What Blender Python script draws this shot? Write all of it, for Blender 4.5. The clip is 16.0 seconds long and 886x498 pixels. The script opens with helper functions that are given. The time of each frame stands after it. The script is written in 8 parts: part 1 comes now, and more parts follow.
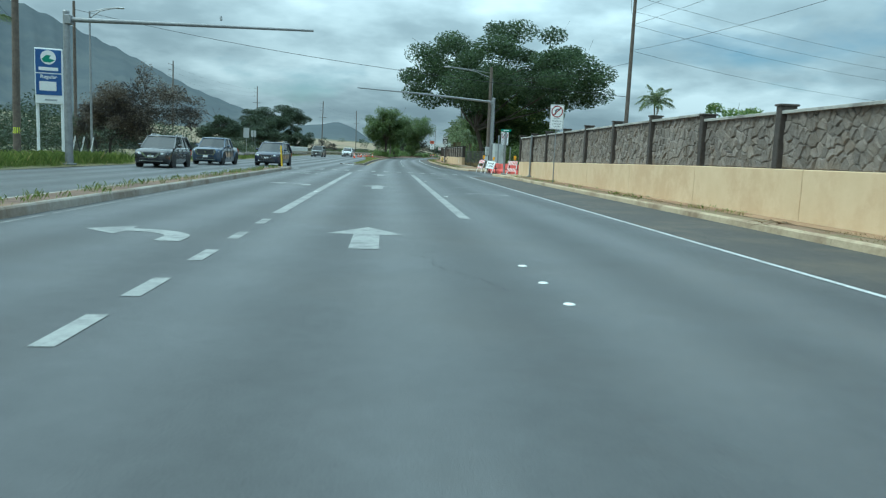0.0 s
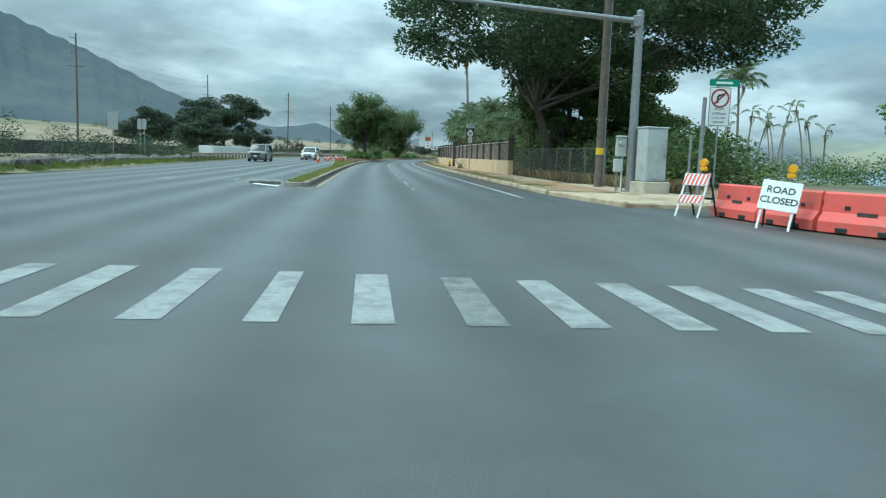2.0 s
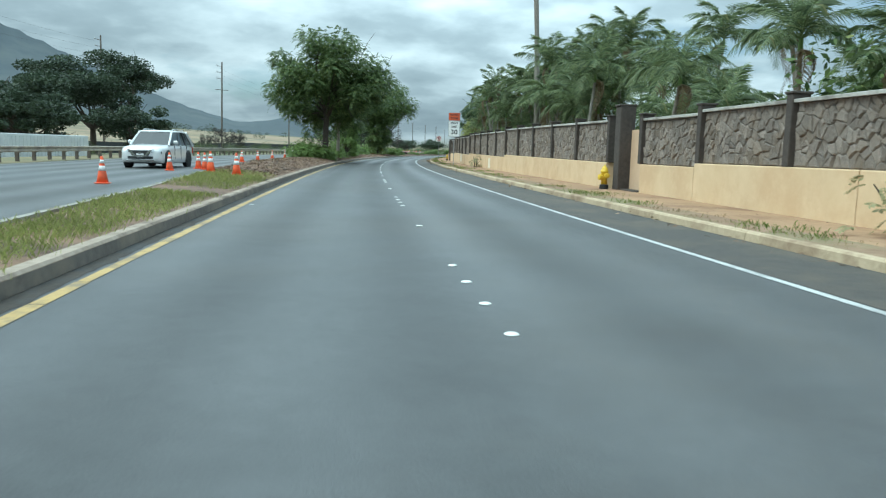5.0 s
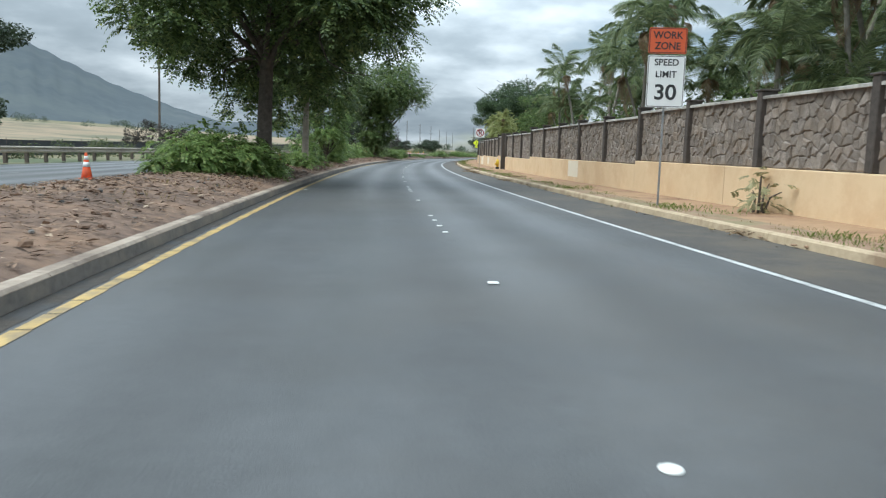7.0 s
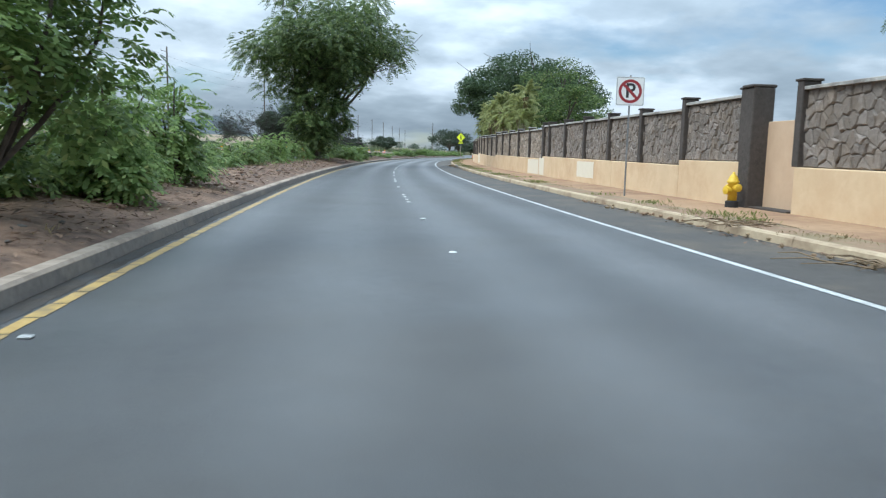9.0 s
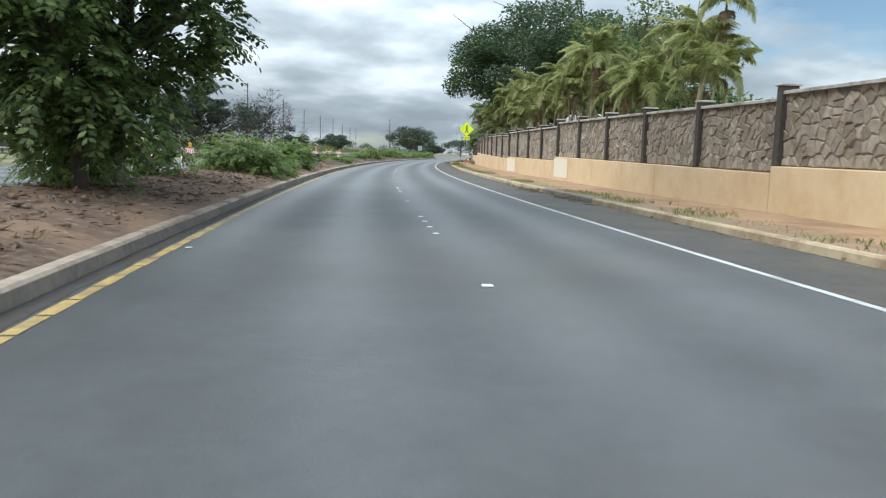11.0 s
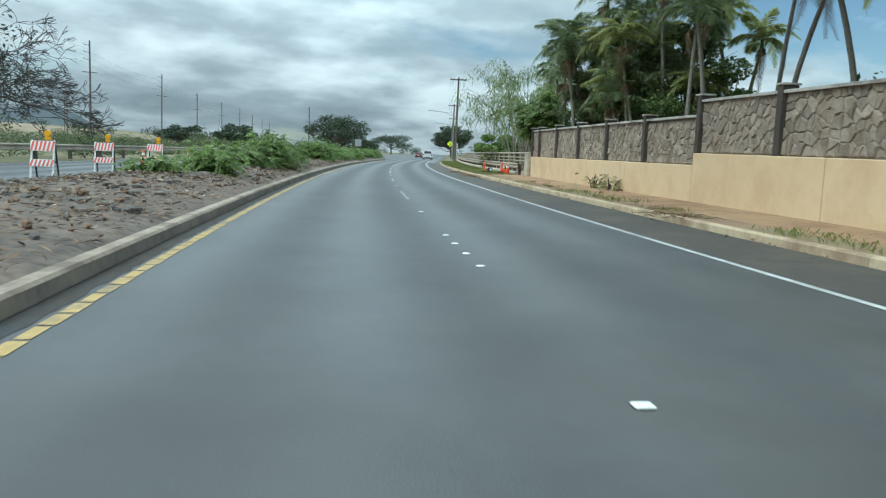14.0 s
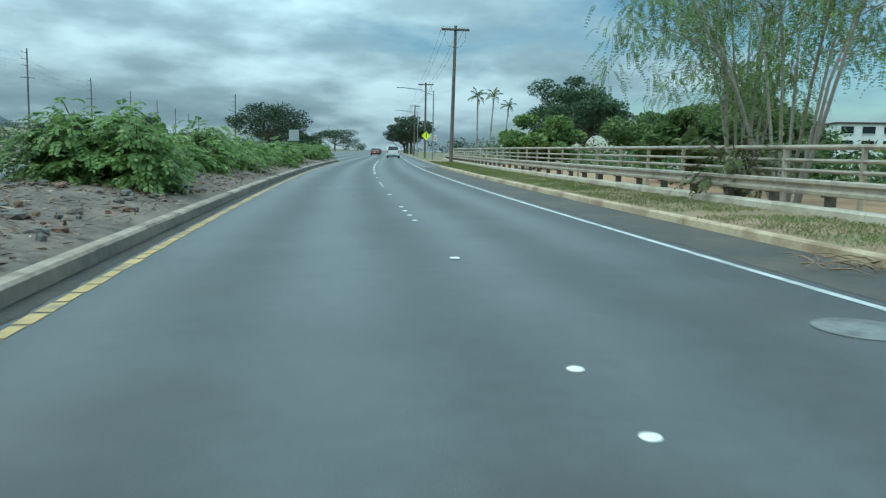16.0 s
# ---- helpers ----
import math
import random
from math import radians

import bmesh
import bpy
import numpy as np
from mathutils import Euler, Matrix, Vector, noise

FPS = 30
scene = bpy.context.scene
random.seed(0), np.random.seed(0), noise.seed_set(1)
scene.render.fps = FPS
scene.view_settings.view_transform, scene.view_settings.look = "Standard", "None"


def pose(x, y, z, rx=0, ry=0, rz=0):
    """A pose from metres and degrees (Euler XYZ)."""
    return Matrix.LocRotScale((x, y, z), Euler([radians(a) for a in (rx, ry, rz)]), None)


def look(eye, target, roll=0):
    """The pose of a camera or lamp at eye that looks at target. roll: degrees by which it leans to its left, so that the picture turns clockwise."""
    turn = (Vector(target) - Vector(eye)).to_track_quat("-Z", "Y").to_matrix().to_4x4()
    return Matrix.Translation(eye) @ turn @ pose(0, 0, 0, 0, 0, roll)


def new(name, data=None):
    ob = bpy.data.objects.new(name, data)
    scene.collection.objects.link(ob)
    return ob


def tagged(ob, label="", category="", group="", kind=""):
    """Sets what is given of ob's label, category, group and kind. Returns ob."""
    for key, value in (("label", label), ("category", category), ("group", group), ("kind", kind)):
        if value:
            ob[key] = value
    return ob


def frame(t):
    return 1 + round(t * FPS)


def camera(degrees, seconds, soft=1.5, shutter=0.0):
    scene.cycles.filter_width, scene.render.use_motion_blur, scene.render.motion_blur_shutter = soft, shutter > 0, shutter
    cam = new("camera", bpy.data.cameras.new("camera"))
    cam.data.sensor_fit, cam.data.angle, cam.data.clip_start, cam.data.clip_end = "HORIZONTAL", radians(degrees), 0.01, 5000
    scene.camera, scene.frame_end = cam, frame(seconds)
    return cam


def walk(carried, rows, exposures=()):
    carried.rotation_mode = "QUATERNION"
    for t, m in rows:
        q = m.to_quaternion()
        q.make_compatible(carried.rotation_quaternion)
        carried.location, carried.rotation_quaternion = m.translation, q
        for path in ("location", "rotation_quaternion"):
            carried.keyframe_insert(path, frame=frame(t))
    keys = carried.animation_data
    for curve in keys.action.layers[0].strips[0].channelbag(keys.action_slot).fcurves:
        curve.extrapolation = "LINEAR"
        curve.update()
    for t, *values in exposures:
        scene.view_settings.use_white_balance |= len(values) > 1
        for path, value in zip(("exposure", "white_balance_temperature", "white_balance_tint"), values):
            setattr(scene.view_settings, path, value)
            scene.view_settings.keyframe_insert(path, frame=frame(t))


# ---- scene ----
# ---------------------------------------------------------------- camera
cam = camera(62.0, 16.0, 1.2, 0.05)
PATH = [
    (0, (-0.000, 0.000, 1.258), (0.820, 9.887, -0.000), 2.43),
    (0.5, (-0.024, 11.035, 1.258), (0.834, 20.914, -0.034), 2.28),
    (1, (-0.062, 21.986, 1.258), (0.842, 31.858, -0.051), 1.97),
    (1.5, (-0.098, 32.801, 1.258), (0.904, 42.667, -0.032), 2.04),
    (2, (-0.019, 43.551, 1.258), (1.062, 53.414, 0.013), 1.76),
    (2.5, (0.115, 54.343, 1.258), (1.275, 64.184, -0.083), 1.34),
    (3, (0.227, 65.086, 1.258), (1.502, 74.918, -0.051), 1.79),
    (3.5, (0.383, 75.758, 1.258), (1.748, 85.572, -0.092), 1.81),
    (4, (0.629, 86.261, 1.258), (2.040, 96.073, -0.061), 1.43),
    (4.5, (0.852, 96.792, 1.258), (2.295, 106.600, -0.057), 1.42),
    (5, (1.113, 107.237, 1.258), (2.542, 117.048, -0.047), 1.39),
    (5.5, (1.406, 117.634, 1.258), (2.811, 127.450, -0.036), 1.36),
    (6, (1.720, 128.024, 1.258), (3.132, 137.840, -0.027), 1.33),
    (6.5, (2.047, 138.447, 1.258), (3.534, 148.252, -0.023), 1.32),
    (7, (2.300, 148.897, 1.258), (3.875, 158.688, -0.026), 1.47),
    (7.5, (2.711, 159.350, 1.258), (4.436, 169.117, -0.024), 1.72),
    (8, (3.421, 170.002, 1.258), (5.323, 179.735, -0.026), 1.71),
    (8.5, (4.364, 180.863, 1.258), (6.445, 190.554, -0.063), 1.55),
    (9, (5.475, 191.921, 1.258), (7.717, 201.580, -0.038), 1.30),
    (9.5, (6.602, 202.909, 1.258), (9.012, 212.528, -0.035), 1.32),
    (10, (7.929, 213.922, 1.258), (10.504, 223.498, -0.030), 1.36),
    (10.5, (9.459, 224.912, 1.258), (12.198, 234.444, -0.023), 1.41),
    (11, (11.197, 235.832, 1.258), (14.097, 245.317, -0.017), 1.46),
    (11.5, (13.145, 246.636, 1.258), (16.205, 256.071, -0.015), 1.47),
    (12, (15.027, 257.433, 1.258), (18.278, 266.802, -0.033), 2.08),
    (12.5, (17.254, 268.094, 1.258), (20.629, 277.421, -0.014), 1.52),
    (13, (19.563, 278.653, 1.258), (23.127, 287.905, -0.040), 1.84),
    (13.5, (22.140, 289.153, 1.258), (25.882, 298.331, -0.064), 1.83),
    (14, (24.881, 299.780, 1.258), (28.805, 308.889, -0.021), 1.94),
    (14.5, (27.750, 310.270, 1.258), (31.872, 319.288, -0.044), 2.01),
    (15, (30.893, 320.783, 1.258), (35.171, 329.729, -0.030), 1.73),
    (15.5, (34.259, 331.268, 1.258), (38.716, 340.129, -0.019), 1.69),
    (16, (37.894, 341.841, 1.258), (42.497, 350.619, -0.065), 1.12),
]

walk(cam, [(t, look(eye, target, roll)) for t, eye, target, roll in PATH],
     exposures=[(0.0, -0.06, 5150, -17), (1.0, -0.02, 5150, -17), (2.2, 0.06, 5200, -16), (3.0, 0.2, 5500, -11), (4.0, 0.15, 5400, -13), (6.5, 0.2, 5650, -2), (7.5, 0.26, 5950, 8), (8.0, 0.36, 6050, 13), (8.5, 0.36, 6000, 13),
                (9.2, 0.22, 5350, 0), (11.5, 0.3, 6000, 4), (12.0, 0.18, 5650, -1), (13.5, 0.08, 5650, -2), (14.5, 0.0, 5350, -15), (15.2, -0.04, 5250, -16), (16.0, -0.12, 5050, -19)])

# ---------------------------------------------------------------- sky and sun
SUN_EL, SUN_AZ = 50.0, 255.0      # degrees; azimuth clockwise from +y
world = bpy.data.worlds.new("sky")
scene.world = world
world.use_nodes = True
wt = world.node_tree
wt.nodes.clear()


def wnode(kind, **values):
    n = wt.nodes.new(kind)
    for key, value in values.items():
        n.inputs[key].default_value = value
    return n


w_out = wt.nodes.new("ShaderNodeOutputWorld")
sky = wt.nodes.new("ShaderNodeTexSky")
sky.sky_type, sky.sun_disc = "NISHITA", False
sky.sun_elevation, sky.sun_rotation = radians(SUN_EL), radians(SUN_AZ)
sky.air_density, sky.dust_density = 1.0, 0.6
bg_sky = wnode("ShaderNodeBackground", Strength=0.085)
wt.links.new(sky.outputs[0], bg_sky.inputs[0])
co = wt.nodes.new("ShaderNodeTexCoord")
sep = wt.nodes.new("ShaderNodeSeparateXYZ")
wt.links.new(co.outputs["Generated"], sep.inputs[0])
up = wt.nodes.new("ShaderNodeMath"); up.operation = "MAXIMUM"; up.inputs[1].default_value = 0.0
wt.links.new(sep.outputs[2], up.inputs[0])
lift = wt.nodes.new("ShaderNodeMath"); lift.operation = "ADD"; lift.inputs[1].default_value = 0.24
wt.links.new(up.outputs[0], lift.inputs[0])
flat_v = []
for k in (0, 1):
    d = wt.nodes.new("ShaderNodeMath"); d.operation = "DIVIDE"
    wt.links.new(sep.outputs[k], d.inputs[0]); wt.links.new(lift.outputs[0], d.inputs[1])
    flat_v.append(d)
comb = wt.nodes.new("ShaderNodeCombineXYZ")
wt.links.new(flat_v[0].outputs[0], comb.inputs[0]); wt.links.new(flat_v[1].outputs[0], comb.inputs[1])


def cloud_noise(scale, detail, rough, shift, warp=0.0):
    m = wt.nodes.new("ShaderNodeMapping"); m.inputs["Location"].default_value = shift
    wt.links.new(comb.outputs[0], m.inputs[0])
    n = wnode("ShaderNodeTexNoise", Scale=scale, Detail=detail, Roughness=rough, Distortion=warp)
    wt.links.new(m.outputs[0], n.inputs["Vector"])
    return n.outputs["Fac"]


def wmath(op, a, b):
    n = wt.nodes.new("ShaderNodeMath"); n.operation = op
    for k, v in enumerate((a, b)):
        if isinstance(v, (int, float)):
            n.inputs[k].default_value = v
        else:
            wt.links.new(v, n.inputs[k])
    return n.outputs[0]


def wrange(src, a, b, c, d):
    n = wt.nodes.new("ShaderNodeMapRange")
    for key, v in (("From Min", a), ("From Max", b), ("To Min", c), ("To Max", d)):
        n.inputs[key].default_value = v
    wt.links.new(src, n.inputs["Value"])
    return n.outputs[0]


def wramp(src, stops):
    r = wt.nodes.new("ShaderNodeValToRGB")
    while len(r.color_ramp.elements) < len(stops):
        r.color_ramp.elements.new(0.5)
    for e, (p, c) in zip(r.color_ramp.elements, stops):
        e.position, e.color = p, (*c, 1)
    wt.links.new(src, r.inputs[0])
    return r


# the cloud deck breaks up towards the sea; banks of cloud lie over the mountains
seaward = wrange(sep.outputs[0], 0.36, 0.66, 0.0, 0.13)
cover_in = wmath("SUBTRACT", cloud_noise(1.15, 8, 0.52, (3.1, 1.7, 0)), seaward)
cover = wramp(cover_in, [(0.30, (0, 0, 0)), (0.43, (1, 1, 1))])
billow = wmath("ADD", wmath("MULTIPLY", cloud_noise(1.35, 8, 0.48, (8.3, 4.4, 2.0)), 0.74), wmath("MULTIPLY", cloud_noise(4.2, 6, 0.5, (1.3, 7.4, 5.0)), 0.26))
shade = wramp(billow, [(0.37, (0.33, 0.365, 0.395)), (0.46, (0.43, 0.465, 0.495)), (0.53, (0.61, 0.64, 0.665)), (0.61, (0.82, 0.835, 0.85))])
bg_cloud = wt.nodes.new("ShaderNodeBackground")
wt.links.new(shade.outputs[0], bg_cloud.inputs[0])
# an overcast sky is brighter overhead than at the horizon
zen = wmath("MULTIPLY", wrange(up.outputs[0], 0.0, 1.0, 0.70, 4.25), wrange(sep.outputs[0], -0.5, 0.2, 0.74, 1.0))
wt.links.new(zen, bg_cloud.inputs[1])
mixw = wt.nodes.new("ShaderNodeMixShader")
wt.links.new(cover.outputs[0], mixw.inputs[0])
wt.links.new(bg_sky.outputs[0], mixw.inputs[1]); wt.links.new(bg_cloud.outputs[0], mixw.inputs[2])
wt.links.new(mixw.outputs[0], w_out.inputs[0])

sun_data = bpy.data.lights.new("sun", "SUN")
sun_data.energy, sun_data.angle, sun_data.color = 1.7, radians(28), (1.0, 0.93, 0.82)
sun = new("sun", sun_data)
az, el = radians(SUN_AZ), radians(SUN_EL)
sun.matrix_world = look((0, 0, 60), (-math.sin(az) * math.cos(el) * 50, -math.cos(az) * math.cos(el) * 50, 60 - math.sin(el) * 50))

# ---------------------------------------------------------------- materials
MATS = {}


def surface(name, dark, light, scale=4.0, rough=0.8, bump=0.3, metal=0.0, patch=0.35, dirt=None, dirt_scale=0.4, spec=0.5, per="", coat=0.0):
    """Two-scale noise colour with bump. dirt: a third colour in large irregular patches. per: 'object' or 'island' shade shifts."""
    m = bpy.data.materials.new(name)
    m.use_nodes = True
    t = m.node_tree
    b = t.nodes["Principled BSDF"]
    geo = t.nodes.new("ShaderNodeNewGeometry")
    n1 = t.nodes.new("ShaderNodeTexNoise")
    n1.inputs["Scale"].default_value, n1.inputs["Detail"].default_value, n1.inputs["Roughness"].default_value = scale, 8, 0.65
    t.links.new(geo.outputs["Position"], n1.inputs["Vector"])
    n2 = t.nodes.new("ShaderNodeTexNoise")
    n2.inputs["Scale"].default_value, n2.inputs["Detail"].default_value = scale * 0.09, 5
    t.links.new(geo.outputs["Position"], n2.inputs["Vector"])
    add = t.nodes.new("ShaderNodeMix"); add.data_type = "FLOAT"
    add.inputs["Factor"].default_value = patch
    t.links.new(n1.outputs["Fac"], add.inputs["A"]); t.links.new(n2.outputs["Fac"], add.inputs["B"])
    ramp = t.nodes.new("ShaderNodeValToRGB")
    ramp.color_ramp.elements[0].position, ramp.color_ramp.elements[1].position = 0.34, 0.66
    ramp.color_ramp.elements[0].color, ramp.color_ramp.elements[1].color = (*dark, 1), (*light, 1)
    t.links.new(add.outputs["Result"], ramp.inputs[0])
    colour = ramp.outputs[0]
    if dirt:
        n3 = t.nodes.new("ShaderNodeTexNoise")
        n3.inputs["Scale"].default_value, n3.inputs["Detail"].default_value, n3.inputs["Roughness"].default_value = dirt_scale, 9, 0.7
        t.links.new(geo.outputs["Position"], n3.inputs["Vector"])
        r3 = t.nodes.new("ShaderNodeValToRGB")
        r3.color_ramp.elements[0].position, r3.color_ramp.elements[1].position = 0.47, 0.62
        t.links.new(n3.outputs["Fac"], r3.inputs[0])
        mx = t.nodes.new("ShaderNodeMix"); mx.data_type = "RGBA"
        mx.inputs["B"].default_value = (*dirt, 1)
        t.links.new(r3.outputs[0], mx.inputs["Factor"]); t.links.new(colour, mx.inputs["A"])
        colour = mx.outputs["Result"]
    if per:
        if per == "object":
            info = t.nodes.new("ShaderNodeObjectInfo"); rnd = info.outputs["Random"]
        else:
            rnd = geo.outputs["Random Per Island"]
        mr = t.nodes.new("ShaderNodeMapRange")
        mr.inputs["To Min"].default_value, mr.inputs["To Max"].default_value = 0.74, 1.22
        t.links.new(rnd, mr.inputs["Value"])
        vm = t.nodes.new("ShaderNodeVectorMath"); vm.operation = "SCALE"
        t.links.new(colour, vm.inputs[0]); t.links.new(mr.outputs[0], vm.inputs["Scale"])
        colour = vm.outputs[0]
    t.links.new(colour, b.inputs["Base Color"])
    b.inputs["Roughness"].default_value, b.inputs["Metallic"].default_value = rough, metal
    b.inputs["Specular IOR Level"].default_value = spec
    b.inputs["Coat Weight"].default_value = coat
    if bump:
        bp = t.nodes.new("ShaderNodeBump")
        bp.inputs["Strength"].default_value, bp.inputs["Distance"].default_value = bump, 0.02
        t.links.new(n1.outputs["Fac"], bp.inputs["Height"]); t.links.new(bp.outputs[0], b.inputs["Normal"])
    MATS[name] = m
    return m


def leafy(name, dark, light, yellow=None, through_light=0.35, rough=0.45):
    """Leaves: shade varies leaf by leaf; some light passes through."""
    m = bpy.data.materials.new(name)
    m.use_nodes = True
    t = m.node_tree
    t.nodes.clear()
    out = t.nodes.new("ShaderNodeOutputMaterial")
    geo = t.nodes.new("ShaderNodeNewGeometry")
    ramp = t.nodes.new("ShaderNodeValToRGB")
    ramp.color_ramp.elements[0].color, ramp.color_ramp.elements[1].color = (*dark, 1), (*light, 1)
    if yellow:
        e = ramp.color_ramp.elements.new(0.93); e.color = (*light, 1)
        ramp.color_ramp.elements[-1].color = (*yellow, 1)
    t.links.new(geo.outputs["Random Per Island"], ramp.inputs[0])
    n = t.nodes.new("ShaderNodeTexNoise"); n.inputs["Scale"].default_value = 0.35
    t.links.new(geo.outputs["Position"], n.inputs["Vector"])
    mr = t.nodes.new("ShaderNodeMapRange"); mr.inputs["To Min"].default_value, mr.inputs["To Max"].default_value = 0.6, 1.4
    t.links.new(n.outputs["Fac"], mr.inputs["Value"])
    vm = t.nodes.new("ShaderNodeVectorMath"); vm.operation = "SCALE"
    t.links.new(ramp.outputs[0], vm.inputs[0]); t.links.new(mr.outputs[0], vm.inputs["Scale"])
    b = t.nodes.new("ShaderNodeBsdfPrincipled")
    b.inputs["Roughness"].default_value, b.inputs["Specular IOR Level"].default_value = rough, 0.3
    tr = t.nodes.new("ShaderNodeBsdfTranslucent")
    mx = t.nodes.new("ShaderNodeMixShader"); mx.inputs[0].default_value = through_light
    for target in (b.inputs["Base Color"], tr.inputs[0]):
        t.links.new(vm.outputs[0], target)
    t.links.new(b.outputs[0], mx.inputs[1]); t.links.new(tr.outputs[0], mx.inputs[2])
    t.links.new(mx.outputs[0], out.inputs[0])
    MATS[name] = m
    return m


def asphalt(name):
    """Worn asphalt: fine aggregate, lighter wheel paths, dark oil bands and seams along the lanes."""
    m = surface(name, (0.056, 0.058, 0.060), (0.104, 0.106, 0.108), 60, 0.62, 0.35, patch=0.25, dirt=(0.075, 0.073, 0.070), dirt_scale=0.13, spec=0.5)
    t = m.node_tree
    b = t.nodes["Principled BSDF"]
    uv = t.nodes.new("ShaderNodeAttribute"); uv.attribute_name = "across"
    w = t.nodes.new("ShaderNodeTexNoise"); w.inputs["Scale"].default_value = 0.25
    geo = t.nodes.new("ShaderNodeNewGeometry")
    t.links.new(geo.outputs["Position"], w.inputs["Vector"])
    wob = t.nodes.new("ShaderNodeMath"); wob.operation = "MULTIPLY_ADD"; wob.inputs[1].default_value = 0.2
    t.links.new(w.outputs["Fac"], wob.inputs[0]); t.links.new(uv.outputs["Fac"], wob.inputs[2])
    sc = t.nodes.new("ShaderNodeMath"); sc.operation = "MULTIPLY"; sc.inputs[1].default_value = 2 * math.pi / 1.75
    t.links.new(wob.outputs[0], sc.inputs[0])
    sn = t.nodes.new("ShaderNodeMath"); sn.operation = "SINE"
    t.links.new(sc.outputs[0], sn.inputs[0])
    mr = t.nodes.new("ShaderNodeMapRange")
    mr.inputs["From Min"].default_value, mr.inputs["From Max"].default_value = -1, 1
    mr.inputs["To Min"].default_value, mr.inputs["To Max"].default_value = 0.91, 1.09
    t.links.new(sn.outputs[0], mr.inputs["Value"])
    blot = t.nodes.new("ShaderNodeTexNoise")
    blot.inputs["Scale"].default_value, blot.inputs["Detail"].default_value, blot.inputs["Roughness"].default_value = 0.55, 7, 0.62
    t.links.new(geo.outputs["Position"], blot.inputs["Vector"])
    br = t.nodes.new("ShaderNodeMapRange")
    br.inputs["From Min"].default_value, br.inputs["From Max"].default_value = 0.3, 0.7
    br.inputs["To Min"].default_value, br.inputs["To Max"].default_value = 0.80, 1.18
    t.links.new(blot.outputs["Fac"], br.inputs["Value"])
    mul = t.nodes.new("ShaderNodeMath"); mul.operation = "MULTIPLY"
    t.links.new(mr.outputs[0], mul.inputs[0]); t.links.new(br.outputs[0], mul.inputs[1])
    mr = mul
    src = b.inputs["Base Color"].links[0].from_socket
    vm = t.nodes.new("ShaderNodeVectorMath"); vm.operation = "SCALE"
    t.links.new(src, vm.inputs[0]); t.links.new(mr.outputs[0], vm.inputs["Scale"])
    t.links.new(vm.outputs[0], b.inputs["Base Color"])
    rr = t.nodes.new("ShaderNodeMapRange")
    rr.inputs["From Min"].default_value, rr.inputs["From Max"].default_value = -1, 1
    rr.inputs["To Min"].default_value, rr.inputs["To Max"].default_value = 0.62, 0.44
    t.links.new(sn.outputs[0], rr.inputs["Value"]); t.links.new(rr.outputs[0], b.inputs["Roughness"])
    return m


asphalt("asphalt")
surface("shoulder_asphalt", (0.048, 0.043, 0.038), (0.082, 0.073, 0.064), 50, 0.75, 0.4, patch=0.5, dirt=(0.10, 0.082, 0.062), dirt_scale=0.5)
surface("line_paint", (0.42, 0.43, 0.42), (0.62, 0.62, 0.60), 14, 0.6, 0.15, dirt=(0.34, 0.34, 0.33), dirt_scale=1.6)
surface("white_paint", (0.22, 0.225, 0.215), (0.37, 0.37, 0.35), 14, 0.6, 0.15, dirt=(0.17, 0.17, 0.165), dirt_scale=2.2)
surface("worn_paint", (0.13, 0.13, 0.127), (0.24, 0.24, 0.23), 14, 0.65, 0.15, dirt=(0.085, 0.085, 0.085), dirt_scale=2.0)
surface("yellow_paint", (0.38, 0.25, 0.08), (0.52, 0.37, 0.14), 14, 0.6, 0.15, dirt=(0.22, 0.17, 0.10), dirt_scale=1.8)
surface("marker", (0.72, 0.72, 0.68), (0.85, 0.85, 0.82), 20, 0.35, 0.0)
surface("kerb_concrete", (0.24, 0.22, 0.19), (0.38, 0.35, 0.30), 9, 0.9, 0.4, dirt=(0.20, 0.16, 0.12), dirt_scale=0.7)
surface("kerb_worn", (0.27, 0.215, 0.165), (0.43, 0.355, 0.28), 7, 0.9, 0.7, dirt=(0.17, 0.13, 0.10), dirt_scale=0.9)
surface("kerb_red_dust", (0.40, 0.31, 0.20), (0.54, 0.43, 0.29), 9, 0.9, 0.4, dirt=(0.27, 0.19, 0.12), dirt_scale=0.7)
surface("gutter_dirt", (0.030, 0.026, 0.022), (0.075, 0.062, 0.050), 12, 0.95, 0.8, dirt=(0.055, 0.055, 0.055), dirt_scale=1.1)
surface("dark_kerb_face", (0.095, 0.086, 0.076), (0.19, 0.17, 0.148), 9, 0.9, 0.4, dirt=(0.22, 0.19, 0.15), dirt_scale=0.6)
surface("sidewalk", (0.30, 0.183, 0.098), (0.41, 0.265, 0.152), 5, 0.95, 0.3, dirt=(0.24, 0.14, 0.08), dirt_scale=0.5)
surface("earth", (0.060, 0.039, 0.028), (0.22, 0.143, 0.10), 5.0, 0.95, 1.2, dirt=(0.235, 0.148, 0.095), dirt_scale=0.7)
surface("ash_earth", (0.055, 0.044, 0.037), (0.205, 0.165, 0.135), 5.0, 0.95, 1.2, dirt=(0.20, 0.155, 0.12), dirt_scale=0.7)
surface("red_earth", (0.20, 0.125, 0.075), (0.33, 0.22, 0.14), 3.0, 0.95, 0.8, dirt=(0.22, 0.19, 0.10), dirt_scale=0.45)
surface("ground", (0.13, 0.12, 0.06), (0.26, 0.205, 0.115), 0.8, 0.95, 0.6, dirt=(0.08, 0.10, 0.045), dirt_scale=0.035)
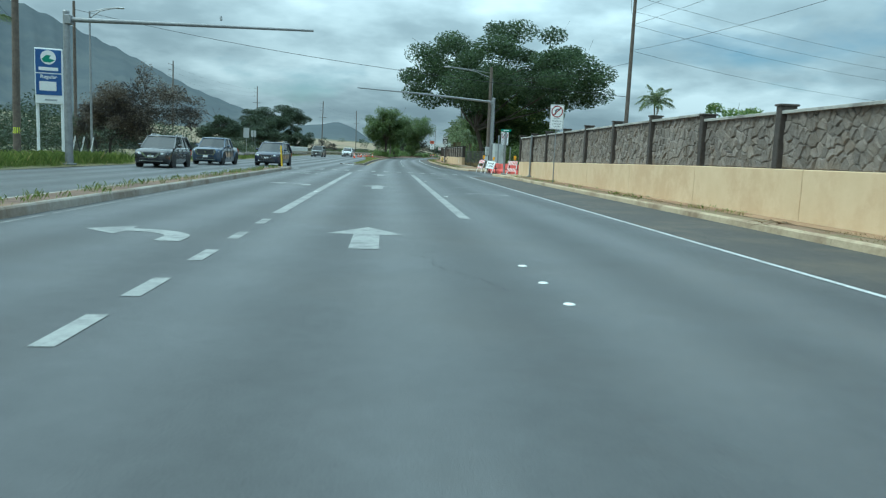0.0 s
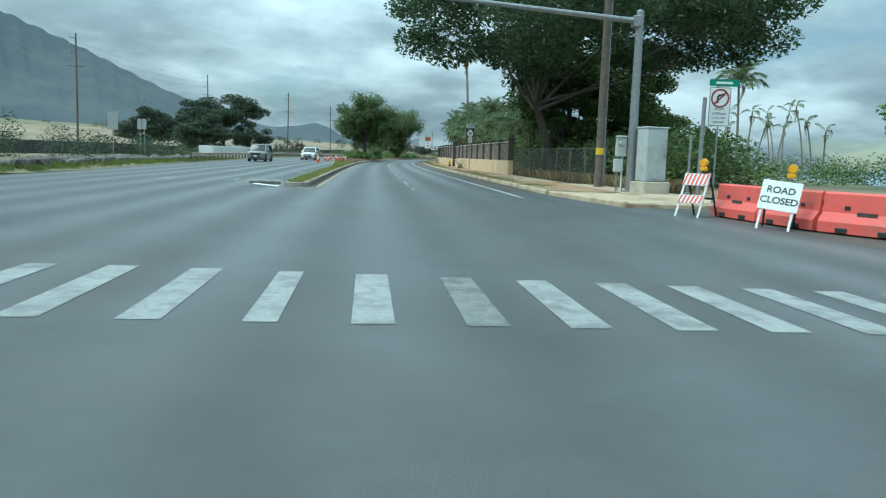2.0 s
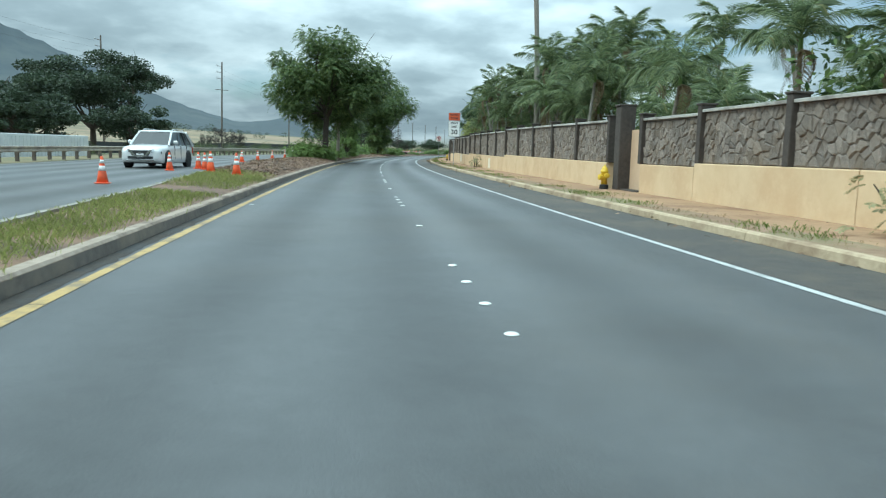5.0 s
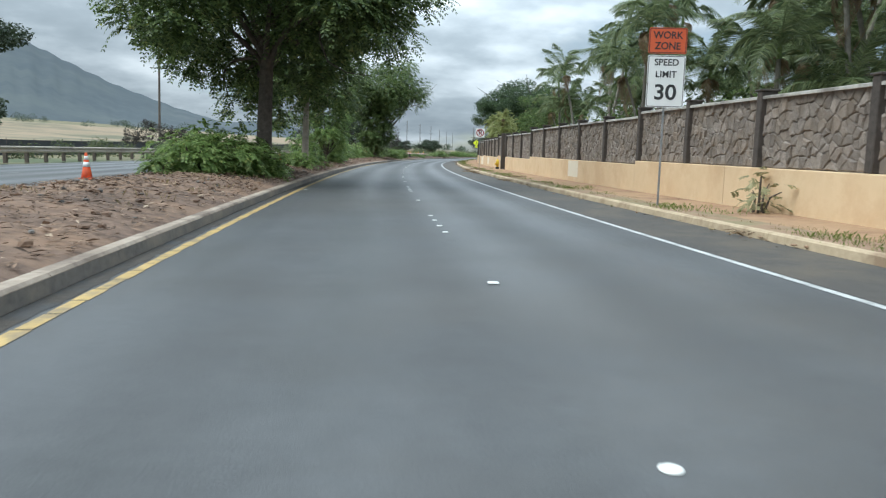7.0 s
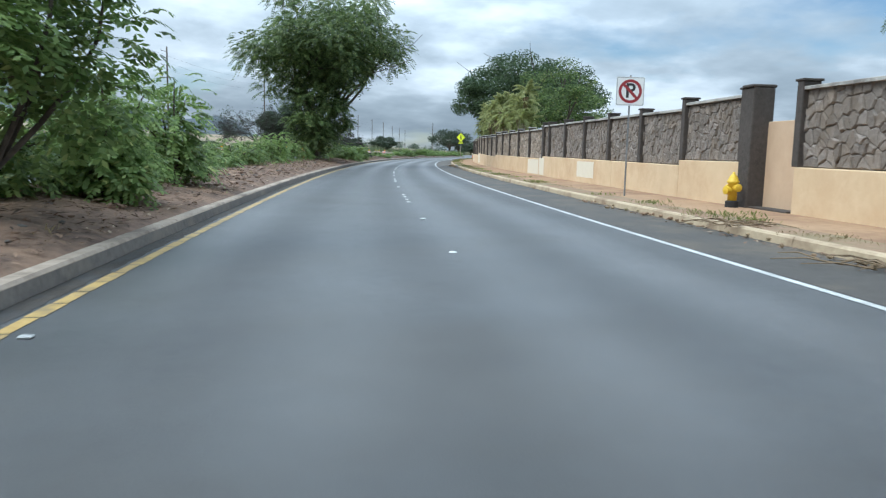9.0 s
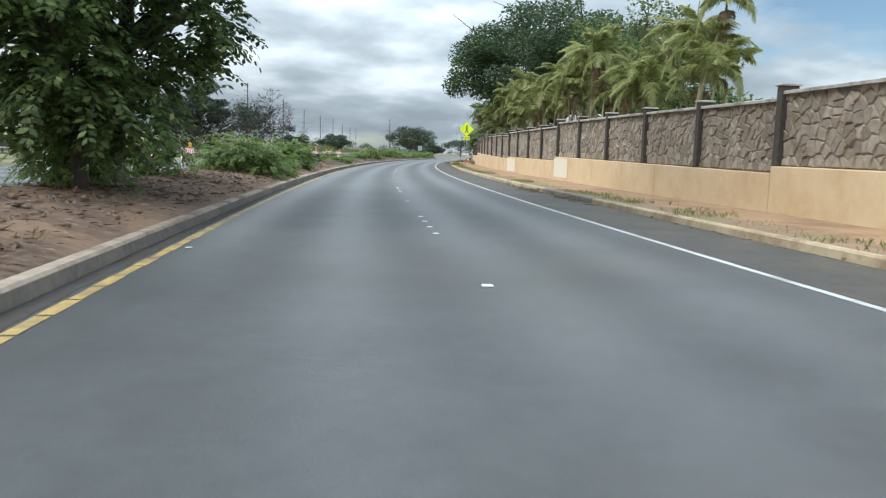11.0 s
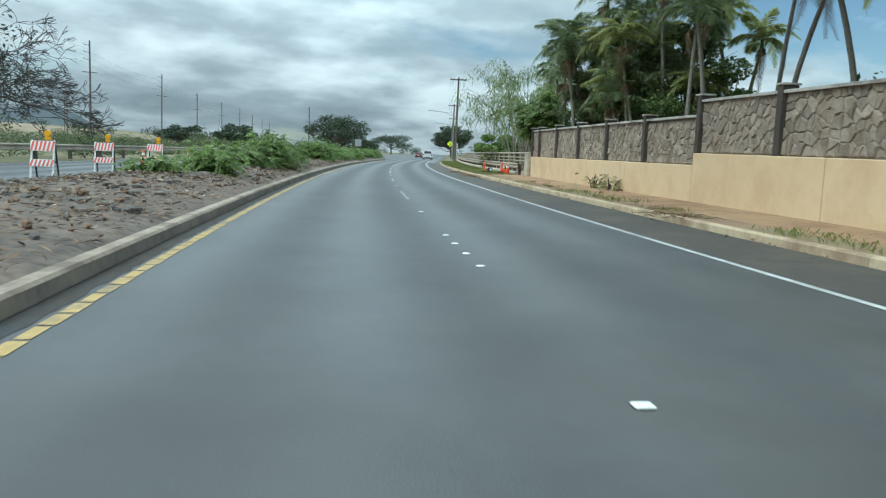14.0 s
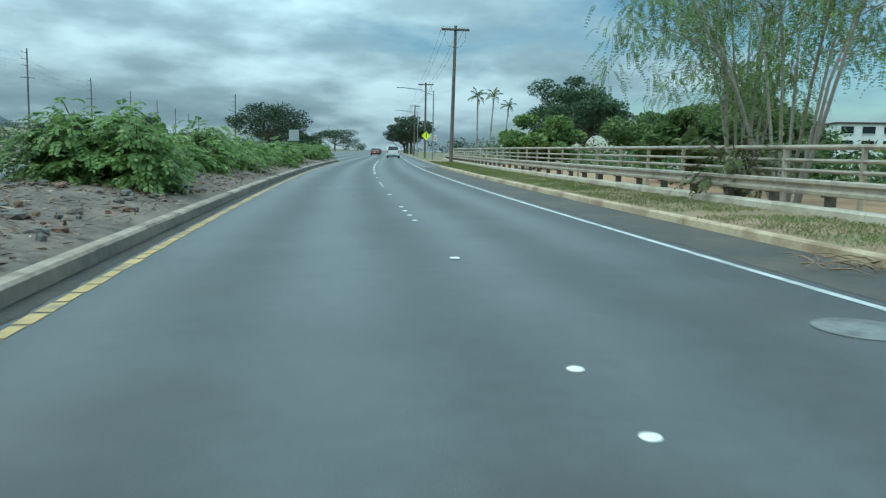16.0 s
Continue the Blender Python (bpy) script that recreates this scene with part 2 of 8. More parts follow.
surface("dry_field", (0.22, 0.165, 0.105), (0.33, 0.25, 0.16), 0.10, 0.95, 0.2, dirt=(0.12, 0.12, 0.07), dirt_scale=0.022)
# blue-grey base colour carries the haze of distance over the ridge
surface("hazed_hill", (0.050, 0.065, 0.076), (0.068, 0.085, 0.095), 0.006, 0.95, 0.0, dirt=(0.082, 0.096, 0.098), dirt_scale=0.003)
surface("sea", (0.10, 0.17, 0.22), (0.13, 0.21, 0.26), 0.02, 0.35, 0.1)
surface("wall_paint", (0.63, 0.46, 0.277), (0.71, 0.54, 0.347), 1.6, 0.85, 0.12, dirt=(0.60, 0.42, 0.25), dirt_scale=0.6)
surface("fresh_paint", (0.72, 0.64, 0.50), (0.78, 0.71, 0.58), 3, 0.8, 0.1)
surface("stone", (0.165, 0.140, 0.121), (0.30, 0.257, 0.222), 9, 0.92, 1.8, per="object", dirt=(0.20, 0.16, 0.125), dirt_scale=1.6)
surface("stone_joined", (0.165, 0.140, 0.121), (0.30, 0.257, 0.222), 9, 0.92, 1.8, per="island", dirt=(0.20, 0.16, 0.125), dirt_scale=1.6)
surface("stone_warm", (0.24, 0.195, 0.158), (0.40, 0.338, 0.275), 9, 0.92, 1.8, per="island", dirt=(0.25, 0.20, 0.15), dirt_scale=1.6)
surface("joint", (0.16, 0.135, 0.115), (0.25, 0.215, 0.185), 12, 0.95, 0.5)
surface("wall_post", (0.046, 0.038, 0.033), (0.088, 0.073, 0.063), 9, 0.9, 0.6)
surface("coping", (0.36, 0.34, 0.31), (0.52, 0.50, 0.46), 7, 0.9, 0.3, dirt=(0.22, 0.2, 0.18), dirt_scale=0.9)
surface("galvanised", (0.21, 0.215, 0.22), (0.34, 0.345, 0.35), 6, 0.5, 0.05, metal=0.6)
surface("rail_steel", (0.38, 0.32, 0.25), (0.52, 0.46, 0.37), 5, 0.55, 0.05, metal=0.35, dirt=(0.28, 0.24, 0.2), dirt_scale=1.2)
surface("fence_wire", (0.10, 0.10, 0.096), (0.19, 0.185, 0.175), 8, 0.7, 0.1, metal=0.3)
surface("sign_back", (0.35, 0.36, 0.37), (0.46, 0.47, 0.48), 6, 0.5, 0.0, metal=0.5)
surface("sign_white", (0.74, 0.75, 0.74), (0.82, 0.82, 0.80), 6, 0.45, 0.0)
surface("sign_black", (0.02, 0.02, 0.022), (0.035, 0.035, 0.035), 6, 0.5, 0.0)
surface("sign_red", (0.24, 0.02, 0.028), (0.30, 0.03, 0.035), 6, 0.45, 0.0)
surface("sign_orange", (0.56, 0.09, 0.025), (0.64, 0.12, 0.04), 6, 0.45, 0.0)
surface("sign_yellow", (0.78, 0.88, 0.015), (0.84, 0.94, 0.03), 6, 0.45, 0.0)
surface("sign_green", (0.02, 0.20, 0.12), (0.03, 0.26, 0.16), 6, 0.45, 0.0)
surface("sign_blue", (0.015, 0.06, 0.22), (0.03, 0.10, 0.30), 6, 0.4, 0.0)
surface("bar_grey", (0.30, 0.31, 0.32), (0.36, 0.37, 0.38), 6, 0.5, 0.0)
surface("wood_pole", (0.075, 0.06, 0.05), (0.17, 0.14, 0.115), 5, 0.95, 0.7)
surface("bark", (0.045, 0.036, 0.029), (0.13, 0.105, 0.083), 6, 0.95, 0.9)
surface("pale_bark", (0.24, 0.20, 0.16), (0.40, 0.35, 0.29), 6, 0.9, 0.6)
surface("dead_wood", (0.030, 0.026, 0.023), (0.070, 0.061, 0.054), 5, 0.95, 0.5)
surface("palm_cane", (0.30, 0.27, 0.17), (0.50, 0.45, 0.30), 6, 0.85, 0.5)
surface("palm_trunk", (0.17, 0.15, 0.125), (0.33, 0.30, 0.26), 7, 0.95, 0.7)
surface("burnt_wood", (0.012, 0.011, 0.010), (0.045, 0.038, 0.032), 7, 0.95, 1.0)
surface("orange_plastic", (0.78, 0.10, 0.025), (0.86, 0.14, 0.04), 5, 0.5, 0.05, dirt=(0.6, 0.1, 0.04), dirt_scale=3)
surface("barrier_red", (0.64, 0.085, 0.070), (0.78, 0.14, 0.115), 3, 0.55, 0.08, dirt=(0.52, 0.12, 0.09), dirt_scale=1.5)
surface("reflective", (0.70, 0.70, 0.69), (0.80, 0.80, 0.78), 9, 0.4, 0.0)
surface("black_rubber", (0.015, 0.015, 0.016), (0.035, 0.034, 0.033), 20, 0.85, 0.2)
surface("hydrant_yellow", (0.62, 0.40, 0.02), (0.76, 0.52, 0.04), 8, 0.5, 0.15)
surface("amber_lens", (0.80, 0.36, 0.01), (0.88, 0.45, 0.02), 8, 0.25, 0.0)
surface("cabinet_paint", (0.38, 0.41, 0.41), (0.48, 0.50, 0.50), 3, 0.55, 0.05, dirt=(0.33, 0.33, 0.32), dirt_scale=1)
surface("pale_block", (0.42, 0.37, 0.29), (0.55, 0.49, 0.40), 4, 0.9, 0.3, dirt=(0.34, 0.29, 0.22), dirt_scale=1.2)
surface("container_white", (0.55, 0.57, 0.57), (0.66, 0.67, 0.66), 2, 0.6, 0.05)
surface("black_mesh", (0.025, 0.027, 0.03), (0.05, 0.052, 0.055), 3, 0.9, 0.2)
surface("tan_door", (0.55, 0.38, 0.25), (0.62, 0.45, 0.30), 3, 0.7, 0.05)
surface("rock", (0.075, 0.068, 0.062), (0.18, 0.165, 0.15), 3, 0.95, 0.8, per="island")
surface("car_navy", (0.016, 0.022, 0.042), (0.022, 0.030, 0.056), 2, 0.28, 0.0, metal=0.3, coat=1.0)
surface("car_black", (0.008, 0.009, 0.011), (0.014, 0.015, 0.017), 2, 0.22, 0.0, coat=1.0)
surface("car_slate", (0.045, 0.068, 0.11), (0.060, 0.088, 0.14), 2, 0.28, 0.0, metal=0.4, coat=1.0)
surface("car_sand", (0.16, 0.17, 0.16), (0.20, 0.21, 0.20), 2, 0.28, 0.0, coat=1.0)
surface("car_white", (0.66, 0.67, 0.67), (0.74, 0.74, 0.74), 2, 0.25, 0.0, coat=1.0)
surface("car_red", (0.16, 0.02, 0.022), (0.20, 0.03, 0.03), 2, 0.25, 0.0, coat=1.0)
surface("car_glass", (0.010, 0.013, 0.014), (0.016, 0.019, 0.020), 2, 0.08, 0.0, spec=0.6)
surface("car_trim", (0.02, 0.02, 0.021), (0.035, 0.035, 0.036), 12, 0.6, 0.05)
surface("chrome", (0.60, 0.61, 0.62), (0.68, 0.69, 0.70), 6, 0.15, 0.0, metal=1.0)
surface("lamp_lens", (0.66, 0.70, 0.72), (0.78, 0.80, 0.82), 9, 0.08, 0.0, spec=0.8)
surface("tail_lens", (0.30, 0.012, 0.012), (0.40, 0.02, 0.02), 9, 0.12, 0.0)
surface("wire", (0.012, 0.012, 0.013), (0.02, 0.02, 0.02), 9, 0.7, 0.0)
leafy("leaf_dark", (0.038, 0.063, 0.034), (0.115, 0.162, 0.073), None, 0.42)
leafy("leaf_green", (0.075, 0.125, 0.036), (0.235, 0.315, 0.095), (0.36, 0.36, 0.12), 0.45)
leafy("leaf_bright", (0.10, 0.165, 0.045), (0.27, 0.36, 0.115), (0.42, 0.44, 0.16), 0.5)
leafy("leaf_pale", (0.25, 0.24, 0.12), (0.40, 0.37, 0.20))
leafy("leaf_brown", (0.080, 0.066, 0.048), (0.16, 0.13, 0.095))
leafy("leaf_olive", (0.055, 0.065, 0.022), (0.135, 0.15, 0.05), (0.24, 0.20, 0.08))
leafy("leaf_scrub", (0.065, 0.085, 0.040), (0.155, 0.185, 0.085), (0.26, 0.24, 0.12), 0.35)
leafy("leaf_far", (0.036, 0.052, 0.032), (0.080, 0.105, 0.060), None, 0.25)
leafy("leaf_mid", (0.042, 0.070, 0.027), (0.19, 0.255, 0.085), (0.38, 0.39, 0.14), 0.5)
leafy("litter", (0.05, 0.034, 0.024), (0.30, 0.20, 0.135), (0.46, 0.37, 0.27), 0.1, 0.8)
leafy("frond_green", (0.085, 0.12, 0.06), (0.27, 0.32, 0.15), (0.36, 0.33, 0.16), 0.45, 0.4)
leafy("frond_golden", (0.22, 0.25, 0.10), (0.48, 0.50, 0.21), (0.58, 0.45, 0.19), 0.6, 0.4)
leafy("frond_dry", (0.16, 0.11, 0.06), (0.30, 0.21, 0.12), None, 0.2)
leafy("grass_olive", (0.24, 0.27, 0.085), (0.47, 0.49, 0.19), (0.52, 0.45, 0.22), 0.5)
leafy("grass_green", (0.13, 0.19, 0.045), (0.30, 0.35, 0.10), (0.46, 0.40, 0.17), 0.5)
leafy("grass_lawn", (0.15, 0.19, 0.065), (0.29, 0.33, 0.125), (0.40, 0.38, 0.15), 0.5)
leafy("grass_dry", (0.21, 0.165, 0.08), (0.40, 0.32, 0.17), None, 0.25)

# ---------------------------------------------------------------- the road's line
BENDS = [(-60, 0.0), (40, 0.000137), (80, 0.000178), (120, 0.000654), (170, 0.001223), (230, 0.001515), (290, 0.001581),
         (340, 0.001338), (390, 0.001237), (430, 0.0), (1200, 0.0)]     # metres along, bend per metre
S0 = -60
ST = np.arange(S0, 1200.5, 1.0)
bend = np.interp(ST, [a for a, _ in BENDS], [b for _, b in BENDS])
TH = np.cumsum(np.r_[0, (bend[1:] + bend[:-1]) / 2])
TH += -0.00193 - TH[-S0]
mid_t = (TH[1:] + TH[:-1]) / 2
RX = np.cumsum(np.r_[0, np.sin(mid_t)]); RX += 1.668 - RX[-S0]
RY = np.cumsum(np.r_[0, np.cos(mid_t)]); RY -= RY[-S0]


def heading(s):
    return float(np.interp(s, ST, TH))


def road(s, o, z=0.0):
    """World point s metres along the lane line and o metres to its right."""
    th = np.interp(s, ST, TH)
    return Vector((np.interp(s, ST, RX) + o * math.cos(th), np.interp(s, ST, RY) - o * math.sin(th), z))


def on_road(s, o, z=0.0, turn=0.0):
    """Pose at that point, local +y along the road, turned by that many degrees to the left."""
    p = road(s, o, z)
    return Matrix.Translation(p) @ Matrix.Rotation(-heading(s) + radians(turn), 4, "Z")


def right_edge(s):
    """Face of the right kerb."""
    return float(np.interp(s, [-60, 44, 50, 66, 70, 100, 150, 335, 350, 1200], [6.0, 6.0, 6.3, 6.3, 4.75, 4.85, 5.1, 5.1, 4.85, 4.85]))


def wall_line(s):
    """Front of the stone-topped wall."""
    return 7.45 + 0.0019 * max(s, 0)


def median_left(s):
    return float(np.interp(s, [70, 104, 125, 140, 156, 300, 330, 1200], [-4.78, -4.95, -6.0, -7.2, -7.8, -7.8, -8.2, -8.2]))


def left_edge(s):
    return float(np.interp(s, [-60, 45, 78, 100, 130, 170, 220, 320, 420, 1200], [-15.6, -16.3, -16.3, -16.9, -17.1, -17.6, -17.0, -16.0, -15.5, -15.5]))


def far_rise(s):
    """The bend is banked: the oncoming carriageway lies higher than this one."""
    return float(np.interp(s, [85, 125, 156, 1200], [0.0, 0.16, 0.30, 0.30]))


def bed(s, o):
    """Top of the planted median, heaped up between its two kerbs."""
    lo = median_left(s)
    u = min(1.0, max(0.0, (o + 4.05) / (lo + 4.05)))
    heap = float(np.interp(s, [120, 150], [0.0, 0.17]))
    return 0.16 + (far_rise(s) - 0.04) * u * (1.0 if heap else 0.8) + heap * math.sin(math.pi * u) ** 0.7


# ---------------------------------------------------------------- mesh helpers
class Build:
    """Vertices and faces gathered in plain lists."""

    def __init__(self):
        self.v, self.f = [], []

    def add(self, verts, faces):
        k = len(self.v)
        self.v += [tuple(p) for p in verts]
        self.f += [tuple(i + k for i in f) for f in faces]
        return self

    def box(self, c, size, bevel=0.0, m=None):
        x, y, z = (d / 2 for d in size)
        if not bevel:
            vs = [Vector((sx * x, sy * y, sz * z)) for sz in (-1, 1) for sy in (-1, 1) for sx in (-1, 1)]
            fs = [(0, 2, 3, 1), (4, 5, 7, 6), (0, 1, 5, 4), (2, 6, 7, 3), (0, 4, 6, 2), (1, 3, 7, 5)]
        else:
            b = min(bevel, 0.45 * min(size))
            vs, ix = [], {}
            for sx in (-1, 1):
                for sy in (-1, 1):
                    for sz in (-1, 1):
                        for k in range(3):
                            p = [sx * (x - b), sy * (y - b), sz * (z - b)]
                            p[k] = (sx * x, sy * y, sz * z)[k]
                            ix[sx, sy, sz, k] = len(vs)
                            vs.append(Vector(p))
            fs = []
            for k in range(3):
                a, d = [j for j in range(3) if j != k]
                for s in (-1, 1):
                    quad = []
                    for u, w in ((-1, -1), (1, -1), (1, 1), (-1, 1)):
                        q = [0, 0, 0]; q[k], q[a], q[d] = s, u, w
                        quad.append(ix[(*q, k)])
                    fs.append(tuple(quad) if (s > 0) == (k != 1) else tuple(reversed(quad)))
                for u in (-1, 1):
                    for w in (-1, 1):
                        q0, q1 = [0, 0, 0], [0, 0, 0]
                        q0[k], q0[a], q0[d] = -1, u, w
                        q1[k], q1[a], q1[d] = 1, u, w
                        fs.append((ix[(*q0, a)], ix[(*q1, a)], ix[(*q1, d)], ix[(*q0, d)]))
            for sx in (-1, 1):
                for sy in (-1, 1):
                    for sz in (-1, 1):
                        fs.append(tuple(ix[sx, sy, sz, k] for k in range(3)))
        c = Vector(c)
        vs = [c + p for p in vs]
        return self.add([m @ p for p in vs] if m else vs, fs)

    def tube(self, pts, radii, sides=8, caps=True):
        pts = [Vector(p) for p in pts]
        if not hasattr(radii, "__len__"):
            radii = [radii] * len(pts)
        radii = [float(q) for q in radii]
        vs, fs = [], []
        for i, p in enumerate(pts):
            d = (pts[min(i + 1, len(pts) - 1)] - pts[max(i - 1, 0)]).normalized()
            a = d.cross(Vector((0, 0, 1)))
            a = a.normalized() if a.length > 0.05 else Vector((1, 0, 0))
            b = a.cross(d).normalized()
            for k in range(sides):
                t = 2 * math.pi * k / sides
                vs.append(p + radii[i] * (math.cos(t) * a + math.sin(t) * b))
        for i in range(len(pts) - 1):
            for k in range(sides):
                n = (k + 1) % sides
                fs.append((i * sides + k, i * sides + n, (i + 1) * sides + n, (i + 1) * sides + k))
        if caps:
            fs += [tuple(range(sides)), tuple(reversed(range((len(pts) - 1) * sides, len(pts) * sides)))]
        return self.add(vs, fs)

    def lathe(self, profile, sides=16, m=None):
        """Profile of (radius, z) turned about z."""
        vs, fs = [], []
        for r, z in profile:
            for k in range(sides):
                t = 2 * math.pi * k / sides
                vs.append(Vector((r * math.cos(t), r * math.sin(t), z)))
        for i in range(len(profile) - 1):
            for k in range(sides):
                n = (k + 1) % sides
                fs.append((i * sides + k, i * sides + n, (i + 1) * sides + n, (i + 1) * sides + k))
        fs += [tuple(reversed(range(sides))), tuple(range((len(profile) - 1) * sides, len(profile) * sides))]
        return self.add([m @ p for p in vs] if m else vs, fs)

    def plate(self, outline, y0, y1, m=None):
        """Outline of (x, z) given depth from y0 to y1."""
        n = len(outline)
        vs = [Vector((x, y0, z)) for x, z in outline] + [Vector((x, y1, z)) for x, z in outline]
        fs = [tuple(range(n)), tuple(reversed(range(n, 2 * n)))] + [(i, n + i, n + (i + 1) % n, (i + 1) % n) for i in range(n)]
        return self.add([m @ p for p in vs] if m else vs, fs)

    def loft(self, rings, close=True, caps=True):
        n = len(rings[0])
        vs = [p for r in rings for p in r]
        fs = []
        for i in range(len(rings) - 1):
            for k in range(n if close else n - 1):
                j = (k + 1) % n
                fs.append((i * n + k, i * n + j, (i + 1) * n + j, (i + 1) * n + k))
        if caps:
            fs += [tuple(reversed(range(n))), tuple(range((len(rings) - 1) * n, len(rings) * n))]
        return self.add(vs, fs)

    def mesh(self, name, material=None, smooth=False):
        me = bpy.data.meshes.new(name)
        me.from_pydata(self.v, [], self.f)
        if material:
            me.materials.append(MATS[material])
        if smooth:
            me.shade_smooth()
        me.update()
        return me


def fix(me):
    """Turns the faces of a closed mesh outwards."""
    bm = bmesh.new(); bm.from_mesh(me)
    bmesh.ops.recalc_face_normals(bm, faces=bm.faces)
    bm.to_mesh(me); bm.free()
    return me


def part(name, b, material, parent, label="", m=None, smooth=False, tidy=True):
    me = b.mesh(name, material, smooth) if isinstance(b, Build) else b
    if tidy and isinstance(b, Build) and len(b.f) < 4000:
        fix(me)
    ob = new(name, me)
    ob.parent = parent
    if m is not None:
        ob.matrix_basis = m
    if label:
        tagged(ob, label)
    return ob


def thing(name, m, label, category, group="", kind=""):
    return tagged_at(new(name), m, label, category, group, kind)


def tagged_at(ob, m, label, category, group="", kind=""):
    ob.matrix_basis = m
    return tagged(ob, label, category, group, kind)


def whole(name, b, material, label, category, kind="", m=None, smooth=False, group=""):
    me = b.mesh(name, material, smooth)
    if len(b.f) < 4000:
        fix(me)
    ob = new(name, me)
    if m is not None:
        ob.matrix_basis = m
    return tagged(ob, label, category, group, kind)


def sweep(section, s0, s1, step=2.0, closed=False):
    """A cross-section of (offset, height), or a function of s that gives it, drawn along the road."""
    n = max(2, int(round((s1 - s0) / step)) + 1)
    rings = []
    for s in np.linspace(s0, s1, n):
        sec = section(s) if callable(section) else section
        rings.append([road(s, o, z) for o, z in sec])
    b = Build()
    return b.loft(rings, close=closed, caps=closed)


def rounded(w, h, r, n=4):
    """Outline of a rounded rectangle about the origin."""
    pts = []
    for cx, cz, a0 in ((w / 2 - r, h / 2 - r, 0), (-w / 2 + r, h / 2 - r, 90), (-w / 2 + r, -h / 2 + r, 180), (w / 2 - r, -h / 2 + r, 270)):
        for k in range(n + 1):
            a = radians(a0 + 90 * k / n)
            pts.append((cx + r * math.cos(a), cz + r * math.sin(a)))
    return pts


def lettering(name, text, size, material, parent, x, z, y, wide=1.0, label="", bold=0.018):
    """Words as a thin mesh standing in the plane of a sign that faces -y."""
    cu = bpy.data.curves.new(name, "FONT")
    cu.body, cu.size, cu.align_x, cu.align_y, cu.extrude, cu.offset = text, size, "CENTER", "CENTER", 0.002, size * bold
    tmp = bpy.data.objects.new(name, cu)
    scene.collection.objects.link(tmp)
    bpy.context.view_layer.update()
    me = bpy.data.meshes.new_from_object(tmp.evaluated_get(bpy.context.evaluated_depsgraph_get()))
    bpy.data.objects.remove(tmp)
    me.materials.clear()
    me.materials.append(MATS[material])
    ob = new(name, me)
    ob.parent = parent
    ob.matrix_basis = Matrix.Translation((x, y, z)) @ Matrix.Rotation(radians(90), 4, "X") @ Matrix.Diagonal((wide, 1, 1, 1))
    if label:
        tagged(ob, label)
    return ob


rng = np.random.default_rng(7)

# ---------------------------------------------------------------- ground, far land and sea
def land_height(x, y):
    """Level round the road; dry fields rise inland, the shore falls away."""
    d = np.interp(y, RY, RX)
    o = x - d
    rise = np.clip((-o - 45) / 240, 0, 1) ** 1.3 * 11 + np.clip((-o - 300) / 900, 0, 1) * 40
    fall = -np.clip((o - 40) / 160, 0, 1) * 7
    near = np.clip((np.abs(o) - 30) / 40, 0, 1)
    wave = (np.sin(x * 0.021 + 1.3) * np.cos(y * 0.017) + 0.5 * np.sin(x * 0.06) * np.sin(y * 0.05 + 2)) * near * 0.8
    return -0.07 + rise + fall + wave


b = Build()
radii = [0] + list(np.geomspace(4, 4200, 90))
SEG = 160
vs, fs = [], []
for r in radii:
    a = np.arange(SEG) * 2 * math.pi / SEG
    x, y = 25 + r * np.sin(a), 190 + r * np.cos(a)
    vs += list(zip(x, y, land_height(x, y)))
for i in range(len(radii) - 1):
    for k in range(SEG):
        n = (k + 1) % SEG
        fs.append((i * SEG + k, (i + 1) * SEG + k, (i + 1) * SEG + n, i * SEG + n))
b.add(vs, fs)
ground = new("ground", b.mesh("ground", "ground", True))
tagged(ground, "dry grassy ground with bare earth beside the road", "ground", kind="structure")

# pale fields on the inland slope, lying just over the ground
b = Build()
ys = np.linspace(60, 900, 70)
os_ = np.linspace(-62, -420, 26)
grid = []
for y in ys:
    for o in os_:
        x = np.interp(y, RY, RX) + o + 6 * math.sin(y * 0.03)
        grid.append((x, y, float(land_height(np.array(x), np.array(y))) + 0.25))
b.add(grid, [(i * 26 + k, i * 26 + k + 1, (i + 1) * 26 + k + 1, (i + 1) * 26 + k) for i in range(69) for k in range(25)])
tagged(new("dry_field", b.mesh("dry_field", "dry_field", True)), "wide field of pale dry grass on the slope", "field", kind="structure")

water = Build().add([(120, -1500, -5), (4200, -1500, -5), (4200, 4200, -5), (120, 4200, -5)], [(0, 1, 2, 3)])
tagged(new("water", water.mesh("water", "sea")), "grey-blue sea beyond the shore", "sea", kind="structure")


def ridge(az):
    """Height angle of the mountains for degrees left of +y."""
    return np.interp(az, [-6, 0, 1.5, 3, 4.3, 6, 8, 11.4, 15.4, 18, 21, 26, 31, 36, 44, 60, 85, 110],
                     [0.0, 0.35, 0.9, 1.9, 2.4, 2.1, 1.95, 2.9, 4.3, 5.5, 6.9, 8.9, 10.4, 11.6, 12.8, 12.5, 9, 2])


b = Build()
azs = np.linspace(-6, 110, 260)
steps = np.linspace(0, 1, 26)
vs = []
for a in azs:
    top = math.tan(radians(float(ridge(a)))) * 2900
    for u in steps:
        r = 1500 + 1400 * u
        gully = 1 + 0.10 * math.sin(a * 0.6 + 3 * u) * (1 - u) + 0.03 * math.sin(a * 5.3 + 8 * u) * u * (1 - u) * 4 + 0.012 * math.sin(a * 9.7)
        z = top * (u ** 1.25) * gully - 2
        vs.append((25 - r * math.sin(radians(a)), 190 + r * math.cos(radians(a)), z))
